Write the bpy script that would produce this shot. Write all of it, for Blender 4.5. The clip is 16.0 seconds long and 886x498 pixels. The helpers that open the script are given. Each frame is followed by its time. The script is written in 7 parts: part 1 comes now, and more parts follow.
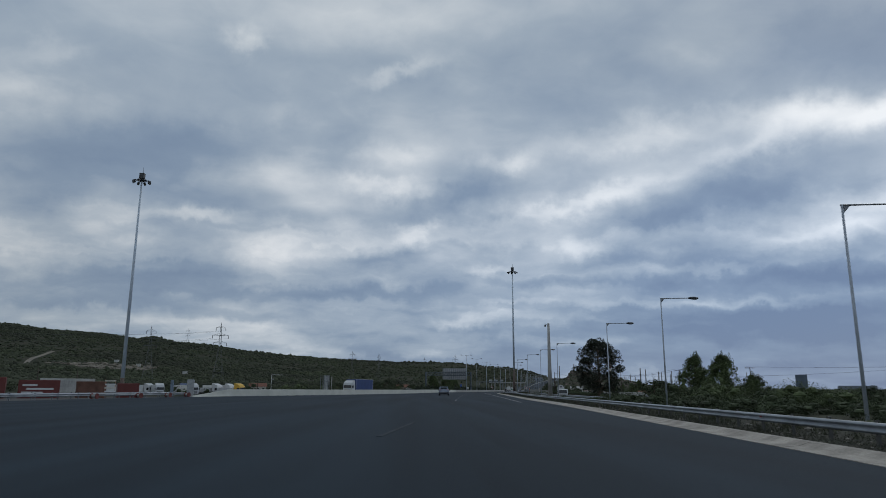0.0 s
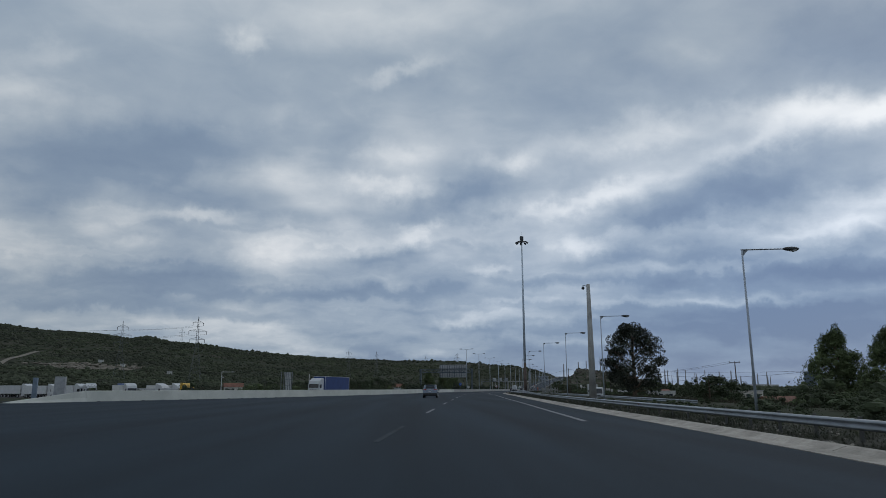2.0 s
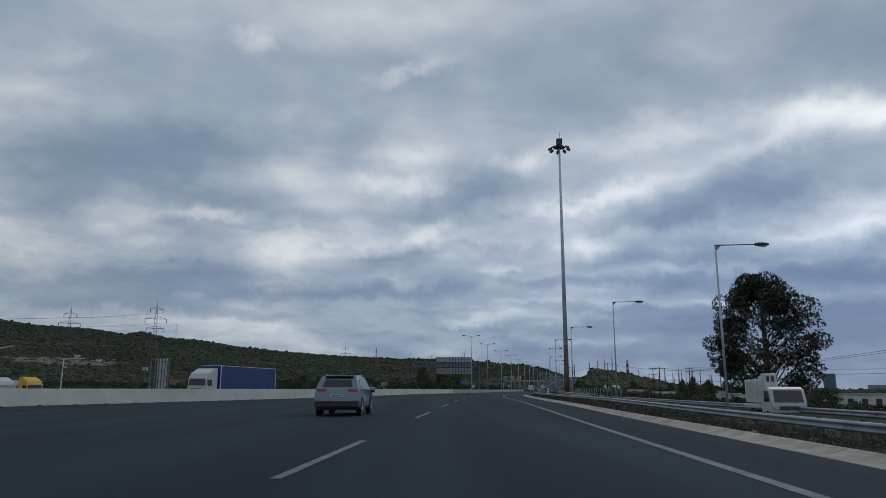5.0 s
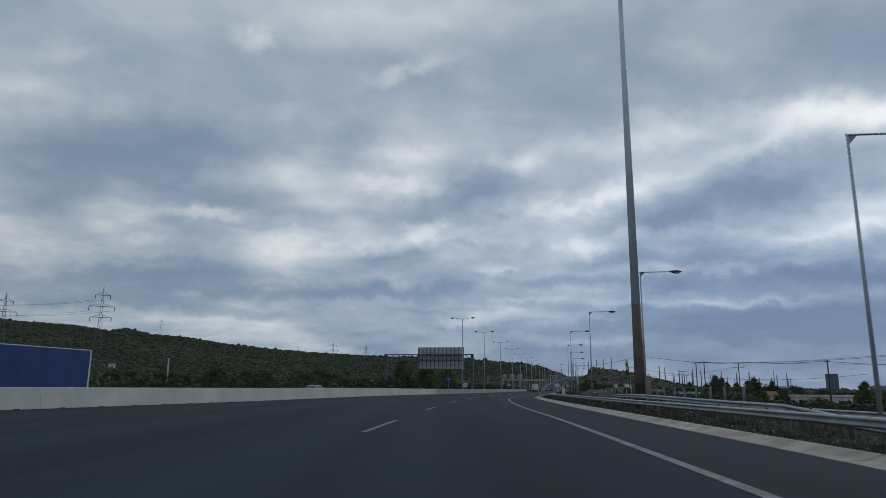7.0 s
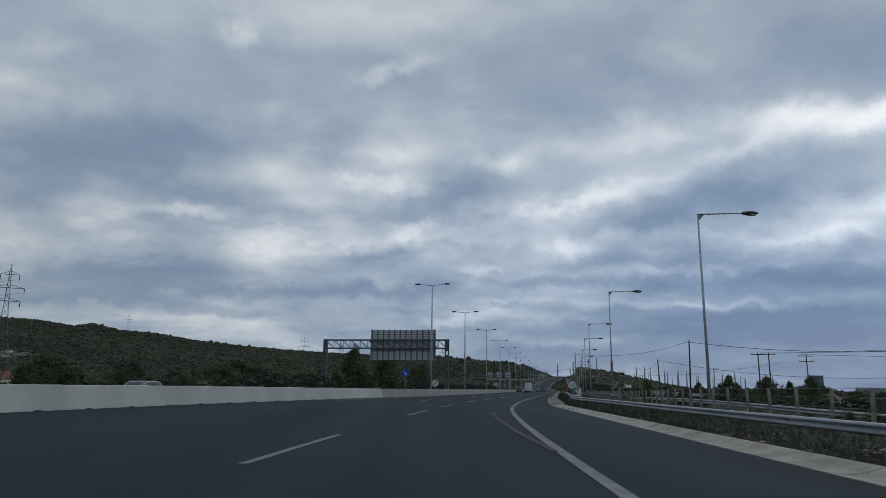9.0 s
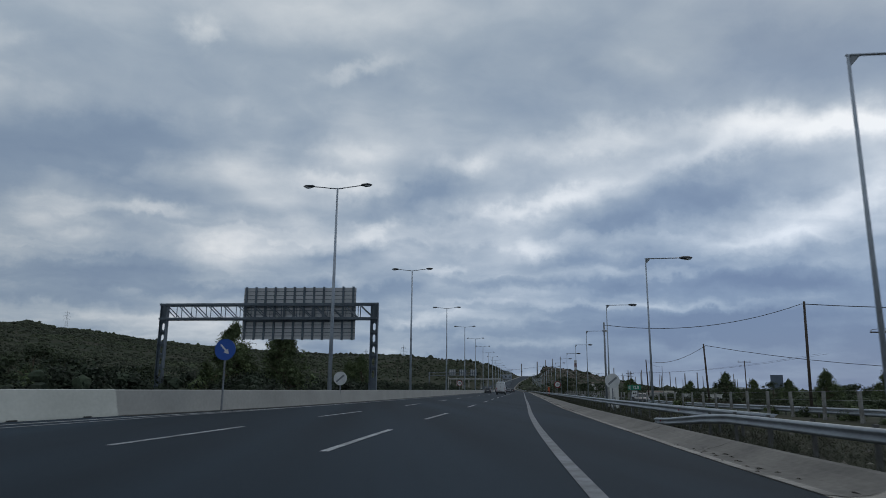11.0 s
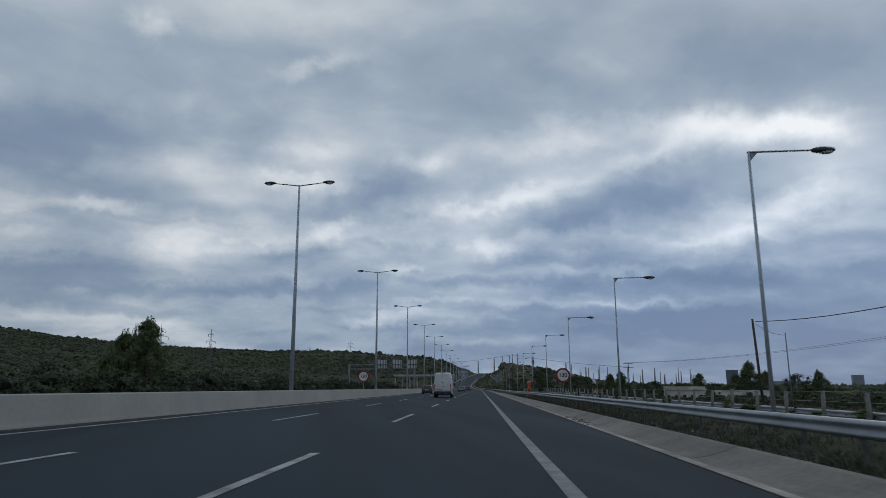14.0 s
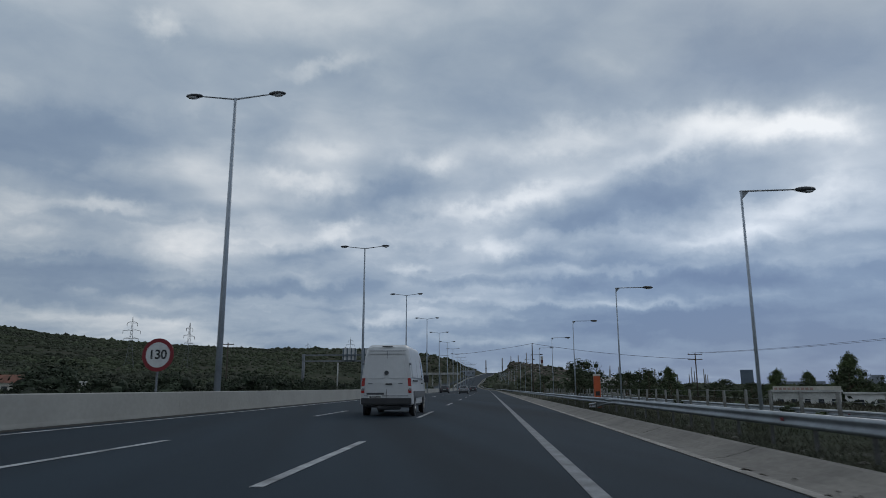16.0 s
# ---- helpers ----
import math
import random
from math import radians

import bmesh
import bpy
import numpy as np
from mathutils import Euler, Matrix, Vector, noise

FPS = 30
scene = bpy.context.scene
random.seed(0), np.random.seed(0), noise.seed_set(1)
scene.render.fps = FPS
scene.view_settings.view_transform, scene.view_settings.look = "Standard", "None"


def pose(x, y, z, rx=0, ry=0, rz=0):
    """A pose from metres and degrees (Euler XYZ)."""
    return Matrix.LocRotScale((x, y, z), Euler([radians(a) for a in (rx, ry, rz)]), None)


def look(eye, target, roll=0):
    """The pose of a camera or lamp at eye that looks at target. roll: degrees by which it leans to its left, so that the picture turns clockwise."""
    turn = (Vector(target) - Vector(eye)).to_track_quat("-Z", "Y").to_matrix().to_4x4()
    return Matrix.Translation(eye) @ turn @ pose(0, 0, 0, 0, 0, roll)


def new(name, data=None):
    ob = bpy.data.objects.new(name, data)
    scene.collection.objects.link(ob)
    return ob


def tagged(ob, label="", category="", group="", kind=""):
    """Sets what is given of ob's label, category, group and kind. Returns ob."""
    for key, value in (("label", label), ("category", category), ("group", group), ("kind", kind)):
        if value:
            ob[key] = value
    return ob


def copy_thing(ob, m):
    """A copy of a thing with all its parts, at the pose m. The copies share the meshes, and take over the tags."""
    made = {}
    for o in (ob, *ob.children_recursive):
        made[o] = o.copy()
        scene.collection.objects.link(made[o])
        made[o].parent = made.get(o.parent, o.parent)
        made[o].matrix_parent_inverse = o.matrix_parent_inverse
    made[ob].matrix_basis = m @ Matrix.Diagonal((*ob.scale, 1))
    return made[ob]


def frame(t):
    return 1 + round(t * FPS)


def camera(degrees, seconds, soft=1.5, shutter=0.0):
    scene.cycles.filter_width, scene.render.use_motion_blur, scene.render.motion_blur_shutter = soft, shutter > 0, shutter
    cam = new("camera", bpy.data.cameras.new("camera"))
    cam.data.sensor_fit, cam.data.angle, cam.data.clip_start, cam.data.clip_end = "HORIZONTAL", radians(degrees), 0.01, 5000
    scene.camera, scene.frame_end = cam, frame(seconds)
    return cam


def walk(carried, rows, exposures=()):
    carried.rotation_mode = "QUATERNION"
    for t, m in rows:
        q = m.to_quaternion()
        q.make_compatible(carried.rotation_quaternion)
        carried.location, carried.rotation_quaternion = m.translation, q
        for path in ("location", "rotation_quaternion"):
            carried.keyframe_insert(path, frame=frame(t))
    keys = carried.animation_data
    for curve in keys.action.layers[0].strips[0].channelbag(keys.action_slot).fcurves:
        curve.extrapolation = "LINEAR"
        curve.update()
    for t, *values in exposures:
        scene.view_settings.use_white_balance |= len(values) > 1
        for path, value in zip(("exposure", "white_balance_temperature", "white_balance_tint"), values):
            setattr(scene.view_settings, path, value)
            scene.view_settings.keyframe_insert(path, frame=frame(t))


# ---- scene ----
cam = camera(66.5, 16.0, soft=0.6, shutter=0.12)
PATH = [
    (0, (-0.00, -0.00, 1.1), (0.679, 19.569, 5.173), 0.21),
    (0.5, (0.80, 9.36, 1.1), (1.549, 28.928, 5.186), 0.48),
    (1, (1.71, 18.73, 1.1), (2.435, 38.301, 5.164), 0.16),
    (1.5, (2.67, 28.13, 1.1), (3.335, 47.702, 5.157), -0.03),
    (2, (3.52, 37.66, 1.1), (4.134, 57.236, 5.159), -0.13),
    (2.5, (4.36, 47.16, 1.1), (4.878, 66.729, 5.175), 0.03),
    (3, (5.10, 56.98, 1.1), (5.560, 76.552, 5.176), 0.11),
    (3.5, (5.87, 66.99, 1.1), (6.281, 86.565, 5.172), 0.27),
    (4, (6.62, 76.98, 1.1), (6.989, 96.562, 5.157), 0.33),
    (4.2, (6.96, 80.93, 1.1), (7.306, 100.513, 5.164), 0.10),
    (6.3, (10.83, 126.04, 1.1), (11.216, 145.624, 5.135), 0.52),
    (6.5, (11.23, 130.32, 1.1), (11.628, 149.905, 5.134), 0.42),
    (7, (12.14, 140.75, 1.1), (12.570, 160.337, 5.140), 0.39),
    (7.5, (13.04, 151.51, 1.1), (13.529, 171.092, 5.149), 0.16),
    (8, (14.01, 162.47, 1.1), (14.596, 182.047, 5.143), 0.19),
    (8.5, (15.15, 173.44, 1.1), (15.867, 193.018, 5.137), 0.63),
    (8.7, (15.65, 177.84, 1.1), (16.424, 197.415, 5.139), 0.66),
    (10.8, (21.04, 224.02, 1.1), (22.834, 243.527, 5.144), 0.63),
    (11, (21.83, 228.49, 1.1), (23.759, 247.976, 5.163), 0.49),
    (11.5, (23.87, 239.75, 1.1), (26.237, 259.183, 5.189), 0.29),
    (12, (26.06, 250.92, 1.1), (28.810, 270.314, 5.162), 0.20),
    (12.5, (28.48, 262.29, 1.1), (31.479, 281.641, 5.181), 0.12),
    (13, (30.99, 273.81, 1.1), (34.144, 293.128, 5.206), -0.14),
    (13.5, (33.49, 285.34, 1.1), (36.688, 304.663, 5.151), -0.35),
    (14, (36.20, 297.10, 1.1), (39.391, 316.424, 5.126), -0.18),
    (14.5, (38.75, 308.86, 1.1), (41.899, 328.195, 5.126), -0.63),
    (15, (41.30, 320.79, 1.1), (44.358, 340.137, 5.151), -0.43),
    (15.5, (43.83, 332.87, 1.1), (46.854, 352.218, 5.145), -0.40),
    (16, (46.53, 345.09, 1.1), (49.503, 364.455, 5.131), -0.14),
]
walk(cam, [(t, look(eye, target, roll)) for t, eye, target, roll in PATH])

# ---------------------------------------------------------------- world and light
world = bpy.data.worlds.new("overcast_sky")
scene.world = world
world.use_nodes = True
WN, WL = world.node_tree.nodes, world.node_tree.links
WN.clear()


def wmath(op, a, b=None, c=None):
    n = WN.new("ShaderNodeMath")
    n.operation = op
    for i, v in enumerate((a, b, c)):
        if v is None:
            continue
        if isinstance(v, (int, float)):
            n.inputs[i].default_value = v
        else:
            WL.new(v, n.inputs[i])
    return n.outputs[0]


def wnoise(vec, scale, detail, rough, dist=0.0, off=(0, 0, 0), stretch=(1, 1, 1)):
    m = WN.new("ShaderNodeMapping")
    m.inputs["Location"].default_value = off
    m.inputs["Scale"].default_value = stretch
    WL.new(vec, m.inputs["Vector"])
    n = WN.new("ShaderNodeTexNoise")
    n.inputs["Scale"].default_value = scale
    n.inputs["Detail"].default_value = detail
    n.inputs["Roughness"].default_value = rough
    n.inputs["Distortion"].default_value = dist
    WL.new(m.outputs[0], n.inputs["Vector"])
    return n.outputs["Fac"]


tc = WN.new("ShaderNodeTexCoord")
sep = WN.new("ShaderNodeSeparateXYZ")
WL.new(tc.outputs["Generated"], sep.inputs[0])
dx, dy, dz = sep.outputs
up = wmath("ADD", wmath("MAXIMUM", dz, 0.0), 0.24)
comb = WN.new("ShaderNodeCombineXYZ")
WL.new(wmath("DIVIDE", dx, up), comb.inputs[0])
WL.new(wmath("DIVIDE", dy, up), comb.inputs[1])
plane = comb.outputs[0]
wv = WN.new("ShaderNodeTexNoise")
wv.inputs["Scale"].default_value, wv.inputs["Detail"].default_value = 2.2, 3
WL.new(plane, wv.inputs["Vector"])
wsub = WN.new("ShaderNodeVectorMath")
wsub.operation = "MULTIPLY_ADD"
wsub.inputs[1].default_value = (0.45, 0.45, 0.0)
WL.new(wv.outputs["Color"], wsub.inputs[0])
WL.new(plane, wsub.inputs[2])
puff = WN.new("ShaderNodeTexVoronoi")
puff.feature = "SMOOTH_F1"
puff.inputs["Scale"].default_value, puff.inputs["Smoothness"].default_value = 3.1, 0.75
puff.inputs["Detail"].default_value, puff.inputs["Roughness"].default_value = 1.0, 0.45
WL.new(wsub.outputs[0], puff.inputs["Vector"])
n_big = wnoise(plane, 0.9, 4, 0.5, 0.3, (3.1, 1.7, 0.4), (0.8, 1.15, 1))
n_mid = wnoise(plane, 3.0, 6, 0.5, 0.2, (0.4, 5.2, 2.0), (0.8, 1.2, 1))
n_fine = wnoise(plane, 9.5, 5, 0.6, 0.6, (7.4, 0.2, 1.0))
warp = wnoise(tc.outputs["Generated"], 12.0, 5, 0.6, 0.0, (2.0, 0.0, 5.0))
warp2 = wnoise(tc.outputs["Generated"], 12.0, 5, 0.6, 0.0, (9.0, 4.0, 1.0))
az = wmath("ADD", wmath("MULTIPLY", wmath("ARCTAN2", dx, dy), 57.2958), wmath("MULTIPLY", wmath("SUBTRACT", warp, 0.5), 8.0))
el = wmath("ADD", wmath("MULTIPLY", wmath("ARCSINE", dz), 57.2958), wmath("MULTIPLY", wmath("SUBTRACT", warp2, 0.5), 4.0))

# cloud: azimuth and height in degrees, half sizes, slant, brightness
# bright breaks in the layer
BREAKS = [
    (-5.4, 30.5, 16.6, 1.92, 0.05, 0.1), (-11.5, 11.7, 3.9, 1.95, 0.05, 0.22), (-6.8, 12.6, 6.7, 1.89, 0.03, 0.08), (-27.3, 12.4, 4.2, 1.0, 0.01, 0.05),
    (18.7, 20.5, 6.5, 1.44, 0.02, 0.27), (32.0, 20.1, 5.8, 1.38, -0.06, 0.38), (27.8, 18.4, 4.2, 0.94, 0.06, 0.26), (15.6, 15.9, 5.2, 0.79, 0.23, 0.22),
    (10.8, 14.5, 4.4, 1.18, 0.16, 0.2), (36.4, 13.4, 4.2, 1.51, 0.13, 0.34), (30.0, 11.5, 5.8, 0.76, 0.01, 0.18), (-10.3, 5.0, 9.1, 0.55, -0.03, 0.1),
    (-25.8, 5.3, 4.5, 0.42, -0.06, 0.1), (23.5, 6.7, 9.6, 0.4, -0.04, 0.2), (-31.7, 21.7, 3.2, 0.93, 0.23, 0.1), (38.9, 19.3, 3.7, 1.29, -0.06, 0.34),
]
# small bright puffs
PUFFS = [
    (-15.3, 27.9, 1.5, 1.01, 0.13, 0.22), (-30.2, 24.7, 3.0, 0.96, 0.24, 0.1), (-2.0, 26.0, 3.8, 0.63, 0.25, 0.2), (-2.6, 19.3, 3.0, 0.94, 0.03, 0.16),
    (-4.0, 16.9, 3.7, 0.85, 0.03, 0.26), (-0.5, 13.2, 1.5, 0.96, 0.01, 0.24), (-18.6, 13.8, 2.8, 0.54, 0.09, 0.22), (-29.4, 8.4, 2.8, 0.73, 0.09, 0.03),
    (-23.2, 11.1, 2.4, 0.78, 0.09, 0.06), (7.9, 19.1, 2.5, 0.75, 0.16, 0.2), (13.5, 12.0, 2.4, 0.85, -0.04, 0.22), (6.3, 10.3, 1.9, 0.48, 0.18, 0.22),
    (3.8, 5.7, 3.3, 0.43, -0.0, 0.26), (8.6, 7.4, 2.9, 0.43, -0.01, 0.12), (11.4, 3.8, 5.1, 0.56, -0.01, 0.18), (25.0, 9.5, 5.8, 0.4, -0.07, 0.16),
]
# heavy grey-blue bases
BASES = [
    (-24.5, 17.7, 10.0, 2.63, 0.14, -0.3), (-12.0, 20.2, 7.1, 1.59, 0.08, -0.12), (-30.0, 13.7, 4.6, 1.22, 0.14, -0.14), (25.0, 24.7, 12.3, 2.31, -0.06, -0.1),
    (35.3, 25.2, 4.4, 1.9, -0.25, -0.14), (3.9, 16.1, 4.5, 1.43, 0.18, -0.22), (-2.0, 11.0, 3.9, 0.86, 0.01, -0.18), (-6.7, 7.8, 10.7, 0.66, 0.02, -0.2),
    (-19.0, 9.4, 3.4, 1.25, 0.06, -0.2), (26.3, 15.2, 5.1, 1.39, 0.1, -0.32), (21.0, 13.4, 4.0, 1.13, -0.08, -0.22), (18.1, 10.6, 5.0, 0.55, -0.05, -0.16),
    (17.1, 8.7, 9.9, 0.6, -0.04, -0.24), (32.6, 8.1, 6.1, 1.15, -0.08, -0.3), (28.6, 4.8, 10.7, 1.27, -0.04, -0.33), (-24.1, 7.6, 10.5, 1.92, 0.06, -0.24),
]
shade = None
for a0, e0, sa, se, slant, gain in BREAKS + PUFFS + BASES:
    da = wmath("SUBTRACT", az, a0)
    de = wmath("SUBTRACT", wmath("SUBTRACT", el, e0), wmath("MULTIPLY", da, slant))
    q = wmath("ADD", wmath("POWER", wmath("ABSOLUTE", wmath("DIVIDE", da, sa)), 2.0), wmath("POWER", wmath("ABSOLUTE", wmath("DIVIDE", de, se)), 2.0))
    g = wmath("MULTIPLY", wmath("EXPONENT", wmath("MULTIPLY", q, -1.0)), gain)
    shade = g if shade is None else wmath("ADD", shade, g)
val = wmath("ADD", wmath("MULTIPLY", wmath("SUBTRACT", n_big, 0.5), 0.2), wmath("MULTIPLY", wmath("SUBTRACT", n_mid, 0.5), 0.42))
val = wmath("ADD", val, wmath("MULTIPLY", wmath("SUBTRACT", 0.40, puff.outputs["Distance"]), 0.30))
val = wmath("ADD", val, wmath("MULTIPLY", wmath("SUBTRACT", n_fine, 0.5), 0.13))
val = wmath("ADD", wmath("ADD", val, shade), 0.645)
# level streaks under the layer
lay = WN.new("ShaderNodeCombineXYZ")
WL.new(wmath("MULTIPLY", az, 0.045), lay.inputs[0])
WL.new(wmath("MULTIPLY", el, 0.42), lay.inputs[1])
n_lay = wnoise(lay.outputs[0], 1.0, 4, 0.5, 0.3, (4.2, 0.3, 0.0))
lay_f = WN.new("ShaderNodeMapRange")
lay_f.inputs["From Min"].default_value, lay_f.inputs["From Max"].default_value = 20.0, 6.0
WL.new(el, lay_f.inputs["Value"])
val = wmath("ADD", val, wmath("MULTIPLY", wmath("MULTIPLY", wmath("SUBTRACT", n_lay, 0.5), 0.75), lay_f.outputs[0]))
# the cloud base is heavier low down, most of all to the right
low_f = WN.new("ShaderNodeMapRange")
low_f.interpolation_type = "SMOOTHSTEP"
low_f.inputs["From Min"].default_value, low_f.inputs["From Max"].default_value = 12.0, 1.0
WL.new(el, low_f.inputs["Value"])
side_f = WN.new("ShaderNodeMapRange")
side_f.inputs["From Min"].default_value, side_f.inputs["From Max"].default_value = -8.0, 30.0
side_f.inputs["To Min"].default_value, side_f.inputs["To Max"].default_value = 0.10, 0.38
WL.new(az, side_f.inputs["Value"])
back_f = WN.new("ShaderNodeMapRange")
back_f.inputs["From Min"].default_value, back_f.inputs["From Max"].default_value = 45.0, 85.0
back_f.inputs["To Min"].default_value, back_f.inputs["To Max"].default_value = 1.0, 0.15
WL.new(wmath("ABSOLUTE", az), back_f.inputs["Value"])
val = wmath("SUBTRACT", val, wmath("MULTIPLY", wmath("MULTIPLY", low_f.outputs[0], side_f.outputs[0]), back_f.outputs[0]))
ramp = WN.new("ShaderNodeValToRGB")
ramp.color_ramp.elements[0].position, ramp.color_ramp.elements[0].color = 0.08, (0.150, 0.212, 0.322, 1)
ramp.color_ramp.elements[1].position, ramp.color_ramp.elements[1].color = 0.98, (0.91, 0.91, 0.905, 1)
for pos, col in ((0.34, (0.220, 0.290, 0.392, 1)), (0.52, (0.336, 0.402, 0.482, 1)), (0.70, (0.530, 0.577, 0.628, 1))):
    e = ramp.color_ramp.elements.new(pos)
    e.color = col
WL.new(val, ramp.inputs[0])
# greyer cloud overhead, bluer towards the horizon
hi = WN.new("ShaderNodeMapRange")
hi.inputs["From Min"].default_value, hi.inputs["From Max"].default_value = 8.0, 27.0
WL.new(el, hi.inputs["Value"])
tint = WN.new("ShaderNodeMix")
tint.data_type = "RGBA"
tint.inputs["B"].default_value = (0.99, 1.0, 0.995, 1)
lowtint = WN.new("ShaderNodeMix")
lowtint.data_type = "RGBA"
lowtint.inputs["A"].default_value, lowtint.inputs["B"].default_value = (1.03, 1.0, 0.965, 1), (0.885, 0.97, 1.10, 1)
wide_f = WN.new("ShaderNodeMapRange")
wide_f.inputs["From Min"].default_value, wide_f.inputs["From Max"].default_value = -30.0, 26.0
WL.new(az, wide_f.inputs["Value"])
WL.new(wide_f.outputs[0], lowtint.inputs["Factor"])
WL.new(lowtint.outputs["Result"], tint.inputs["A"])
WL.new(hi.outputs[0], tint.inputs["Factor"])
tinted = WN.new("ShaderNodeVectorMath")
tinted.operation = "MULTIPLY"
WL.new(ramp.outputs[0], tinted.inputs[0])
WL.new(tint.outputs["Result"], tinted.inputs[1])
sky = WN.new("ShaderNodeTexSky")
sky.sky_type, sky.sun_disc = "NISHITA", False
sky.sun_elevation, sky.sun_rotation = radians(38), radians(40)
skyc = WN.new("ShaderNodeVectorMath")
skyc.operation = "SCALE"
skyc.inputs["Scale"].default_value = 0.08
WL.new(sky.outputs[0], skyc.inputs[0])
mixn = WN.new("ShaderNodeMix")
mixn.data_type = "RGBA"
mixn.inputs["Factor"].default_value = 0.94
WL.new(skyc.outputs[0], mixn.inputs["A"])
WL.new(tinted.outputs[0], mixn.inputs["B"])
bg = WN.new("ShaderNodeBackground")
bg.inputs["Strength"].default_value = 1.0
WL.new(mixn.outputs["Result"], bg.inputs[0])
wout = WN.new("ShaderNodeOutputWorld")
WL.new(bg.outputs[0], wout.inputs[0])

sun = new("sun", bpy.data.lights.new("sun", "SUN"))
sun.data.energy, sun.data.angle, sun.data.color = 0.5, radians(30), (1.0, 0.97, 0.93)
sun.matrix_world = look((0, 0, 50), (-0.5 * 50, -0.62 * 50, 50 - 0.61 * 50))

# ---------------------------------------------------------------- materials
MATS = {}


def mat(name, col, rough=0.8, metal=0.0, vary=0.25, scale=2.0, fine=25.0, bump=0.2, col2=None, island=0.0, rand=0.0, spec=0.4, stretch=None):
    """A surface with coarse and fine variation of its colour, and relief."""
    if name in MATS:
        return MATS[name]
    m = bpy.data.materials.new(name)
    m.use_nodes = True
    nt = m.node_tree
    N, L = nt.nodes, nt.links
    bsdf = N["Principled BSDF"]
    bsdf.inputs["Roughness"].default_value = rough
    bsdf.inputs["Metallic"].default_value = metal
    bsdf.inputs["Specular IOR Level"].default_value = spec
    co = N.new("ShaderNodeTexCoord")
    big = N.new("ShaderNodeTexNoise")
    big.inputs["Scale"].default_value, big.inputs["Detail"].default_value = scale, 5
    small = N.new("ShaderNodeTexNoise")
    small.inputs["Scale"].default_value, small.inputs["Detail"].default_value = fine, 3
    if stretch:
        mp = N.new("ShaderNodeMapping")
        mp.inputs["Scale"].default_value, mp.inputs["Rotation"].default_value = stretch, (0, 0, 0.09)
        L.new(co.outputs["Object"], mp.inputs["Vector"])
        L.new(mp.outputs[0], big.inputs["Vector"])
    else:
        L.new(co.outputs["Object"], big.inputs["Vector"])
    L.new(co.outputs["Object"], small.inputs["Vector"])
    c2 = col2 or tuple(c * (1 - vary) for c in col)
    c3 = col if col2 else tuple(min(1, c * (1 + vary * 0.7)) for c in col)
    mix = N.new("ShaderNodeMix")
    mix.data_type = "RGBA"
    r = N.new("ShaderNodeMapRange")
    r.inputs["From Min"].default_value, r.inputs["From Max"].default_value = 0.35, 0.65
    L.new(big.outputs["Fac"], r.inputs["Value"])
    L.new(r.outputs[0], mix.inputs["Factor"])
    mix.inputs["A"].default_value, mix.inputs["B"].default_value = (*c2, 1), (*c3, 1)
    hsv = N.new("ShaderNodeHueSaturation")
    L.new(mix.outputs["Result"], hsv.inputs["Color"])
    mr = N.new("ShaderNodeMapRange")
    mr.inputs["From Min"].default_value, mr.inputs["From Max"].default_value = 0.3, 0.7
    mr.inputs["To Min"].default_value, mr.inputs["To Max"].default_value = 1 - vary * 0.6, 1 + vary * 0.6
    L.new(small.outputs["Fac"], mr.inputs["Value"])
    last = mr.outputs[0]
    if island or rand:
        src = N.new("ShaderNodeNewGeometry").outputs["Random Per Island"] if island else N.new("ShaderNodeObjectInfo").outputs["Random"]
        k = island or rand
        im = N.new("ShaderNodeMapRange")
        im.inputs["To Min"].default_value, im.inputs["To Max"].default_value = 1 - k, 1 + k
        L.new(src, im.inputs["Value"])
        mu = N.new("ShaderNodeMath")
        mu.operation = "MULTIPLY"
        L.new(last, mu.inputs[0])
        L.new(im.outputs[0], mu.inputs[1])
        last = mu.outputs[0]
    L.new(last, hsv.inputs["Value"])
    L.new(hsv.outputs[0], bsdf.inputs["Base Color"])
    if bump:
        b = N.new("ShaderNodeBump")
        b.inputs["Strength"].default_value, b.inputs["Distance"].default_value = bump, 0.02
        L.new(small.outputs["Fac"], b.inputs["Height"])
        L.new(b.outputs[0], bsdf.inputs["Normal"])
    MATS[name] = m
    return m


M_ASPHALT = mat("asphalt", (0.0182, 0.0290, 0.0405), 0.9, vary=0.30, scale=1.0, fine=38, bump=0.4, spec=0.13, stretch=(0.42, 0.02, 1))
M_PAINT = mat("road_paint", (0.158, 0.168, 0.180), 0.8, vary=0.3, scale=2.5, fine=18, bump=0.15)
M_FRESH = mat("fresher_road_paint", (0.27, 0.28, 0.29), 0.75, vary=0.45, scale=1.5, fine=18, bump=0.15)
M_WORN = mat("worn_road_paint", (0.029, 0.039, 0.048), 0.9, vary=0.4, scale=1.2, fine=14, bump=0.15, spec=0.15)
M_CONC = mat("pale_concrete", (0.45, 0.46, 0.42), 0.9, vary=0.10, scale=0.5, fine=9, bump=0.15, rand=0.025)
M_ROCK = mat("grey_brown_rock", (0.125, 0.102, 0.088), 0.95, vary=0.35, scale=0.03, fine=0.5, bump=0.3, island=0.3)
M_CAST = mat("grey_cast_concrete", (0.28, 0.28, 0.263), 0.9, vary=0.10, scale=0.35, fine=7, bump=0.1)
M_CONC_D = mat("grey_concrete", (0.34, 0.335, 0.32), 0.9, vary=0.25, scale=0.8, fine=12, bump=0.3)
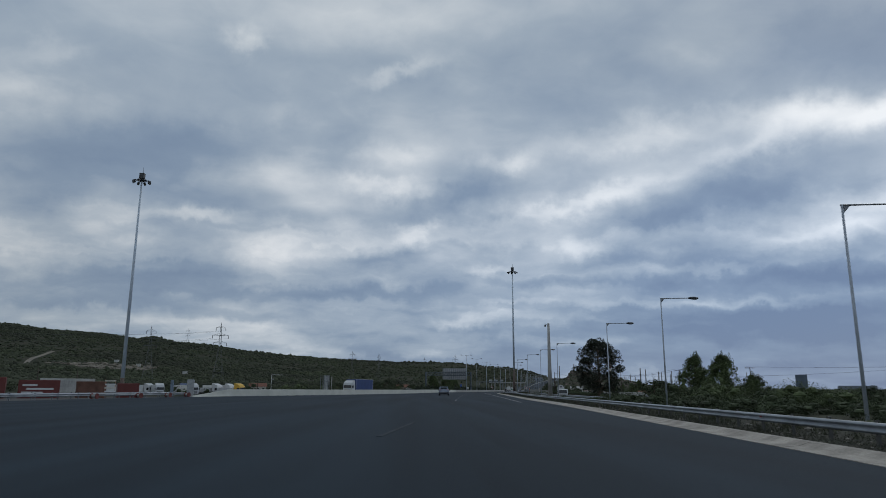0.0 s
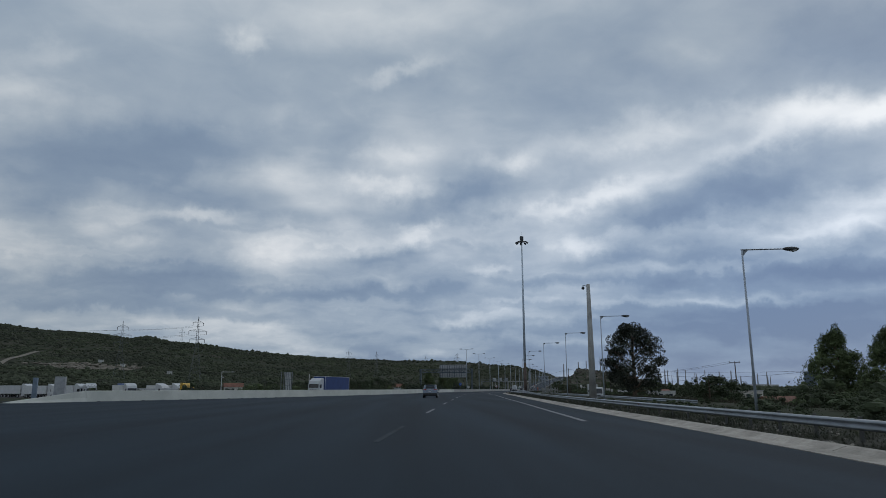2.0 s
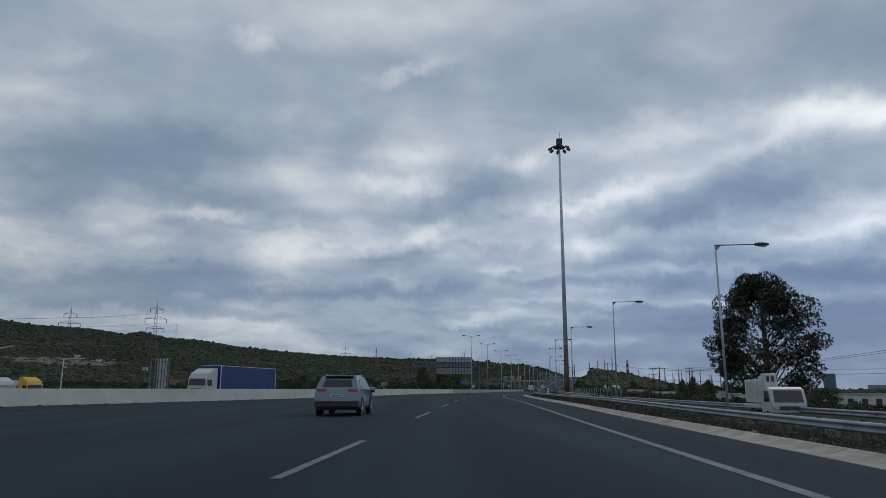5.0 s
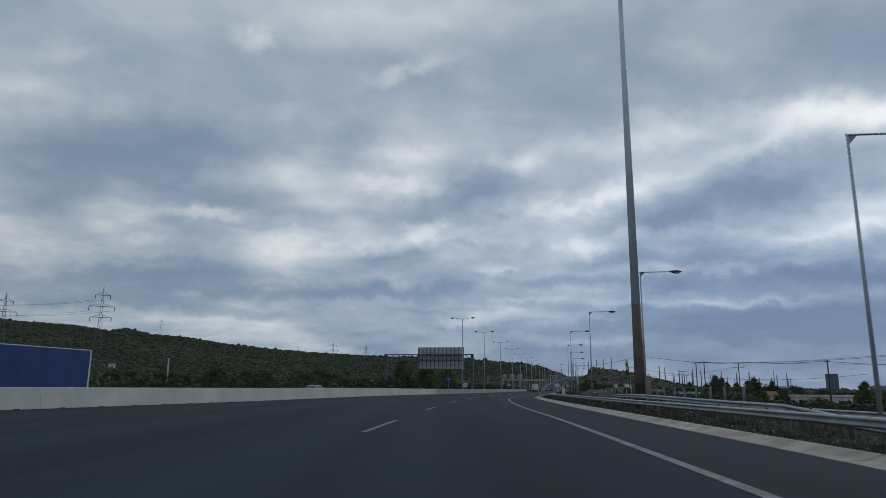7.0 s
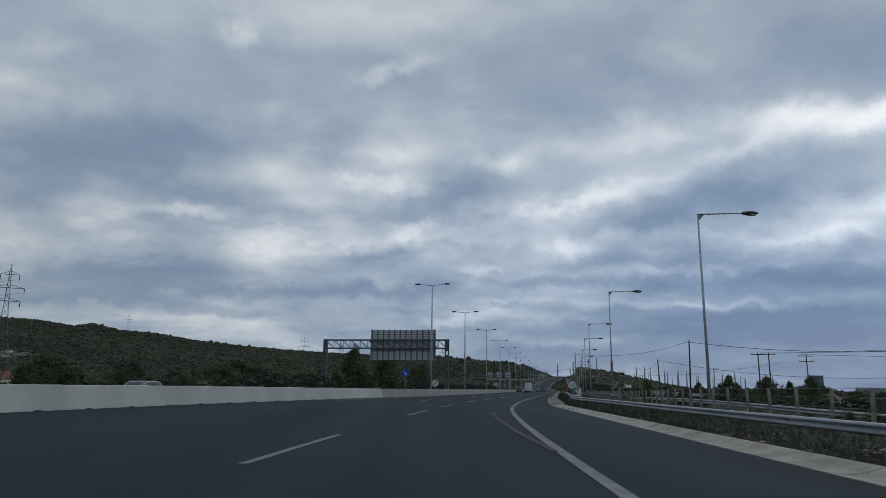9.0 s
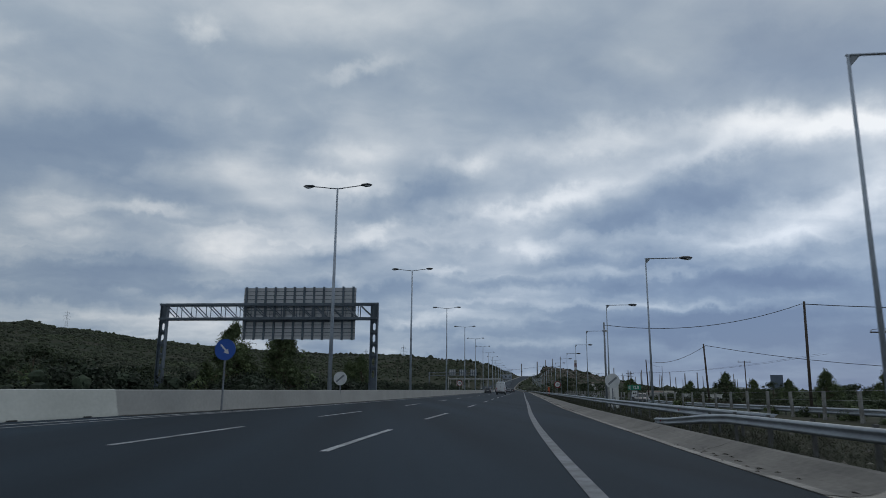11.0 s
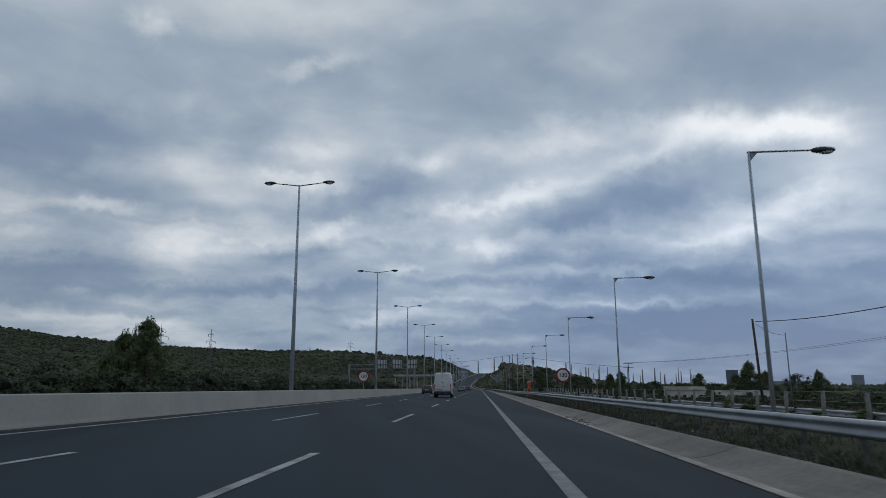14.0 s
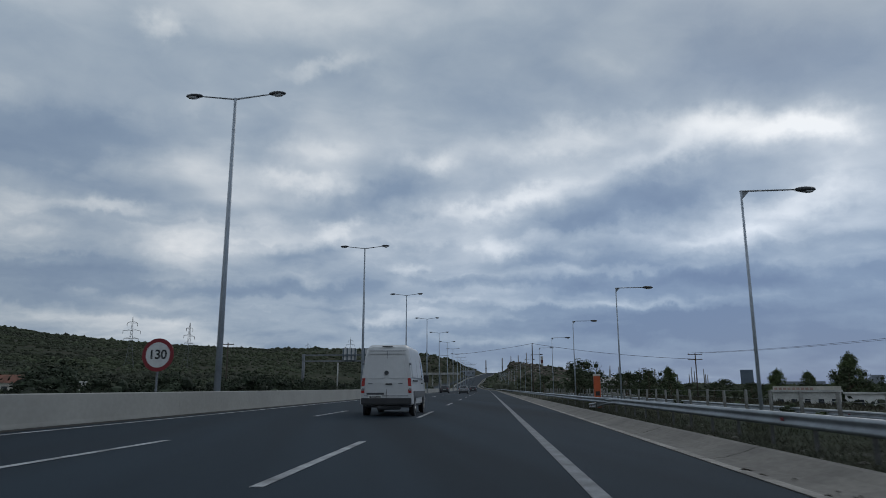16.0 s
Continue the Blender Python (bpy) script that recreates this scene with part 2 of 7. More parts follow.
M_KERB_D = mat("dirty_gutter_concrete", (0.158, 0.148, 0.132), 0.95, vary=0.3, scale=0.6, fine=9, bump=0.25, rand=0.1, col2=(0.105, 0.099, 0.090))
M_KERB = mat("kerb_concrete", (0.30, 0.275, 0.24), 0.92, vary=0.3, scale=1.3, fine=19, bump=0.25, rand=0.1)
mat("gutter_edge", (0.24, 0.225, 0.205), 0.95, vary=0.35, scale=0.8, fine=8, bump=0.2)
M_MAST = mat("blue_grey_mast_paint", (0.50, 0.57, 0.645), 0.5, metal=0.0, vary=0.12, scale=0.5, fine=6, bump=0.04)
M_LAMP = mat("pale_galvanised_pole", (0.36, 0.40, 0.45), 0.5, metal=0.15, vary=0.15, scale=0.8, fine=8, bump=0.05)
M_GALV = mat("galvanised_steel", (0.25, 0.275, 0.30), 0.5, metal=0.4, vary=0.2, scale=1.0, fine=10, bump=0.08)
M_GALV_D = mat("weathered_galvanised_steel", (0.19, 0.205, 0.225), 0.55, metal=0.4, vary=0.22, scale=0.8, fine=8, bump=0.08)
M_POST = mat("dull_dark_steel", (0.085, 0.085, 0.082), 0.75, metal=0.1, vary=0.3, scale=2.0, fine=9, bump=0.08)
M_POLE = mat("grey_painted_steel", (0.20, 0.215, 0.23), 0.5, metal=0.3, vary=0.2, scale=0.6, fine=8, bump=0.05)
M_PYLON = mat("dull_lattice_steel", (0.105, 0.115, 0.12), 0.6, metal=0.2, vary=0.15, bump=0.0)
M_GANTRY = mat("blue_grey_painted_steel", (0.095, 0.118, 0.142), 0.5, metal=0.2, vary=0.22, scale=0.7, fine=8, bump=0.05)
M_RUST = mat("brown_rusty_steel", (0.115, 0.088, 0.074), 0.8, metal=0.2, vary=0.35, scale=0.9, fine=12, bump=0.25)
M_DARK = mat("dark_housing", (0.05, 0.053, 0.058), 0.55, vary=0.2, scale=3, fine=20, bump=0.05)
M_WOOD = mat("creosoted_wood", (0.065, 0.05, 0.04), 0.85, vary=0.35, scale=1.2, fine=18, bump=0.3)
M_WIRE = mat("black_cable", (0.03, 0.03, 0.032), 0.6, vary=0.1, bump=0.0)
M_GROUND = mat("dry_scrub_ground", (0.052, 0.050, 0.036), 0.95, vary=0.35, scale=0.035, fine=0.6, bump=0.4, col2=(0.026, 0.035, 0.019), spec=0.05)
M_VERGE = mat("gravel_verge", (0.060, 0.058, 0.047), 0.95, vary=0.4, scale=0.7, fine=11, bump=0.8, col2=(0.036, 0.037, 0.029), spec=0.08)
M_BUSH = mat("maquis_leaves", (0.055, 0.070, 0.038), 0.85, vary=0.3, scale=0.3, fine=3, bump=0.0, island=0.35, spec=0.2)
M_HILLBUSH = mat("hillside_shrubs", (0.067, 0.078, 0.048), 0.95, vary=0.3, scale=0.012, fine=1.1, bump=0.0, island=0.38, spec=0.05, col2=(0.052, 0.056, 0.042))
M_HEDGE = mat("dark_hedge_leaves", (0.030, 0.040, 0.024), 0.8, vary=0.3, scale=0.3, fine=3, bump=0.0, island=0.5, spec=0.2)
M_PINE = mat("pine_needles", (0.092, 0.118, 0.054), 0.8, vary=0.3, scale=0.4, fine=4, bump=0.0, island=0.35, spec=0.2)
M_EUC = mat("eucalyptus_leaves", (0.034, 0.04, 0.028), 0.6, vary=0.3, scale=0.4, fine=4, bump=0.0, island=0.5, spec=0.25)
M_BARK = mat("bark", (0.12, 0.09, 0.065), 0.9, vary=0.35, scale=2, fine=20, bump=0.5)
M_WEED = mat("verge_weeds", (0.062, 0.067, 0.048), 0.95, vary=0.3, scale=0.8, fine=8, bump=0.0, island=0.3, spec=0.1)
M_DRY = mat("dry_grass", (0.060, 0.055, 0.040), 0.95, vary=0.35, scale=0.8, fine=8, bump=0.0, island=0.4, spec=0.1)
M_WHITE = mat("white_vehicle_paint", (0.47, 0.48, 0.49), 0.35, vary=0.06, scale=0.8, fine=6, bump=0.0, spec=0.5)
M_SILVER = mat("silver_blue_vehicle_paint", (0.17, 0.205, 0.255), 0.32, metal=0.5, vary=0.06, scale=1, fine=6, bump=0.0, spec=0.5)
M_BLACKCAR = mat("dark_vehicle_paint", (0.025, 0.027, 0.032), 0.3, vary=0.1, scale=1, fine=6, bump=0.0, spec=0.5)
M_GREYCAR = mat("grey_vehicle_paint", (0.16, 0.17, 0.18), 0.35, metal=0.4, vary=0.08, scale=1, fine=6, bump=0.0, spec=0.5)
M_GLASS = mat("dark_tinted_glass", (0.014, 0.016, 0.02), 0.08, vary=0.1, scale=1, fine=4, bump=0.0, spec=0.6)
M_RUBBER = mat("tyre_rubber", (0.018, 0.018, 0.019), 0.85, vary=0.2, scale=4, fine=30, bump=0.1)
M_PLASTIC = mat("black_plastic_trim", (0.03, 0.031, 0.034), 0.6, vary=0.15, scale=3, fine=20, bump=0.05)
M_RIM = mat("alloy_rim", (0.35, 0.36, 0.37), 0.35, metal=0.8, vary=0.1, bump=0.0)
M_RED = mat("red_lamp_glass", (0.30, 0.015, 0.015), 0.25, vary=0.1, bump=0.0, spec=0.5)
M_LENS = mat("clear_lamp_glass", (0.5, 0.51, 0.52), 0.2, vary=0.08, bump=0.0, spec=0.5)
M_PLATE = mat("plate_white", (0.6, 0.6, 0.58), 0.5, vary=0.05, bump=0.0)
M_INK = mat("black_print", (0.02, 0.02, 0.02), 0.6, vary=0.1, bump=0.0)
M_SIGNRED = mat("sign_red", (0.19, 0.015, 0.022), 0.5, vary=0.08, bump=0.0)
M_SIGNWHITE = mat("sign_white", (0.55, 0.56, 0.56), 0.55, vary=0.08, scale=3, bump=0.0)
M_SIGNBLUE = mat("sign_blue", (0.012, 0.07, 0.32), 0.5, vary=0.08, bump=0.0)
M_SIGNGREEN = mat("sign_green", (0.01, 0.16, 0.10), 0.5, vary=0.08, bump=0.0)
M_SIGNBACK = mat("grey_sign_back", (0.34, 0.35, 0.36), 0.5, metal=0.4, vary=0.15, scale=2, fine=12, bump=0.05)
M_ALU = mat("pale_aluminium_board", (0.44, 0.45, 0.46), 0.55, metal=0.2, vary=0.14, scale=1.5, fine=10, bump=0.05, rand=0.08)
M_ORANGE = mat("orange_panel", (0.46, 0.09, 0.03), 0.55, vary=0.1, bump=0.0)
M_TARP = mat("blue_tarpaulin", (0.014, 0.042, 0.16), 0.6, vary=0.15, scale=0.8, fine=6, bump=0.15)
M_REDBOX = mat("red_painted_panel", (0.14, 0.035, 0.03), 0.6, vary=0.15, scale=0.8, bump=0.05)
M_YELLOW = mat("yellow_paint", (0.60, 0.36, 0.04), 0.5, vary=0.1, bump=0.0)
M_BLUECAB = mat("dark_blue_paint", (0.03, 0.06, 0.16), 0.45, vary=0.1, bump=0.0)
M_ROOF = mat("terracotta_roof", (0.17, 0.075, 0.05), 0.85, vary=0.3, scale=0.8, fine=6, bump=0.4)
M_STUCCO = mat("cream_stucco", (0.52, 0.49, 0.43), 0.9, vary=0.18, scale=0.3, fine=5, bump=0.2)
M_STUCCO_B = mat("weathered_white_wall", (0.46, 0.46, 0.44), 0.9, vary=0.25, scale=0.4, fine=5, bump=0.2)
M_WINDOW = mat("window_glass", (0.03, 0.036, 0.045), 0.15, vary=0.2, bump=0.0, spec=0.6)
M_TOWER = mat("dark_blue_grey_tower", (0.10, 0.13, 0.17), 0.7, vary=0.12, scale=0.05, fine=0.5, bump=0.0)
M_FADED = mat("faded_red_print", (0.40, 0.27, 0.24), 0.8, vary=0.2, bump=0.0)
M_FARGREY = mat("far_grey_tower", (0.20, 0.225, 0.26), 0.8, vary=0.12, scale=0.05, fine=0.5, bump=0.0)
M_STACK = mat("chimney_concrete", (0.24, 0.24, 0.25), 0.9, vary=0.15, scale=0.05, fine=0.5, bump=0.0)
M_STACKRED = mat("chimney_red_band", (0.12, 0.05, 0.05), 0.8, vary=0.15, scale=0.05, bump=0.0)
M_EARTH = mat("bare_earth_track", (0.17, 0.15, 0.12), 0.95, vary=0.25, scale=0.05, fine=0.8, bump=0.2)
M_CABINET = mat("white_metal_cabinet", (0.58, 0.58, 0.56), 0.5, vary=0.1, scale=2, fine=12, bump=0.03)

# ---------------------------------------------------------------- mesh helpers


def mesh_of(name, bm, material, smooth=False):
    me = bpy.data.meshes.new(name)
    bm.normal_update()
    bm.to_mesh(me)
    bm.free()
    me.materials.append(material)
    if smooth:
        me.polygons.foreach_set("use_smooth", [True] * len(me.polygons))
    return me


def part(name, bm, material, parent, label="", smooth=False):
    """One mesh object under a thing or a part."""
    ob = new(name, mesh_of(name, bm, material, smooth))
    ob.parent = parent
    if label:
        ob["label"] = label
    return ob


def piece(name, me, parent, m=None):
    """A piece that shares its mesh with others of its kind."""
    ob = new(name, me)
    ob.parent = parent
    if m is not None:
        ob.matrix_basis = m
    return ob


def thing(name, label, category, group="", m=None):
    ob = new(name)
    ob.empty_display_size = 0.3
    tagged(ob, label, category, group)
    if m is not None:
        ob.matrix_basis = m
    return ob


def solid(name, bm, material, label, category="", group="", kind="", smooth=False):
    return tagged(new(name, mesh_of(name, bm, material, smooth)), label, category, group, kind)


def box(bm, cx, cy, cz, sx, sy, sz, rz=0.0, bevel=0.0, rx=0.0):
    m = pose(cx, cy, cz, rx, 0, rz) @ Matrix.Diagonal((sx, sy, sz, 1))
    r = bmesh.ops.create_cube(bm, size=1.0, matrix=m)
    if bevel:
        ed = list({e for v in r["verts"] for e in v.link_edges})
        bmesh.ops.bevel(bm, geom=ed, offset=bevel, segments=2, affect="EDGES", profile=0.6)
    return bm


def rod(bm, a, b, r0, r1=None, n=8, caps=True):
    """A tapered rod from a to b."""
    a, b = Vector(a), Vector(b)
    r1 = r0 if r1 is None else r1
    d = b - a
    q = d.to_track_quat("Z", "Y").to_matrix().to_4x4()
    bmesh.ops.create_cone(bm, cap_ends=caps, segments=n, radius1=r0, radius2=r1, depth=d.length, matrix=Matrix.Translation((a + b) / 2) @ q)
    return bm


def tube(bm, pts, r, n=5):
    """A thin cable through pts."""
    rings = []
    for i, p in enumerate(pts):
        p = Vector(p)
        d = Vector(pts[min(i + 1, len(pts) - 1)]) - Vector(pts[max(i - 1, 0)])
        q = d.to_track_quat("Z", "Y").to_matrix()
        rings.append([bm.verts.new(p + q @ Vector((r * math.cos(k * math.tau / n), r * math.sin(k * math.tau / n), 0))) for k in range(n)])
    for a, b in zip(rings, rings[1:]):
        for k in range(n):
            bm.faces.new((a[k], a[(k + 1) % n], b[(k + 1) % n], b[k]))
    return bm


def ball(bm, c, sx, sy, sz, sub=2, rough=0.0):
    r = bmesh.ops.create_icosphere(bm, subdivisions=sub, radius=1.0, matrix=Matrix.Translation(c) @ Matrix.Diagonal((sx, sy, sz, 1)))
    if rough:
        for v in r["verts"]:
            k = 1 + rough * noise.noise(v.co * 1.3)
            v.co = Vector(c) + (v.co - Vector(c)) * k
    return bm


def prism(bm, outline, lo, hi, axis="x"):
    """Extrude an outline (u, v) from lo to hi along an axis: x takes (y, z), y takes (x, z), z takes (x, y)."""
    def at(u, v, w):
        return {"x": (w, u, v), "y": (u, w, v), "z": (u, v, w)}[axis]
    a = [bm.verts.new(at(u, v, lo)) for u, v in outline]
    b = [bm.verts.new(at(u, v, hi)) for u, v in outline]
    f = [bm.faces.new(a), bm.faces.new(b[::-1])]
    n = len(a)
    for i in range(n):
        f.append(bm.faces.new((a[i], b[i], b[(i + 1) % n], a[(i + 1) % n])))
    bmesh.ops.recalc_face_normals(bm, faces=f)
    return bm


def panel(bm, corners, thick=0.012, inset=0.0):
    """A thin plate over four corners, counter-clockwise from outside, standing proud by its thickness."""
    c = [Vector(p) for p in corners]
    mid = sum(c, Vector()) / 4
    nrm = (c[1] - c[0]).cross(c[3] - c[0]).normalized()
    c = [p + (mid - p).normalized() * inset for p in c]
    a = [bm.verts.new(p - nrm * 0.01) for p in c]
    b = [bm.verts.new(p + nrm * thick) for p in c]
    bm.faces.new(b)
    bm.faces.new(a[::-1])
    for i in range(4):
        bm.faces.new((a[i], a[(i + 1) % 4], b[(i + 1) % 4], b[i]))
    return bm


def spline(pts):
    """A smooth function through (u, v) points, straight outside them."""
    u, v = np.array(pts, float).T
    s = np.gradient(v, u)

    def at(q):
        if q <= u[0]:
            return v[0] + s[0] * (q - u[0])
        if q >= u[-1]:
            return v[-1] + s[-1] * (q - u[-1])
        i = min(int(np.searchsorted(u, q, "right")) - 1, len(u) - 2)
        h = u[i + 1] - u[i]
        t = (q - u[i]) / h
        return float((2 * t**3 - 3 * t**2 + 1) * v[i] + (t**3 - 2 * t**2 + t) * h * s[i] + (3 * t**2 - 2 * t**3) * v[i + 1] + (t**3 - t**2) * h * s[i + 1])
    return at


def step(a, b, q):
    t = min(1.0, max(0.0, (q - a) / (b - a)))
    return t * t * (3 - 2 * t)

# ---------------------------------------------------------------- plan of the road


MID = spline([(-80, -6.7), (0, 0), (47, 4.3), (81, 6.95), (126, 10.8), (162, 13.95), (195, 17.4), (224, 21.1), (246, 25.0), (262, 28.4), (285, 33.4), (315, 40.0), (345, 46.6), (1500, 299.0)])
EDGE = spline([(-80, -0.8), (11, 6.95), (30, 8.65), (48, 10.2), (60, 11.1), (75, 12.1), (90, 13.3), (105, 14.6), (126, 16.35), (152, 18.75), (168, 20.0), (180, 21.0), (192, 22.0), (205, 23.3), (224, 25.4), (236, 26.9), (248, 29.15), (258, 31.1), (270, 33.5), (292, 38.3), (312, 42.75), (345, 50.0), (1500, 302.4)])
RLINE = spline([(50, 8.3), (76, 10.25), (96, 11.8), (120, 13.55), (148, 15.75), (166, 17.05), (182, 17.95), (197, 19.1), (210, 20.4), (224, 22.2), (236, 24.27), (248, 26.58), (259, 28.88), (275, 32.4), (292, 36.12), (315, 41.12), (345, 47.7), (1500, 300.1)])
DASH = spline([(40, 1.7), (77, 4.25), (95, 5.6), (130, 8.3), (165, 11.1), (183, 12.75), (201, 14.7), (224, 18.0), (247, 22.3), (262, 25.7), (285, 30.8), (315, 37.3), (345, 43.9), (1500, 296.3)])
WALL = spline([(88, -34.7), (97, -31.0), (104, -28.0), (113, -24.4), (129, -18.4), (145, -13.9), (160, -10.0), (172, -7.0), (185, -4.0), (200, -0.8), (219, 3.7), (238, 9.6), (253, 14.1), (262, 16.7), (273, 19.45), (285, 22.15), (309, 27.5), (345, 35.25), (1500, 287.7)])


# far off the road swings left and then right as it climbs
SWING = spline([(600, 0), (700, -4), (800, -10), (950, -8), (1150, 0), (1500, 14)])


def swung(f):
    return lambda y: f(y) + (SWING(y) * step(600, 700, y) if y > 600 else 0.0)


MID, EDGE, RLINE, DASH, WALL = [swung(f) for f in (MID, EDGE, RLINE, DASH, WALL)]


def rise(y):
    """Height of the road's axis: level, then up the far slope."""
    return 0.0 if y < 620 else 0.022 * (y - 620) * step(620, 1000, y) + 0.012 * max(0, y - 900)


def tilt(y):
    return 0.0135 * step(195, 255, y)


def road_z(x, y):
    return rise(y) - tilt(y) * (x - MID(y))


def along(f, y0, y1, gap, off=0.0):
    """Points on a plan line, shifted to its right by off."""
    ys = np.linspace(y0, y1, max(2, int(abs(y1 - y0) / gap) + 1))
    out = []
    for y in ys:
        s = (f(y + 0.5) - f(y - 0.5))
        k = 1 / math.hypot(1, s)
        out.append((f(y) + off * k, y - off * s * k))
    return out


def sweep(bm, pts, profile, zf, closed=True):
    """Carry a profile of (right, up) along plan points; zf(x, y) is the height of its foot."""
    rings = []
    for i, (x, y) in enumerate(pts):
        a, b = pts[max(i - 1, 0)], pts[min(i + 1, len(pts) - 1)]
        d = Vector((b[0] - a[0], b[1] - a[1])).normalized()
        r = Vector((d.y, -d.x))
        z = zf(x, y)
        rings.append([bm.verts.new((x + r.x * u, y + r.y * u, z + v)) for u, v in profile])
    n = len(profile)
    f = []
    for a, b in zip(rings, rings[1:]):
        for k in range(n if closed else n - 1):
            f.append(bm.faces.new((a[k], b[k], b[(k + 1) % n], a[(k + 1) % n])))
    if closed:
        f += [bm.faces.new(rings[0]), bm.faces.new(rings[-1][::-1])]
    bmesh.ops.recalc_face_normals(bm, faces=f)
    return bm


SKY = [(-60, 4.2, 1700), (-32, 4.64, 1700), (-29, 4.31, 1650), (-25.5, 4.19, 1550), (-23.5, 3.88, 1480), (-22.2, 4.14, 1400), (-20.7, 3.80, 1400), (-18.6, 3.68, 1350), (-15.1, 3.14, 1300), (-10.6, 2.81, 1250), (-6.5, 2.54, 1200), (-2.7, 2.43, 1150), (1.1, 2.40, 1080), (3.7, 2.32, 1020), (6.7, 2.09, 950), (8.1, 1.95, 930), (9.0, 1.80, 1000), (9.8, 1.52, 1250), (10.4, 1.25, 1350), (12, 1.1, 1350), (14, 0.6, 1400), (16, 0.0, 1400)]


def hill(x, y):
    """The long wooded ridge to the left and the refinery knoll ahead."""
    ox, oy = x - 5.9, y - 67
    a, r = math.degrees(math.atan2(ox, oy)), math.hypot(ox, oy)
    h = 0.0
    if -100 < a < 16:
        aa = max(a, -60)
        e = float(np.interp(aa, [s[0] for s in SKY], [s[1] for s in SKY]))
        d = float(np.interp(aa, [s[0] for s in SKY], [s[2] for s in SKY]))
        foot = 190 + 9.0 * max(0, a + 32) + (200 if a > 0 else 0) * min(1, a / 8)
        t = (r - foot) / (d - foot)
        top = d * math.tan(radians(e))
        if 0 < t <= 1:
            h = top * (0.22 * t + 0.78 * t * t * (3 - 2 * t) * (0.35 + 0.65 * t))
        elif t > 1:
            h = top * max(0.3, 1 - 0.5 * (t - 1))
        h *= step(-100, -75, a)
        h += min(1, max(0, t * 4)) * 1.5 * noise.noise(Vector((x, y, 0)) * 0.012) * min(1, h / 15)
    k = ((x - 300) / 120) ** 2 + ((y - 1330) / 240) ** 2
    h = max(h, 38 * math.exp(-k * 1.1) + 2.5 * noise.noise(Vector((x, y, 0)) * 0.03) * math.exp(-k))
    k = ((x - 480) / 260) ** 2 + ((y - 1500) / 260) ** 2
    return max(h, 9 * math.exp(-k))


def ground_z(x, y):
    """The lie of the land: level verges beside the road, the hills beyond."""
    far = abs(x - MID(max(-200, min(1500, y))))
    base = rise(max(0, min(1500, y)))
    w = step(13, 34, far) if y > 500 else 1.0
    low = -0.14 - 2.3 * step(20, 60, x - MID(max(-200, min(1500, y))))
    low -= 2.0 * step(34, 14, math.hypot(x - 77, y - 177))
    low -= 0.9 * step(-40, -50, x) * step(150, 175, y) * step(275, 245, y)
    near = base - 0.14 if y > 500 else low
    z = hill(x, y)
    return near * (1 - w) + (max(z, 0) + low) * w if y > 500 else low + z

# ---------------------------------------------------------------- ground, road and markings
bm = bmesh.new()
rings = []
radii = list(np.geomspace(4, 180, 34)) + list(np.geomspace(188, 1750, 86)) + list(np.geomspace(1850, 4300, 10))
turns = list(np.linspace(-68, 28, 300)) + list(np.linspace(30, 290, 130))
for r in radii:
    ring = []
    for a in turns:
        x, y = 22 + r * math.sin(radians(a)), 190 + r * math.cos(radians(a))
        ring.append(bm.verts.new((x, y, ground_z(x, y))))
    rings.append(ring)
n = len(turns)
for a, b in zip(rings, rings[1:]):
    for k in range(n):
        bm.faces.new((a[k], a[(k + 1) % n], b[(k + 1) % n], b[k]))
bm.faces.new(rings[0])
bmesh.ops.recalc_face_normals(bm, faces=bm.faces)
ground = solid("ground", bm, M_GROUND, "dry scrub land with a wooded hillside", "ground", kind="structure", smooth=True)


def ribbon(bm, left, right, y0, y1, gap, lift, cols=4):
    ys = np.linspace(y0, y1, int((y1 - y0) / gap) + 1)
    rows = []
    for y in ys:
        a, b = left(y), right(y)
        rows.append([bm.verts.new((a + (b - a) * k / cols, y, road_z(a + (b - a) * k / cols, y) + lift)) for k in range(cols + 1)])
    for a, b in zip(rows, rows[1:]):
        for k in range(cols):
            bm.faces.new((a[k], a[k + 1], b[k + 1], b[k]))
    return bm


def plaza_left(y):
    return WALL(y) - 0.3 if y > 97 else -33.0 - 0.07 * (97 - y)


bm = ribbon(bmesh.new(), plaza_left, EDGE, -70, 1480, 5, 0.0, 6)
road = solid("road", bm, M_ASPHALT, "wide dark asphalt motorway leaving a toll plaza", "road", kind="structure")
bm = ribbon(bmesh.new(), lambda y: WALL(y) - 13.5, lambda y: WALL(y) - 4.5, 106, 1480, 8, -0.05, 3)
solid("road_opposite", bm, M_ASPHALT, "asphalt of the opposite carriageway", "road", kind="structure")
bm = ribbon(bmesh.new(), lambda y: EDGE(y) + 10.6, lambda y: EDGE(y) + 16.5, 62, 520, 8, -0.5, 2)
solid("road_service", bm, mat("worn_grey_asphalt", (0.06, 0.058, 0.054), 0.9, vary=0.3, scale=0.2, fine=15), "worn grey side road behind the guard rail", "road", kind="structure")


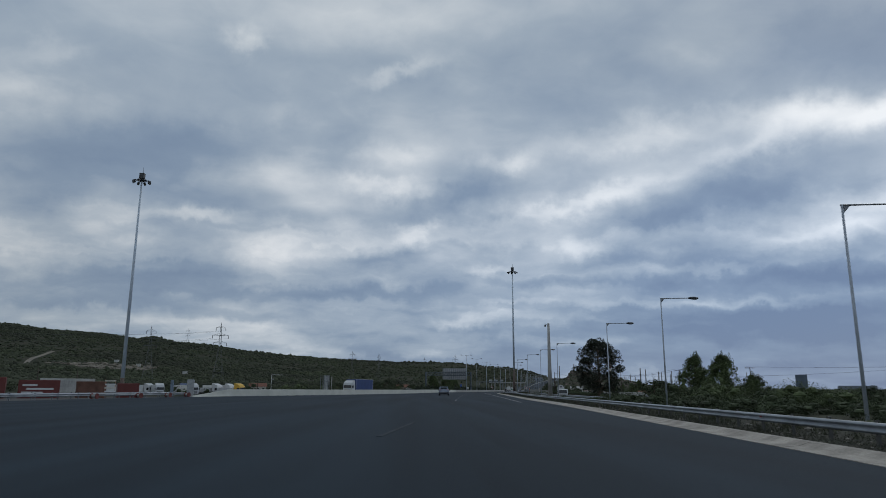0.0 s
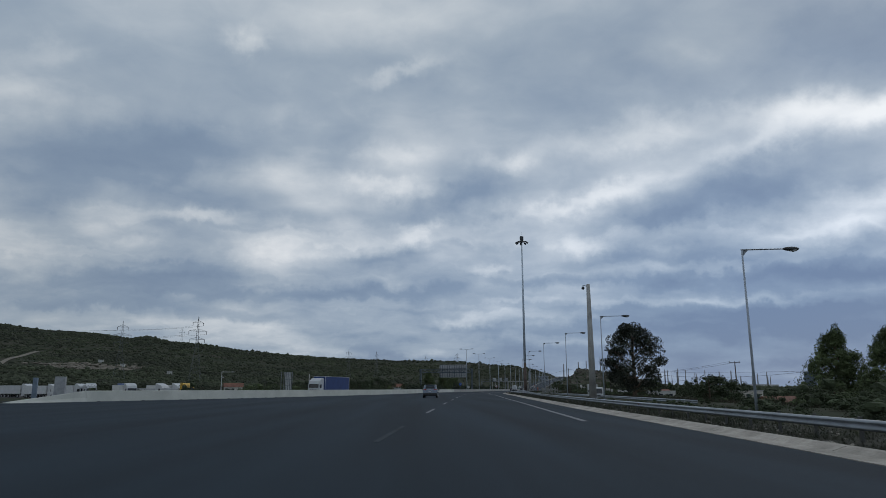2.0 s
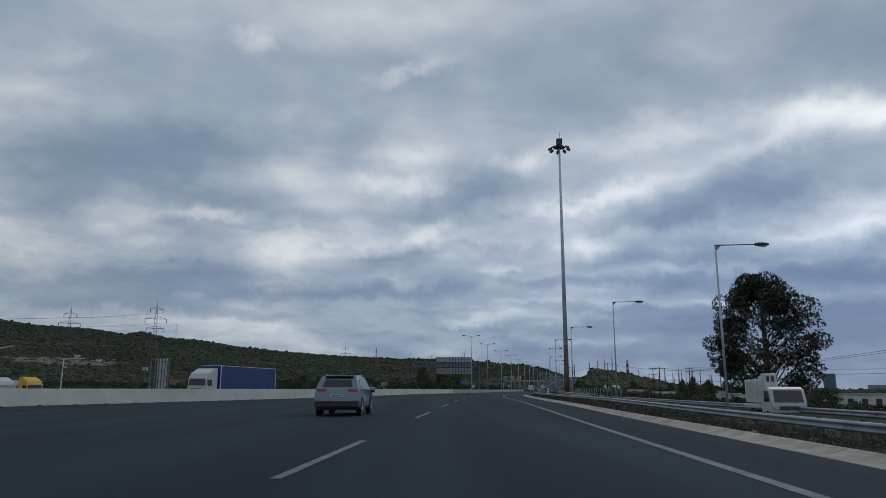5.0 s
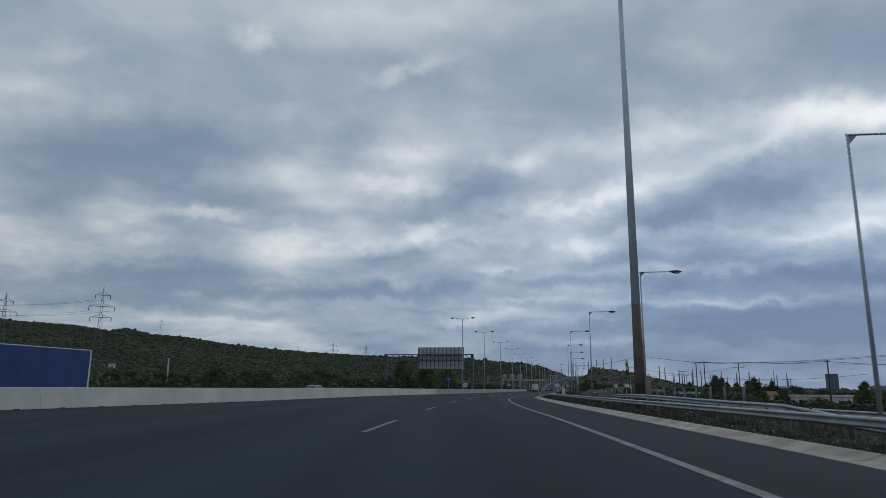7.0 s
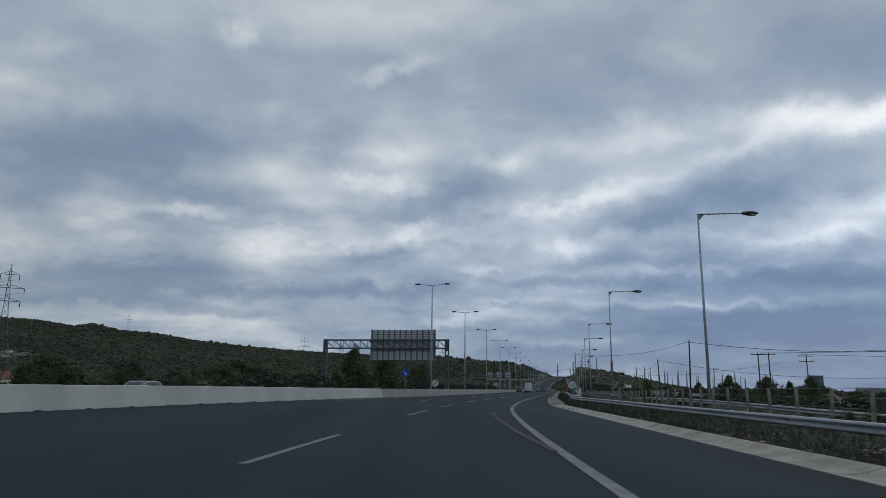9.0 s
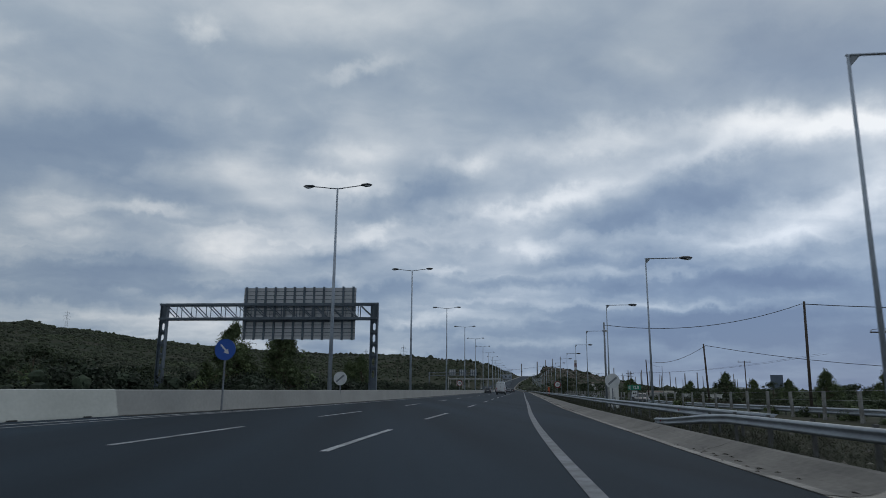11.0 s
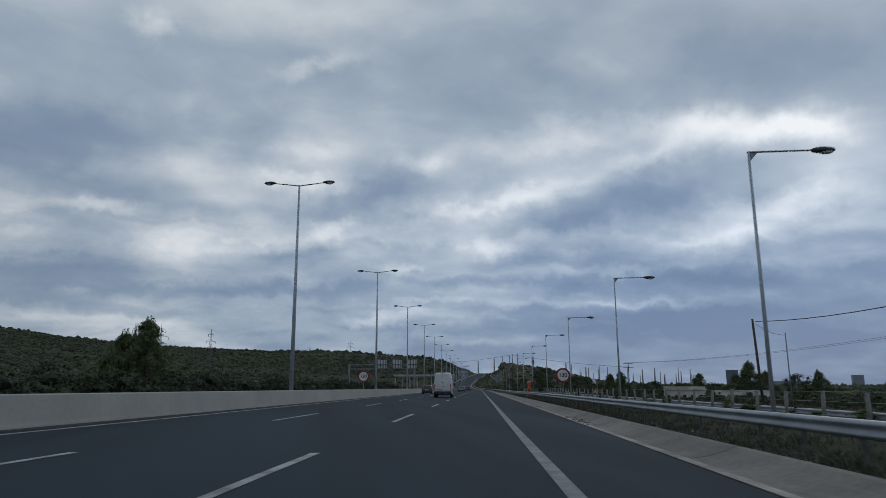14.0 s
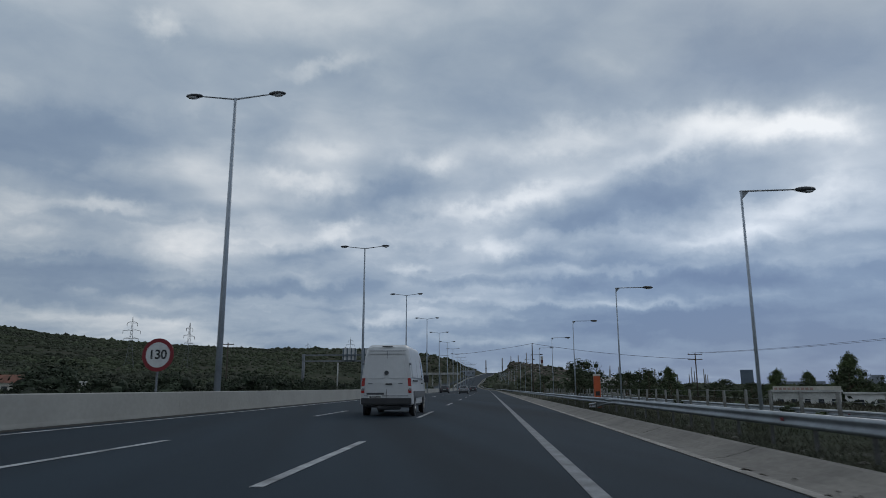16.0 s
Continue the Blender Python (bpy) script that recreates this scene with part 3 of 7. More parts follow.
def apron(a, b, half, label):
    """A paved yard along the line from a to b, laid on the ground."""
    a, b = Vector((*a, 0)), Vector((*b, 0))
    side = Vector((-(b - a).y, (b - a).x, 0)).normalized()
    bm = bmesh.new()
    rows = []
    for k in range(13):
        p = a.lerp(b, k / 12)
        rows.append([bm.verts.new((q.x, q.y, ground_z(q.x, q.y) + 0.03)) for q in (p + side * half * j / 4 for j in range(-4, 5))])
    for r0, r1 in zip(rows, rows[1:]):
        for j in range(8):
            bm.faces.new((r0[j], r0[j + 1], r1[j + 1], r1[j]))
    bmesh.ops.recalc_face_normals(bm, faces=bm.faces)
    solid("pavement_yard", bm, MATS["worn_grey_asphalt"], label, "pavement", kind="structure")


apron((-128, 246), (-44, 196), 17, "worn grey asphalt of the lorry park")
apron((-42, 62), (-45, 106), 9, "worn grey asphalt yard beside the plaza")


def mark(name, f, y0, y1, width, material, parent, off=0.0, gap=3.0):
    pts = along(f, y0, y1, gap, off)
    bm = bmesh.new()
    sweep(bm, pts, [(-width / 2, 0.004), (-width / 2, 0.009), (width / 2, 0.009), (width / 2, 0.004)], road_z)
    return part(name, bm, material, parent)


def lane2(y):
    return DASH(y) - 3.85 * 1.02


def left_line(y):
    return WALL(y) + 0.8


mark("edge_line", RLINE, 61.5, 700, 0.2, M_PAINT, road)
mark("edge_line", left_line, 238, 700, 0.18, M_FRESH, road)
mark("edge_line", lambda y: WALL(y) + 1.9 - 0.04 * (y - 238), 236, 262, 0.18, M_PAINT, road)
for far in (58.8, 76.7, 94.7, 112.7, 130.7, 147.5, 164.8, 182.7, 201, 219, 231, 247, 259.6, 276.7, 293.6, 309, 325.6, 343.0, 359.4, 376.7, 394.2, 411.8, 429.3, 446.8, 464.3, 481.8, 499.3, 516.8):
    worn = far < 60
    mark("lane_dash", DASH, far - 6.3, far, 0.15, M_WORN if worn else M_FRESH if far > 240 else M_PAINT, road)
    if far > 240:
        mark("lane_dash", lane2, far - 5.6, far + 0.3, 0.15, M_FRESH, road)
mark("lane_dash", lambda y: -0.75 + 0.11 * (y - 18.2), 16.6, 23.6, 0.14, M_WORN, road)
# faint marks left in the wide plaza and beside the bend
mat("ghost_line", (0.03, 0.036, 0.043), 0.9, vary=0.3, scale=1.2, fine=14)
mark("old_line", lambda y: 19.0 + 0.065 * (y - 197.2) - 0.0022 * (y - 197.2) * (217 - y), 197, 218, 0.16, MATS["ghost_line"], road)

# concrete edge strip with a shallow channel
strip = thing("kerb_strip", "pale worn concrete edge strip with a shallow gutter", "kerb")
strip["kind"] = "structure"
y = -40.0
while y < 430:
    bm = bmesh.new()
    wide = y > 232
    sweep(bm, along(EDGE, y + 0.02, y + 5.98, 2.0), [(0, -0.1), (0, 0.012), (0.3, -0.005), (0.52, 0.02), (0.8, 0.095), (1.0, 0.17), (1.1, 0.185), (1.17, 0.12), (1.18, -0.2)] if wide else [(0, -0.1), (0, 0.012), (0.25, -0.01), (0.5, 0.01), (0.72, 0.085), (0.82, 0.10), (0.88, 0.07), (0.9, -0.2)], road_z)
    if wide:
        gutter = sweep(bmesh.new(), along(EDGE, y + 0.02, y + 5.98, 2.0), [(0.0, 0.0), (0.0, 0.017), (0.2, 0.006), (0.2, -0.02)], road_z)
        part("gutter_slab", gutter, MATS["gutter_edge"], strip)
    part("kerb_stone", bm, M_KERB_D if wide else M_KERB, strip)
    y += 6.0
bm = bmesh.new()
sweep(bm, along(EDGE, 430, 1480, 12), [(0, -0.1), (0, 0.012), (0.62, 0.004), (0.95, 0.085), (1.12, 0.07), (1.14, -0.2)], road_z)
far_strip = part("kerb_run", bm, M_KERB_D, strip)
far_strip["kind"] = "stuff"
# gravel verge under the rail
bm = ribbon(bmesh.new(), lambda y: EDGE(y) + 0.95, lambda y: EDGE(y) + 13.2, -60, 560, 1.2, -0.06, 26)
for v in bm.verts:
    v.co.z += 0.06 * noise.noise(v.co * 2.3) - 0.5 * step(6, 12.5, v.co.x - EDGE(v.co.y)) + 0.07 * noise.noise(v.co * 0.5) - 0.02
solid("verge", bm, M_VERGE, "dry grassy gravel verge beside the guard rail", "verge", kind="structure", smooth=True)

# ---------------------------------------------------------------- concrete median wall
wall = thing("median_barrier", "pale precast concrete safety barrier with dark joints", "barrier")
PROFILE = [(0.22, -0.1), (0.21, 0.05), (0.15, 0.33), (0.03, 1.0), (-0.03, 1.02), (-0.17, 1.02), (-0.23, 1.0), (-0.30, 0.33), (-0.5, 0.08), (-0.5, -0.1)]
y = 104.0
while y < 250:
    bm = bmesh.new()
    k = 5.7 / math.hypot(1, WALL(y + 1) - WALL(y))
    low = 1 - 0.18 * step(205, 250, y)
    sweep(bm, along(WALL, y, y + k - 0.014, 3.0, -0.3), [(u, v * low) for u, v in PROFILE], road_z)
    part("barrier_block", bm, M_CONC, wall)
    # drainage slots at the foot
    for q in (0.25, 0.75):
        bm = bmesh.new()
        x2, y2 = WALL(y + k * q), y + k * q
        s = math.degrees(math.atan2(WALL(y2 + 1) - WALL(y2), 1))
        box(bm, x2 - 0.1, y2, road_z(x2, y2) + 0.02, 0.06, 0.35, 0.045, -s)
        part("drain_slot", bm, M_INK, wall)
    y += k
# lower cast wall from there on, in long bays
CAST = [(0.10, -0.1), (0.10, 0.03), (0.08, 0.12), (0.0, 0.80), (-0.03, 0.83), (-0.2, 0.83), (-0.23, 0.80), (-0.31, 0.12), (-0.33, 0.03), (-0.33, -0.1)]
cast_wall = thing("median_wall", "smooth grey cast concrete median wall", "barrier")
y0 = y
while y < 480:
    bm = bmesh.new()
    sweep(bm, along(WALL, y, y + 11.99, 3.0, -0.3), CAST, road_z)
    part("wall_bay", bm, M_CAST, cast_wall)
    y += 12.0
bm = bmesh.new()
sweep(bm, along(WALL, y, 1470, 12, -0.3), CAST, road_z)
part("wall_run", bm, M_CAST, cast_wall)["kind"] = "stuff"
# darker strip on the road along the foot of the wall
dark_strip = ribbon(bmesh.new(), lambda y: WALL(y) - 0.1, lambda y: WALL(y) + 0.32, y0, 500, 4, 0.006, 1)
part("foot_dirt", dark_strip, mat("dark_wall_foot", (0.022, 0.022, 0.02), 0.95, vary=0.4, scale=1.5, fine=10), cast_wall)
bm = bmesh.new()
pts = along(WALL, 96.8, 103.97, 1.0, -0.3)
for i, (p, q) in enumerate(zip(pts, pts[1:])):
    h0, h1 = 0.08 + 0.9 * i / (len(pts) - 1), 0.08 + 0.9 * (i + 1) / (len(pts) - 1)
    va = [bm.verts.new((p[0] + u, p[1], v)) for u, v in ((0.3, 0), (0.12, h0 * 0.4), (0.0, h0), (-0.2, h0), (-0.5, 0))]
    vb = [bm.verts.new((q[0] + u, q[1], v)) for u, v in ((0.3, 0), (0.12, h1 * 0.4), (0.0, h1), (-0.2, h1), (-0.5, 0))]
    for k in range(4):
        bm.faces.new((va[k], vb[k], vb[k + 1], va[k + 1]))
    if i == 0:
        bm.faces.new(va)
bmesh.ops.remove_doubles(bm, verts=bm.verts, dist=0.001)
part("barrier_ramp_end", bm, M_CONC, wall)

# ---------------------------------------------------------------- guard rails
WBEAM = [(0.0, 0.0), (-0.02, 0.012), (-0.075, 0.05), (-0.08, 0.085), (-0.03, 0.12), (-0.015, 0.155), (-0.03, 0.19), (-0.08, 0.225), (-0.075, 0.26), (-0.02, 0.298), (0.0, 0.31), (0.012, 0.30), (-0.06, 0.255), (-0.062, 0.23), (-0.008, 0.19), (0.0, 0.155), (-0.008, 0.12), (-0.062, 0.08), (-0.06, 0.055), (0.01, 0.01)]


def guard_rail(f, y0, y1, off, foot=0.30, label="galvanised steel guard rail on short posts beside the road", flare=0.0, gap=2.0, lift=None, tall=1.0):
    t = thing("guard_rail", label, "guard rail", "guard rails")

    def line(y):
        return f(y) + off + flare * (1 - step(y0, y0 + 10, y)) ** 2

    def base(y):
        return rise(y) - 0.02 + (lift(y) if lift else 0.0)

    bm = bmesh.new()
    sweep(bm, along(line, y0, y1, 2.0 if lift else 4.0), [(u, v * tall + foot) for u, v in WBEAM], lambda x, y: base(y))
    part("beam", bm, M_GALV, t, smooth=True)
    bm = bmesh.new()
    box(bm, 0.05, 0, foot / 2 + 0.0, 0.05, 0.11, foot + 0.58)
    me = mesh_of("post", bm, M_POST)
    for i, (x, y) in enumerate(along(line, y0 + 0.6, min(y1, y0 + 560) - 0.4, gap)):
        s = math.degrees(math.atan2(line(y + 0.5) - line(y - 0.5), 1))
        piece("post", me, t, pose(x, y, base(y), 0, 0, -s))
    # small red reflectors on the beam
    bm = bmesh.new()
    box(bm, -0.06, 0, foot + 0.155, 0.02, 0.12, 0.07)
    me = mesh_of("reflector", bm, M_SIGNRED)
    for x, y in along(line, y0 + 9, min(y1, y0 + 400) - 1, 24.0):
        s = math.degrees(math.atan2(line(y + 0.5) - line(y - 0.5), 1))
        piece("reflector", me, t, pose(x, y, base(y), 0, 0, -s))
    return t


guard_rail(lambda y: EDGE(y) - 0.5 * step(225, 250, y), -40, 253, 2.5, foot=0.35, tall=0.78, lift=lambda y: -0.13 * (1 - step(110, 150, y)) - 0.42 * step(244, 253.5, y))
guard_rail(EDGE, 244, 386, 2.95, lift=lambda y: -0.42 * step(378, 386, y), label="galvanised steel guard rail section overlapping the previous one")
guard_rail(EDGE, 378, 1200, 2.6, flare=0.5, label="galvanised steel guard rail running into the distance", gap=4.0)
guard_rail(EDGE, 155, 192, 3.3, foot=0.50, tall=0.78, lift=lambda y: -0.36 + 0.36 * step(155, 162, y) + 0.12 * step(162, 180, y) - 0.48 * step(185, 192, y), label="second galvanised guard rail behind the first")
guard_rail(EDGE, 92, 240, 12.0, foot=0.3, lift=lambda y: -0.4 + 0.3 * step(200, 240, y), label="weathered guard rail along the side road", gap=4.0)
guard_rail(EDGE, 240, 470, 12.0, foot=0.3, lift=lambda y: -0.1 - 0.35 * step(240, 300, y), label="weathered guard rail along the side road", gap=4.0)

# concrete fence posts
bm = bmesh.new()
box(bm, 0, 0, 0.75, 0.13, 0.13, 2.1, bevel=0.012)
fp = mesh_of("fence_post", bm, mat("lichened_concrete", (0.23, 0.228, 0.215), 0.95, vary=0.35, scale=1.5, fine=9, bump=0.3))
rnd = random.Random(5)
fence = thing("wire_fence", "row of grey concrete fence posts with wire", "fence")
fpts = along(EDGE, 186, 520, 3.4, 11.2)
for x, y in fpts:
    piece("fence_post", fp, fence, pose(x, y, -0.45 - 0.4 * step(230, 300, y) + rnd.uniform(-0.08, 0.05), rnd.uniform(-3, 3), rnd.uniform(-3, 3), rnd.uniform(0, 20)))
for h in (0.5, 0.95, 1.35):
    bm = bmesh.new()
    tube(bm, [(x, y, h - 0.05 - 0.4 * step(230, 300, y)) for x, y in fpts], 0.006, 3)
    part("wire", bm, M_GALV_D, fence)

# ---------------------------------------------------------------- lamps and masts


def lamp_head(bm, c, yaw):
    """A flattened teardrop luminaire that points along yaw."""
    m = Matrix.Translation(c) @ pose(0, 0, 0, 0, 0, yaw)
    r = bmesh.ops.create_uvsphere(bm, u_segments=12, v_segments=8, radius=1.0, matrix=m @ Matrix.Diagonal((0.42, 0.16, 0.11, 1)))
    return r


def street_lamp(height, arm=2.65):
    t = thing("street_lamp", "tall grey steel street lamp with a single arm", "street lamp", "single-arm street lamps")
    bm = bmesh.new()
    rod(bm, (0, 0, -0.5), (0, 0, height - 0.02), 0.074, 0.04, 10)
    part("pole", bm, M_LAMP, t, smooth=True)
    bm = bmesh.new()
    rod(bm, (-0.05, 0, height - 0.03), (arm - 0.5, 0, height + 0.0), 0.035, 0.03, 8)
    prism(bm, [(0.04, height - 0.34), (0.3, height - 0.05), (0.04, height - 0.05)], -0.012, 0.012, "y")
    part("arm", bm, M_POLE, t)
    bm = bmesh.new()
    lamp_head(bm, (arm - 0.2, 0, height), 0)
    part("lamp_head", bm, M_DARK, t, smooth=True)
    bm = bmesh.new()
    ball(bm, (arm - 0.12, 0, height - 0.07), 0.25, 0.12, 0.08, 2)
    part("lens", bm, M_LENS, t, smooth=True)
    return t


first = street_lamp(8.4)
R_LAMPS = [(15.9, 24.1, 8.0), (18.42, 50.72, 8.0), (19.78, 70.86, 8.03), (21.2, 104.1, 8.15), (23.84, 133.3, 8.85), (25.7, 161.2, 9.28), (27.1, 187.5, 9.25), (30.2, 215.8, 9.6), (33.9, 243.6, 9.75), (38.64, 268.8, 9.28), (43.73, 290.9, 9.11), (49.9, 316.8, 8.88), (55.9, 341.9, 8.72), (62.0, 368.6, 8.68), (67.9, 395.0, 8.78), (73.7, 421.5, 8.8)]
for k in range(22):
    R_LAMPS.append((73.7 + 5.9 * (k + 1), 421.5 + 26.6 * (k + 1), 8.8))
for i, (x, y, zt) in enumerate(R_LAMPS):
    s = math.degrees(math.atan2(MID(y + 1) - MID(y - 1), 2))
    m = pose(x, y, zt - 8.4 + rise(y), 0, 0, -s)
    if i == 0:
        first.matrix_basis = m
    else:
        copy_thing(first, m)


def double_lamp(height):
    t = thing("double_street_lamp", "tall grey steel street lamp with two arms on the median", "street lamp", "double-arm street lamps")
    bm = bmesh.new()
    rod(bm, (0, 0, -0.3), (0, 0, height), 0.15, 0.065, 12)
    part("pole", bm, M_LAMP, t, smooth=True)
    bm = bmesh.new()
    box(bm, 0, 0, 0.02, 0.5, 0.5, 0.06, bevel=0.01)
    part("base_plate", bm, M_GALV_D, t)
    for s in (-1, 1):
        bm = bmesh.new()
        rod(bm, (0, 0, height - 0.05), (s * 1.75, 0, height + 0.16), 0.04, 0.03, 8)
        part("arm", bm, M_POLE, t)
        bm = bmesh.new()
        lamp_head(bm, (s * 2.0, 0, height + 0.18), 0)
        head = part("lamp_head", bm, M_DARK, t, smooth=True)
        bm = bmesh.new()
        ball(bm, (s * 2.05, 0, height + 0.11), 0.26, 0.13, 0.09, 2)
        part("lens", bm, M_LENS, head, smooth=True)
    return t


first = double_lamp(14.3)
D_LAMPS = [(19.0, 273.4), (25.9, 305.4), (33.8, 341.8), (41.4, 376.0), (48.8, 410.1), (56.2, 443.5)]
for k in range(16):
    D_LAMPS.append((56.2 + 7.45 * (k + 1), 443.5 + 34.1 * (k + 1)))
for i, (x, y) in enumerate(D_LAMPS):
    s = math.degrees(math.atan2(MID(y + 1) - MID(y - 1), 2))
    m = pose(x, y, 0.2 + rise(y), 0, 0, -s)
    if i == 0:
        first.matrix_basis = m
    else:
        copy_thing(first, m)


def high_mast(x, y, top, split):
    t = thing("high_mast_light", "very tall steel mast with a ring of floodlights", "mast light", "high mast lights", pose(x, y, -0.3))
    bm = bmesh.new()
    rod(bm, (0, 0, split), (0, 0, top + 0.6), 0.30 - 0.003 * split, 0.13, 14)
    part("upper_pole", bm, M_MAST, t, smooth=True)
    bm = bmesh.new()
    rod(bm, (0, 0, -0.4), (0, 0, split + 0.01), 0.345, 0.305 - 0.003 * split, 14)
    part("lower_pole", bm, M_RUST, t, "brown rusty lower section", smooth=True)
    bm = bmesh.new()
    bmesh.ops.create_cone(bm, cap_ends=True, segments=16, radius1=0.75, radius2=0.75, depth=0.12, matrix=Matrix.Translation((0, 0, top)))
    for k in range(8):
        a = math.tau * k / 8
        rod(bm, (0, 0, top - 0.05), (1.2 * math.cos(a), 1.2 * math.sin(a), top - 0.05), 0.035)
    part("ring", bm, M_DARK, t)
    bm = bmesh.new()
    box(bm, 0, 0, top + 0.75, 0.75, 0.75, 0.9, bevel=0.05)
    rod(bm, (0.1, 0, top + 1.2), (0.1, 0, top + 2.2), 0.02)
    part("head_gear", bm, M_DARK, t)
    for k in range(8):
        a = math.tau * k / 8
        bm = bmesh.new()
        box(bm, 0, 0, 0, 0.5, 0.34, 0.26, bevel=0.04)
        bm.transform(pose(1.25 * math.cos(a), 1.25 * math.sin(a), top - 0.22, 0, 28, math.degrees(a)))
        fl = part("floodlight", bm, M_DARK, t)
        bm = bmesh.new()
        box(bm, 0.1, 0, -0.14, 0.34, 0.28, 0.03)
        bm.transform(pose(1.25 * math.cos(a), 1.25 * math.sin(a), top - 0.22, 0, 28, math.degrees(a)))
        part("lens", bm, M_LENS, fl)
    return t


high_mast(25.66, 184.2, 33.5, 6.8)
high_mast(-45.84, 108.2, 34.9, 3.0)

# grey concrete camera pole
t = thing("camera_pole", "tapered grey concrete pole with a dome camera", "camera pole", m=pose(19.5, 101.65, -0.2))
bm = bmesh.new()
rod(bm, (0, 0, -0.3), (0, 0, 11.15), 0.36, 0.17, 16)
part("pole", bm, M_CONC_D, t, smooth=True)
bm = bmesh.new()
rod(bm, (0, 0, 10.95), (-0.5, 0, 11.05), 0.03)
rod(bm, (-0.5, 0, 11.05), (-0.5, 0, 10.9), 0.03)
part("bracket", bm, M_POLE, t)
bm = bmesh.new()
ball(bm, (-0.5, 0, 10.78), 0.15, 0.15, 0.17, 2)
part("dome_camera", bm, M_DARK, t, smooth=True)

# ---------------------------------------------------------------- sign gantry over the opposite carriageway
GA, GB = Vector((3.1, 290.9, 0)), Vector((21.75, 287.1, 0))
gy = math.degrees(math.atan2(GB.y - GA.y, GB.x - GA.x))
span = (GB - GA).length
t = thing("sign_gantry", "grey steel truss gantry carrying the back of a large road sign", "sign gantry", m=pose(GA.x, GA.y, 0, 0, 0, gy))
for px_ in (0.0, span):
    # box column whose front and back plates have pointed slots
    bm = bmesh.new()
    for dxx in (-0.30, 0.30):
        box(bm, px_ + dxx, 0, 4.2, 0.03, 0.46, 8.4)
    for dyy in (-0.015,):
        for dxx in (-0.2, 0.2):
            prism(bm, [(px_ + dxx - 0.09, 0.0), (px_ + dxx + 0.09, 0.0), (px_ + dxx + 0.09, 8.4), (px_ + dxx - 0.09, 8.4)], dyy, dyy + 0.03, "y")
        slots = [2.3, 3.32, 4.32, 5.32, 6.32]
        lows = [0.0] + slots
        for k, z0 in enumerate(lows):
            z1 = slots[k] if k < 5 else 8.4
            foot = [(px_ - 0.11, z0), (px_ + 0.11, z0)] if k == 0 else [(px_ - 0.11, z0 + 0.2), (px_, z0 + 0.35), (px_ + 0.11, z0 + 0.2)]
            head = [(px_ + 0.11, z1), (px_ - 0.11, z1)] if k == 5 else [(px_ + 0.11, z1 - 0.2), (px_, z1 - 0.35), (px_ - 0.11, z1 - 0.2)]
            prism(bm, foot + head, dyy, dyy + 0.03, "y")
    part("post", bm, M_GANTRY, t)
    for zz in (1.6, 2.82, 3.82, 4.82, 5.82):
        part("stiffener", box(bmesh.new(), px_, -0.1, zz, 0.56, 0.16, 0.025), M_GANTRY, t)
    bm = bmesh.new()
    box(bm, px_, 0, 0.06, 1.1, 1.1, 0.12, bevel=0.01)
    for u in (-0.42, 0, 0.42):
        for w in (-0.42, 0.42):
            rod(bm, (px_ + u, w, 0.1), (px_ + u, w, 0.32), 0.03, 0.03, 6)
    part("base_plate", bm, M_GALV_D, t)
for yy in (-0.45, 0.45):
    for zz in (7.0, 8.25):
        bm = bmesh.new()
        box(bm, span / 2, yy, zz, span + 0.5, 0.16, 0.18, bevel=0.01)
        part("chord", bm, M_GANTRY, t)
    n = 14
    for k in range(n):
        a, b = span * k / n, span * (k + 1) / n
        part("diagonal", rod(bmesh.new(), (a, yy, 8.25), (b, yy, 7.0), 0.045, 0.045, 6), M_GANTRY, t)
        part("upright", rod(bmesh.new(), (b, yy, 8.25), (b, yy, 7.0), 0.035, 0.035, 6), M_GANTRY, t)
sx0, sx1 = 7.0, 17.2
part("board_sheet", box(bmesh.new(), (sx0 + sx1) / 2, 0.66, 7.55, sx1 - sx0, 0.02, 4.56), M_GANTRY, t)
for z0, z1, name in ((8.45, 9.85, "upper"), (5.25, 6.85, "lower"), (6.9, 8.4, "middle")):
    rows = max(3, round((z1 - z0) / 0.33))
    bm = bmesh.new()
    box(bm, 0, 0, 0, 1.0, 0.03, 1.0)
    me = mesh_of("slat", bm, M_ALU)
    for r in range(rows):
        h = (z1 - z0) / rows
        ob = piece("board_slat", me, t, pose((sx0 + sx1) / 2, 0.62, z0 + h * (r + 0.5)) @ Matrix.Diagonal((sx1 - sx0, 1, h - 0.06, 1)))
for k in range(12):
    x = sx0 + 0.25 + (sx1 - sx0 - 0.5) * k / 11
    bm = bmesh.new()
    box(bm, x, 0.53, 7.55, 0.17, 0.13, 4.7)
    part("rib", bm, M_GANTRY, t)

# ---------------------------------------------------------------- lattice pylons and cables


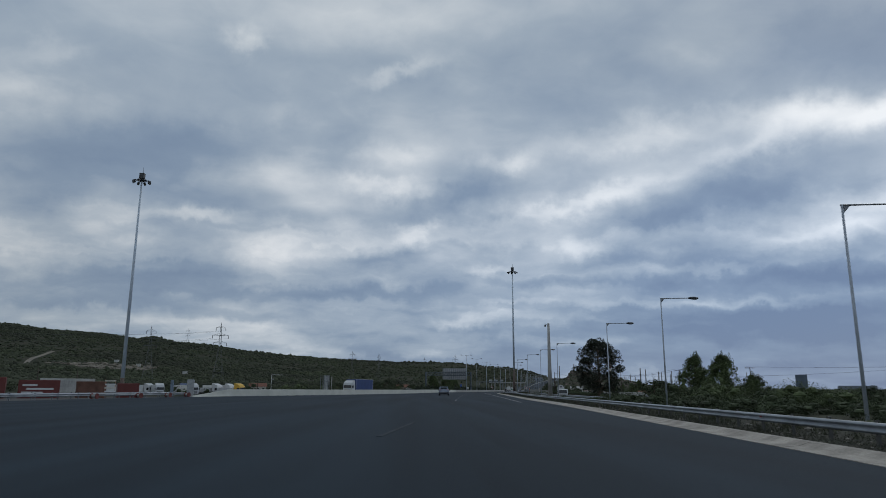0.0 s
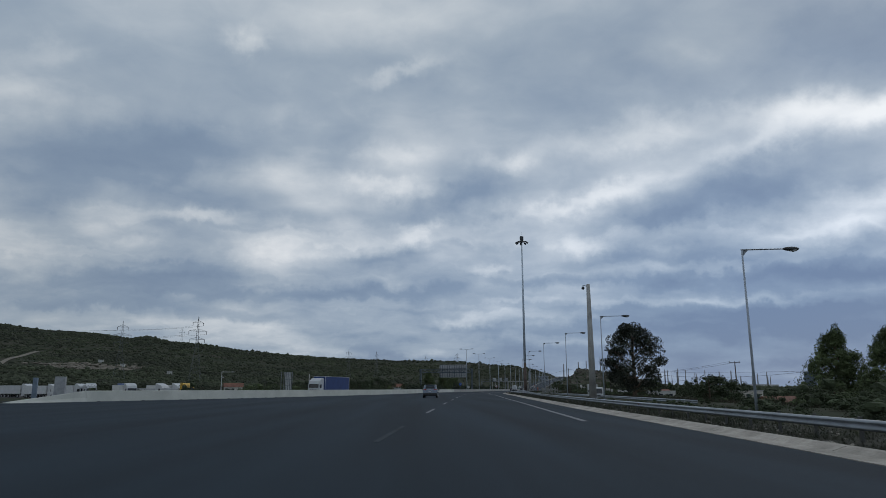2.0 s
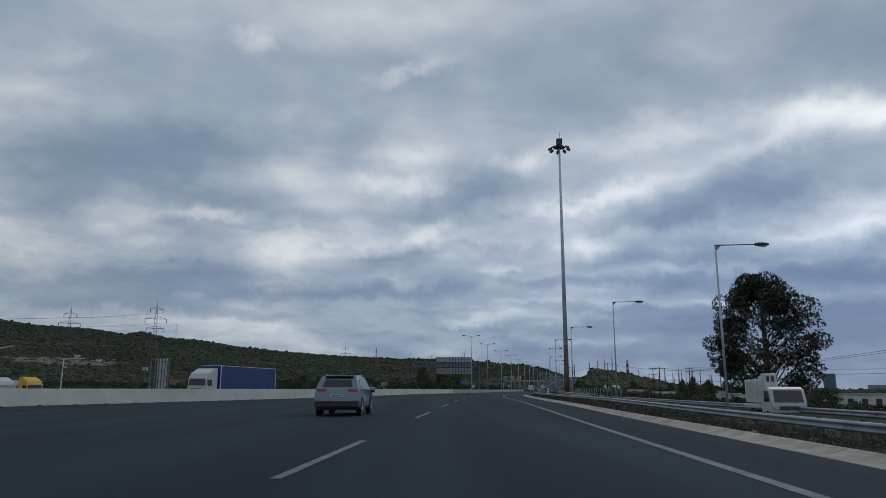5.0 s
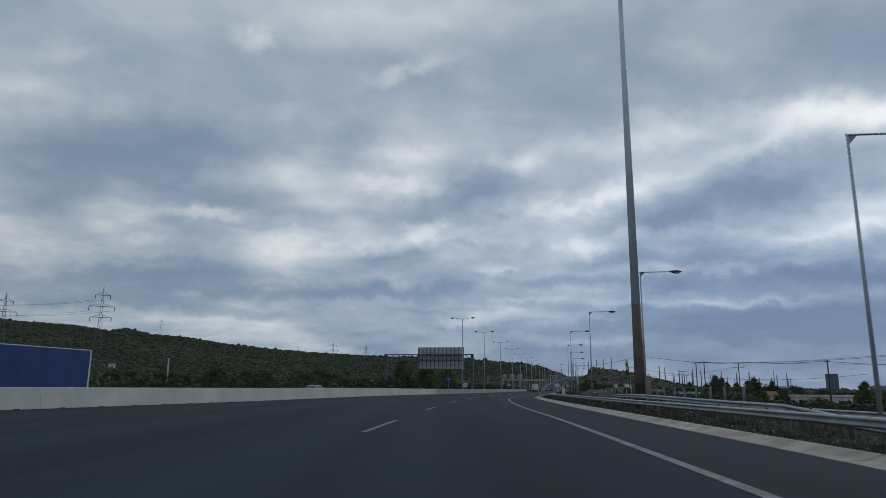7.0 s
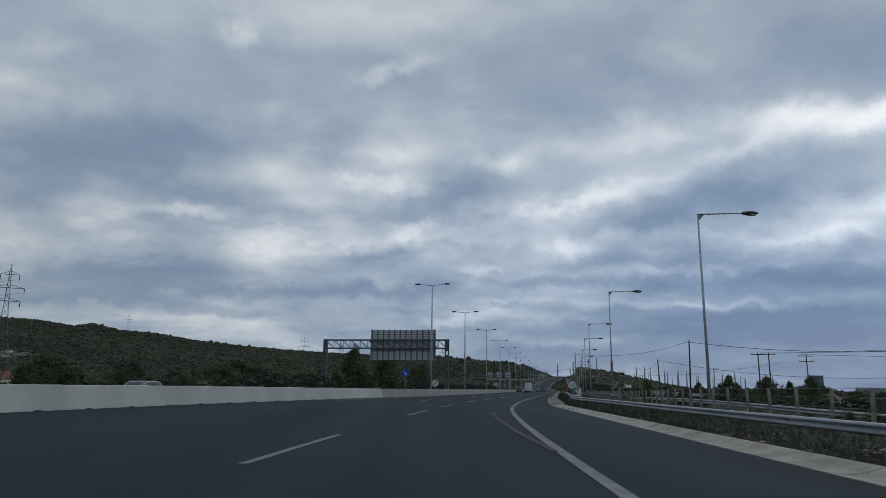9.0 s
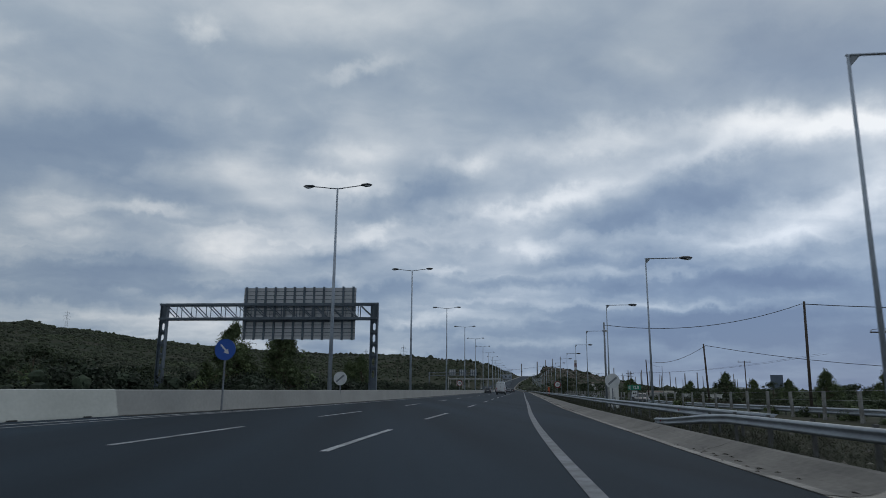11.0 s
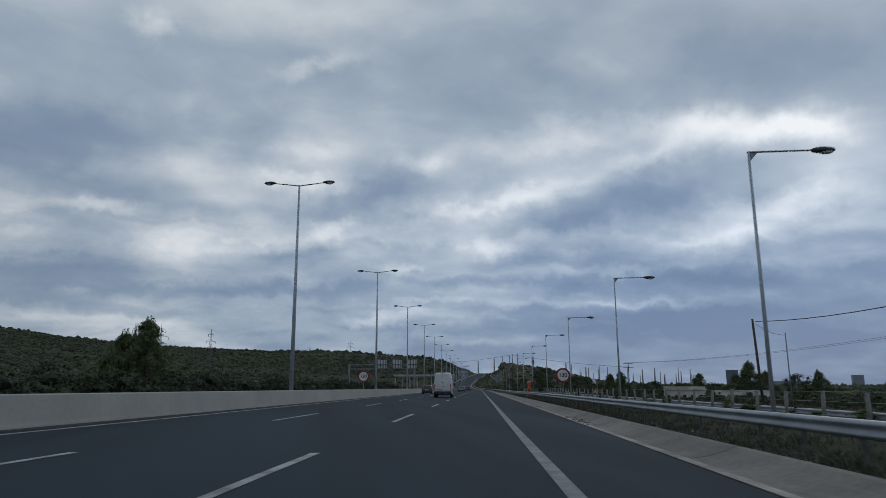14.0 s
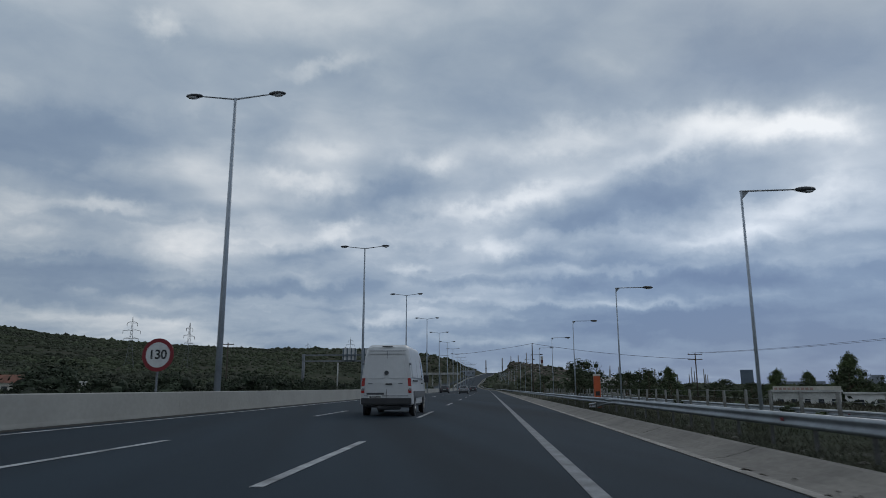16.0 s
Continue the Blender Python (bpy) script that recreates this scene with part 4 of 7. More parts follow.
def pylon(x, y, base, top, yaw, w=1.0):
    h = top - base
    t = thing("pylon", "grey steel lattice electricity pylon on the hillside", "pylon", "electricity pylons", pose(x, y, base, 0, 0, yaw))

    def half(z):
        return (0.6 + 2.6 * (1 - min(1, z / (h * 0.62))) ** 1.2 if z < h * 0.62 else 0.6 * (h - z) / (h * 0.38) + 0.12) * w

    bm = bmesh.new()
    for sx in (-1, 1):
        for sy in (-1, 1):
            zs = np.linspace(0, h, 14)
            for a, b in zip(zs, zs[1:]):
                rod(bm, (sx * half(a), sy * half(a), a), (sx * half(b), sy * half(b), b), 0.06, 0.06, 4, False)
    part("tower_legs", bm, M_PYLON, t)
    bm = bmesh.new()
    zs = np.linspace(0, h * 0.97, 13)
    for a, b in zip(zs, zs[1:]):
        for s in (-1, 1):
            rod(bm, (-half(a), s * half(a), a), (half(b), s * half(b), b), 0.028, 0.028, 4, False)
            rod(bm, (half(a), s * half(a), a), (-half(b), s * half(b), b), 0.028, 0.028, 4, False)
            rod(bm, (s * half(a), -half(a), a), (s * half(b), half(b), b), 0.028, 0.028, 4, False)
    part("lattice_bracing", bm, M_PYLON, t)
    for dz, wd in ((3.6, 2.8), (8.2, 4.7), (12.7, 3.9)):
        for s in (-1, 1):
            part("cross_arm", rod(bmesh.new(), (0, 0, h - dz), (s * wd, 0, h - dz), 0.13, 0.08, 4, False), M_PYLON, t)
            part("arm_brace", rod(bmesh.new(), (s * 0.4, 0, h - dz + 1.1), (s * wd, 0, h - dz), 0.08, 0.06, 4, False), M_PYLON, t)
        for s in (-1, 1):
            bm = bmesh.new()
            rod(bm, (s * wd, 0, h - dz), (s * wd, 0, h - dz - 1.8), 0.14, 0.14, 6)
            part("insulator", bm, M_DARK, t)
    return t


pylon(-121.2, 419.5, 6.0, 41.2, 25)
pylon(-168.0, 432.0, 7.0, 40.0, 25)
pylon(-74.3, 768.3, 9.0, 42.8, 10)
pylon(-45.9, 788.6, 9.0, 41.5, 60)
pylon(-420, 1250, 80, 108, 20, 0.9)
pylon(10, 1180, 30, 55, 20, 0.8)
pylon(60, 1130, 30, 58, 20, 0.8)


def sag(a, b, drop, n=14):
    a, b = Vector(a), Vector(b)
    return [a.lerp(b, k / n) - Vector((0, 0, drop * 4 * (k / n) * (1 - k / n))) for k in range(n + 1)]


def cable(a, b, drop, r, label="dark overhead cable between poles"):
    return solid("overhead_cable", tube(bmesh.new(), sag(a, b, drop), r, 4), M_WIRE, label, "cable", "overhead cables")


for off, dz in ((-4.6, 10.0), (4.6, 10.0), (-2.7, 5.4), (2.7, 5.4)):
    cable((-168 + off, 432, 40 - dz), (-121.2 + off, 419.5, 41.2 - dz), 0.6, 0.035, "thin power line between pylons")
    cable((-168 + off, 432, 40 - dz), (-330 + off, 470, 46 - dz), 2.0, 0.035, "thin power line between pylons")


def utility_pole(x, y, top, cross=0.0, lean=0.0, material=None, name="utility_pole", label="dark wooden utility pole", r=0.13):
    t = thing(name, label, "utility pole", "utility poles", pose(x, y, ground_z(x, y) - 0.3, 0, lean, -8))
    top -= ground_z(x, y)
    bm = bmesh.new()
    rod(bm, (0, 0, -0.3), (0, 0, top + 0.4), r, r * 0.7, 8)
    part("pole", bm, material or M_WOOD, t, smooth=True)
    if cross:
        for dz in (0.25, 1.2)[: 2 if cross > 2.4 else 1]:
            bm = bmesh.new()
            box(bm, 0, 0.1, top + 0.4 - dz, cross, 0.12, 0.12)
            part("crossarm", bm, material or M_WOOD, t)
            for u in (-0.45, 0.45, 0.0):
                bm = bmesh.new()
                rod(bm, (u * cross, 0.1, top + 0.4 - dz), (u * cross, 0.1, top + 0.66 - dz), 0.05, 0.04, 6)
                part("insulator", bm, M_STUCCO_B, t)
    return t


utility_pole(39.2, 278.7, 6.1, material=M_GALV_D, label="slim galvanised steel utility pole with a cable", r=0.09)
utility_pole(55.1, 278.3, 8.0, lean=1.5)
utility_pole(61.4, 306.8, 6.6, lean=-2)
utility_pole(71.4, 349.0, 6.6, lean=-2)
utility_pole(74.2, 349.2, 5.5, material=M_GALV_D, label="slim galvanised steel pole beside the wooden one", r=0.06)
cable((71.4, 349, 6.3), (74.2, 349.2, 5.4), 0.25, 0.015)
utility_pole(86.2, 482, 10.1)
utility_pole(67.6, 176.0, 6.4, 2.2, label="dark wooden utility pole with a crossarm")
utility_pole(71.4, 290.5, 7.1, 2.2, label="dark wooden utility pole with a crossarm")
utility_pole(73.4, 291.0, 7.2, 2.2, label="dark wooden utility pole with a crossarm")
utility_pole(86.2, 302.2, 7.6, 2.6, label="dark wooden utility pole with two crossarms")
utility_pole(111.4, 462.3, 7.2, 2.6, label="dark wooden utility pole with two crossarms")
utility_pole(71.8, 241.5, 5.5, 0.9, label="dark wooden utility pole with short crossarm")
utility_pole(92, 352.5, 6.8, 2.4, label="dark wooden utility pole with a crossarm")
utility_pole(78, 159, 6.5, 2.2, label="dark wooden utility pole with a crossarm")
cable((39.2, 278.7, 6.0), (55.1, 278.3, 7.9), 0.9, 0.022)
cable((61.4, 306.8, 6.5), (104, 282, 4.6), 2.0, 0.03)
cable((61.4, 306.8, 6.5), (71.4, 349, 6.5), 1.0, 0.03)
cable((86.2, 482, 10.1), (111.4, 462.3, 6.2), 0.5, 0.03)
cable((86.2, 482, 10.1), (60, 520, 9.0), 0.9, 0.03)
cable((55.1, 278.3, 7.9), (71.8, 241.5, 5.5), 1.0, 0.03)
cable((71.8, 241.5, 5.4), (96, 196, 5.2), 1.3, 0.03)
for u in (-1, 1):
    cable((67.6 + u, 176, 6.5), (71.4 + u, 290.5, 7.2), 1.4, 0.02)
    cable((86.2 + u, 302.2, 7.7), (180 + u, 260, 9), 1.4, 0.02)
    cable((78 + u, 159, 6.6), (160 + u, 120, 9.0), 1.2, 0.02)
    cable((111.4 + u, 462.3, 7.3), (122 + u, 372, 9.6), 1.2, 0.02)

# ---------------------------------------------------------------- road signs


def disc(bm, r, t, z, n=36, yy=0.0):
    bmesh.ops.create_cone(bm, cap_ends=True, segments=n, radius1=r, radius2=r, depth=t, matrix=Matrix.Translation((0, yy, z)) @ pose(0, 0, 0, 90))
    return bm


def letters(text, size, parent, m, material, name="numerals"):
    cu = bpy.data.curves.new("text", "FONT")
    cu.body, cu.size, cu.align_x, cu.align_y, cu.extrude, cu.offset = text, size, "CENTER", "CENTER", 0.004, 0.022 * size
    tmp = bpy.data.objects.new("tmp", cu)
    me = bpy.data.meshes.new_from_object(tmp)
    bpy.data.objects.remove(tmp)
    me.materials.append(material)
    ob = new(name, me)
    ob.parent = parent
    ob.matrix_basis = m
    return ob


def round_sign(x, y, zc, r, yaw, kind):
    label = {"limit": "round white speed limit sign with a red rim reading 130", "back": "round white road sign with a grey diagonal bar", "arrow": "round blue sign with a white arrow pointing diagonally down"}[kind]
    t = thing("road_sign", label, "road sign", "", pose(x, y, 0, 0, 0, yaw))
    bm = bmesh.new()
    rod(bm, (0, 0.05, -0.4), (0, 0.05, zc + r * 0.8), 0.04, 0.04, 8)
    part("post", bm, M_GALV_D, t)
    if kind == "limit":
        part("rim", disc(bmesh.new(), r, 0.02, zc), M_SIGNRED, t, "red rim")
        part("face", disc(bmesh.new(), r * 0.76, 0.012, zc, 36, -0.013), M_SIGNWHITE, t)
        letters("130", r * 0.78, t, pose(0, -0.022, zc, 90), M_INK)
    elif kind == "back":
        part("plate", disc(bmesh.new(), r, 0.02, zc), M_SIGNWHITE, t)
        bm = bmesh.new()
        box(bm, 0, -0.02, zc, r * 1.5, 0.03, 0.11, rx=0)
        bm.transform(Matrix.Translation((0, 0, zc)) @ pose(0, 0, 0, 0, -40) @ Matrix.Translation((0, 0, -zc)))
        part("bar", bm, M_POLE, t, "grey diagonal bar")
    else:
        part("plate", disc(bmesh.new(), r, 0.02, zc), M_SIGNBLUE, t)
        bm = bmesh.new()
        prism(bm, [(-0.06, 0.55), (0.06, 0.55), (0.06, -0.1), (0.22, -0.1), (0, -0.5), (-0.22, -0.1), (-0.06, -0.1)], -0.022, -0.011, "y")
        bm.transform(Matrix.Translation((0, 0, zc)) @ pose(0, 0, 0, 0, -42) @ Matrix.Diagonal((r * 1.15, 1, r * 1.15, 1)))
        part("arrow", bm, M_SIGNWHITE, t)
    return t


round_sign(55.3, 351.8, 2.1, 0.6, -14, "limit")
round_sign(39.8, 372.2, 2.35, 0.62, -14, "limit")
round_sign(36.8, 270.6, 1.7, 0.46, -12, "back")
round_sign(19.6, 275.0, 1.75, 0.45, -12, "back")
round_sign(15.8, 256.9, 2.6, 0.43, -10, "arrow")

# small green board with a number, seen beside the rail
t = thing("distance_board", "small green board reading E 72.0 above a white arrow plate", "road sign", m=pose(35.6, 263.9, 0.42, 0, 0, -12) @ Matrix.Diagonal((0.62, 0.74, 0.74, 1)))
bm = bmesh.new()
rod(bm, (-0.3, 0.05, -1.0), (-0.3, 0.05, 1.3), 0.03)
rod(bm, (0.3, 0.05, -1.0), (0.3, 0.05, 1.3), 0.03)
part("post", bm, M_GALV_D, t)
bm = bmesh.new()
box(bm, 0, 0, 1.15, 1.1, 0.03, 0.36, bevel=0.008)
part("board", bm, M_SIGNGREEN, t)
letters("72.0", 0.3, t, pose(0.12, -0.02, 1.15, 90), M_SIGNWHITE)
letters("E", 0.24, t, pose(-0.43, -0.02, 1.15, 90), M_SIGNWHITE, "letter")
bm = bmesh.new()
box(bm, -0.325, -0.02, 1.15, 0.012, 0.01, 0.34)
part("divider", bm, M_SIGNWHITE, t)
bm = bmesh.new()
box(bm, 0.0, 0, 0.75, 0.45, 0.03, 0.36, bevel=0.008)
part("symbol_plate", bm, M_SIGNWHITE, t)
bm = bmesh.new()
prism(bm, [(-0.18, 0.75), (-0.08, 0.83), (-0.08, 0.775), (0.08, 0.775), (0.08, 0.83), (0.18, 0.75), (0.08, 0.67), (0.08, 0.725), (-0.08, 0.725), (-0.08, 0.67)], -0.025, -0.014, "y")
part("double_arrow", bm, M_INK, t, "black double arrow")

# triangle sign seen from behind
t = thing("road_sign", "grey back of a triangular warning sign", "road sign", m=pose(17.4, 52.2, -0.3, 0, 0, -8))
bm = bmesh.new()
prism(bm, [(-0.48, 0.35), (0.48, 0.35), (0, 1.18)], -0.012, 0.012, "y")
part("plate", bm, M_SIGNBACK, t)
bm = bmesh.new()
rod(bm, (0, -0.04, -0.4), (0, -0.04, 1.0), 0.035)
part("post", bm, M_GALV_D, t)

# cabinets and concrete stub beside the steel pole
t = thing("utility_cabinet", "white metal roadside utility cabinet with two doors", "cabinet", m=pose(39.25, 277.2, -0.45, 0, 0, -12) @ Matrix.Diagonal((0.5, 0.8, 0.95, 1)))
bm = bmesh.new()
box(bm, 0, 0, 0.95, 1.15, 0.5, 1.9, bevel=0.02)
part("body", bm, M_CABINET, t)
for s in (-1, 1):
    bm = bmesh.new()
    box(bm, s * 0.28, -0.26, 1.0, 0.54, 0.02, 1.7, bevel=0.006)
    d = part("door", bm, M_CABINET, t)
    bm = bmesh.new()
    box(bm, s * 0.06, -0.28, 1.0, 0.04, 0.03, 0.28)
    part("handle", bm, M_DARK, d)
bm = bmesh.new()
box(bm, 0, 0, 1.93, 1.25, 0.58, 0.06, bevel=0.01)
part("cap", bm, M_CABINET, t)
solid("concrete_pillar", box(bmesh.new(), 39.55, 279.4, 0.65, 0.36, 0.36, 2.2, -12, bevel=0.03), M_CONC_D, "plain grey concrete pillar beside the cabinet", "pillar")

# orange marker pillar
t = thing("marker_pillar", "orange rectangular marker pillar beside the side road", "pillar", m=pose(62.4, 385.8, -0.5, 0, 0, -12))
bm = bmesh.new()
box(bm, 0, 0, 1.15, 0.38, 0.3, 2.3, bevel=0.02)
part("panel", bm, M_ORANGE, t)
bm = bmesh.new()
box(bm, 0, 0, 2.36, 0.42, 0.34, 0.12, bevel=0.02)
part("cap", bm, M_STUCCO, t, "pale cap")
bm = bmesh.new()
box(bm, 0.0, -0.155, 1.25, 0.26, 0.012, 0.26)
part("emblem", bm, M_INK, t)
solid("concrete_pillar", box(bmesh.new(), 26.25, 184.6, 0.7, 0.4, 0.4, 2.6, -8, bevel=0.03), M_CONC_D, "plain grey concrete pillar beside the mast", "pillar")

# ---------------------------------------------------------------- plants


def leaf_cloud(bm, rnd, centre, radii, count, size, flat=0.5, lean=(-1.2, 1.2)):
    """Small leaf sprays scattered in a lump."""
    cx, cy, cz = centre
    for _ in range(count):
        while True:
            p = Vector((rnd.uniform(-1, 1), rnd.uniform(-1, 1), rnd.uniform(-1, 1)))
            if 0.25 < p.length < 1:
                break
        p = p.normalized() * p.length ** 0.5
        c = Vector((cx + p.x * radii[0], cy + p.y * radii[1], cz + p.z * radii[2]))
        s = size * rnd.uniform(0.6, 1.4)
        q = Euler((rnd.uniform(-1.2, 1.2), rnd.uniform(*lean), rnd.uniform(0, 6.3))).to_matrix()
        vs = [bm.verts.new(c + q @ Vector(v)) for v in ((-s, 0, 0), (-0.2 * s, -flat * s, 0.1 * s), (s, 0, 0.2 * s), (0.1 * s, flat * s, 0))]
        bm.faces.new(vs)


q = bmesh.new()
bmesh.ops.create_cube(q, size=1.0)
bmesh.ops.subdivide_edges(q, edges=q.edges[:], cuts=1, use_grid_fill=True)
CV = [v.co.normalized() for v in q.verts]
q.verts.index_update()
CF = [[v.index for v in f.verts] for f in q.faces]
q.free()


def core(bm, rnd, centre, radii):
    """The shaded inner mass of a clump of leaves."""
    k = rnd.uniform(0, 90)
    vs = []
    for v in CV:
        g = 0.8 + 0.6 * noise.noise(v * 1.8 + Vector((k, 0, 0)))
        vs.append(bm.verts.new((centre[0] + v.x * radii[0] * g, centre[1] + v.y * radii[1] * g, centre[2] + v.z * radii[2] * g)))
    for f in CF:
        bm.faces.new([vs[i] for i in f])


def tree(kind, seed, height, spread):
    """A trunk with limbs and a crown of leaf sprays gathered in clumps."""
    rnd = random.Random(seed)
    names = {"eucalyptus": ("broad dark eucalyptus tree with an open leafy crown", M_EUC), "pine": ("bushy green pine tree beside the road", M_PINE), "round": ("round-crowned olive-green tree beside the road", M_BUSH)}
    t = thing("tree", names[kind][0], "tree", "trees")
    bm = bmesh.new()
    rod(bm, (0, 0, -0.6), (0.1, 0, height * 0.5), 0.035 * height, 0.02 * height, 9)
    rod(bm, (0.1, 0, height * 0.5), (0, 0.1, height * 0.9), 0.02 * height, 0.006 * height, 7)
    clumps = []
    n = {"eucalyptus": 95, "pine": 135, "round": 46}[kind]
    for k in range(n):
        u = rnd.random()
        a = rnd.uniform(0, math.tau)
        if kind == "eucalyptus":
            z = height * (0.16 + 0.84 * u)
            wid = spread * (0.55 + 0.6 * math.sin(math.pi * min(1, 0.12 + 0.8 * u))) * (1.0 if u < 0.72 else 1 - (u - 0.72) * 2.2)
            r = wid * math.sqrt(rnd.uniform(0.1, 1)) * 0.85
            s = rnd.uniform(0.07, 0.115) * height
        elif kind == "pine":
            z = height * (0.05 + 0.93 * u)
            wid = spread * (1.02 - 0.88 * u ** 1.7) * (0.78 + 0.26 * math.sin(3 * a + seed))
            r = wid * math.sqrt(rnd.uniform(0.1, 1))
            s = rnd.uniform(0.065, 0.12) * height * (1.1 - 0.35 * u)
        else:
            z = height * (0.2 + 0.78 * u)
            wid = spread * math.sqrt(max(0.05, 1 - (1.7 * (u - 0.38)) ** 2))
            r = wid * math.sqrt(rnd.uniform(0.1, 1)) * 0.85
            s = rnd.uniform(0.11, 0.17) * height
        clumps.append((r * math.cos(a), r * math.sin(a), z, s))
        if k % 2 == 0:
            z0 = max(height * 0.12, z - r * 0.8)
            rod(bm, (0.05, 0, min(z0, height * 0.8)), clumps[-1][:3], 0.010 * height * (1 - 0.6 * u), 0.003 * height, 5, False)
    part("trunk", bm, M_BARK, t)
    bm = bmesh.new()
    for x, y, z, s in clumps:
        up_ = 0.75 if kind != "pine" else 0.9
        if kind != "eucalyptus":
            core(bm, rnd, (x, y, z), (s * 0.5, s * 0.5, s * 0.5 * up_))
        leaf_cloud(bm, rnd, (x, y, z), (s, s, s * up_), {"eucalyptus": 235, "pine": 85, "round": 60}[kind], {"eucalyptus": 0.0145, "pine": 0.023, "round": 0.025}[kind] * height, {"eucalyptus": 0.34, "pine": 0.2, "round": 0.42}[kind], (-1.2, 1.2) if kind != "pine" else (-1.2, 0.5))
    if kind == "pine":
        for k in range(60):
            x, y, z, s = clumps[k % len(clumps)]
            if z > height * 0.35:
                leaf_cloud(bm, rnd, (x, y, z + s * 0.9), (s * 0.32, s * 0.32, s * 1.1), 44, 0.019 * height, 0.18, (-1.4, -0.3))
    part("crown", bm, names[kind][1], t)
    return t


def put(ob, x, y, z, s, yaw, lab=""):
    z = ground_z(x, y) - 0.2
    c = copy_thing(ob, pose(x, y, z, 0, 0, yaw) @ Matrix.Diagonal((s, s, s, 1)))
    if lab:
        c["label"] = lab
    return c


def place_first(ob, x, y, z, s, yaw):
    ob.matrix_basis = pose(x, y, z, 0, 0, yaw) @ Matrix.Diagonal((s, s, s, 1))


euc = tree("eucalyptus", 3, 14.5, 5.6)
place_first(euc, 45.5, 172.5, -1.4, 1.03, 20)
pine_a, pine_b, pine_c = tree("pine", 11, 7.0, 3.4), tree("pine", 12, 7.0, 3.8), tree("pine", 13, 7.0, 3.0)
place_first(pine_a, 38.6, 94.5, -1.3, 1.0, 0)
place_first(pine_b, 40.4, 90.2, -1.3, 0.99, 40)
place_first(pine_c, 42.9, 87.0, -1.3, 0.62, 80)
round_a, round_b = tree("round", 21, 5.0, 3.2), tree("round", 22, 5.0, 3.8)
place_first(round_a, 52.0, 105.0, -0.5, 0.8, 0)
place_first(round_b, 58.0, 128.0, -0.5, 0.7, 10)
rnd = random.Random(77)
KINDS = [pine_a, pine_b, pine_c, round_a, round_b]
# trees behind the median wall
for x, y, s, k in ((12.0, 304, 1.12, 1), (6.4, 305, 1.14, 0), (3.0, 308, 0.95, 2), (9.2, 309, 0.72, 4), (-3, 306, 0.95, 3), (-8, 310, 1.0, 4), (-14, 305, 1.55, 4), (-10, 303, 1.2, 3), (-18, 308, 1.3, 4), (-9, 262, 0.62, 4), (-25, 246, 0.9, 4), (-34, 250, 0.95, 3), (19.3, 364.3, 1.08, 1), (17.0, 365.5, 0.9, 0), (21.8, 367.5, 0.5, 4), (13, 369, 0.7, 3), (24.5, 392, 0.5, 3), (29, 430, 0.6, 4), (33, 470, 0.8, 4), (-18, 300, 1.0, 3), (-26, 310, 1.1, 4)):
    put(KINDS[k], x, y, -0.3, s, rnd.uniform(0, 360), "bushy olive-green tree behind the median" if k > 2 else "bushy green pine tree behind the median")
# loose belt of trees at the foot of the hill
for k in range(40):
    y = 225 + 5.2 * k + rnd.uniform(-6, 6)
    put(KINDS[(3, 4)[k % 2]], WALL(y) - rnd.uniform(24, 62), y, -0.3, rnd.uniform(0.6, 1.1), rnd.uniform(0, 360), "dark olive-green tree at the foot of the hill")
# trees on the far side of the side road
for x, y, s, k in ((151, 473, 1.95, 3), (154, 476, 1.5, 1), (158, 478, 1.3, 4), (187, 500, 2.0, 3), (181, 503, 1.1, 4), (193, 498, 1.2, 0), (115.7, 354.6, 1.5, 4), (119, 352, 1.4, 3), (100, 345, 0.7, 3), (112, 352, 0.9, 4), (126, 350, 1.1, 3), (140, 360, 1.1, 4), (134, 330, 0.9, 1), (152, 345, 1.2, 3), (109, 340, 0.7, 1), (86, 250, 0.6, 4), (98, 262, 0.75, 3), (112, 240, 0.85, 4), (90, 205, 0.65, 3), (60, 110, 1.0, 3), (70, 118, 1.1, 4), (64, 96, 1.1, 3), (84, 128, 1.2, 4), (150, 410, 1.5, 4), (165, 425, 1.5, 3), (62, 150, 0.7, 3), (70, 190, 0.8, 4), (76, 214, 1.0, 3), (84, 228, 0.9, 4), (88, 300, 0.85, 4), (96, 335, 0.95, 0), (103, 330, 1.0, 1), (108, 300, 0.9, 3), (75, 262, 0.65, 3), (128, 396, 0.9, 0), (134, 388, 0.8, 2), (82, 420, 0.9, 3), (88, 440, 1.0, 4), (95, 460, 1.0, 3), (140, 430, 1.0, 4), (72, 330, 0.5, 3), (66, 120, 0.7, 4), (74, 80, 0.8, 3), (60, 60, 0.7, 4), (110, 250, 0.9, 4), (130, 270, 0.9, 3)):
    put(KINDS[k], x, y, -0.6, s, rnd.uniform(0, 360), "dark bushy tree beyond the side road")

for x, y, s, k in ((86, 452, 1.5, 3), (83, 447, 1.2, 4), (96.5, 454, 1.0, 3), (106, 462, 0.9, 4), (118, 468, 1.0, 3)):
    put(KINDS[k], x, y, -0.6, s, rnd.uniform(0, 360), "dark bushy tree beyond the side road")
for k in range(30):
    a, d = radians(rnd.uniform(15, 40)), rnd.uniform(150, 300)
    put(KINDS[(3, 4, 3, 4, 1)[k % 5]], 46 + d * math.sin(a), 345 + d * math.cos(a), -0.6, rnd.uniform(0.8, 1.45), rnd.uniform(0, 360), "dark bushy tree on the plain")


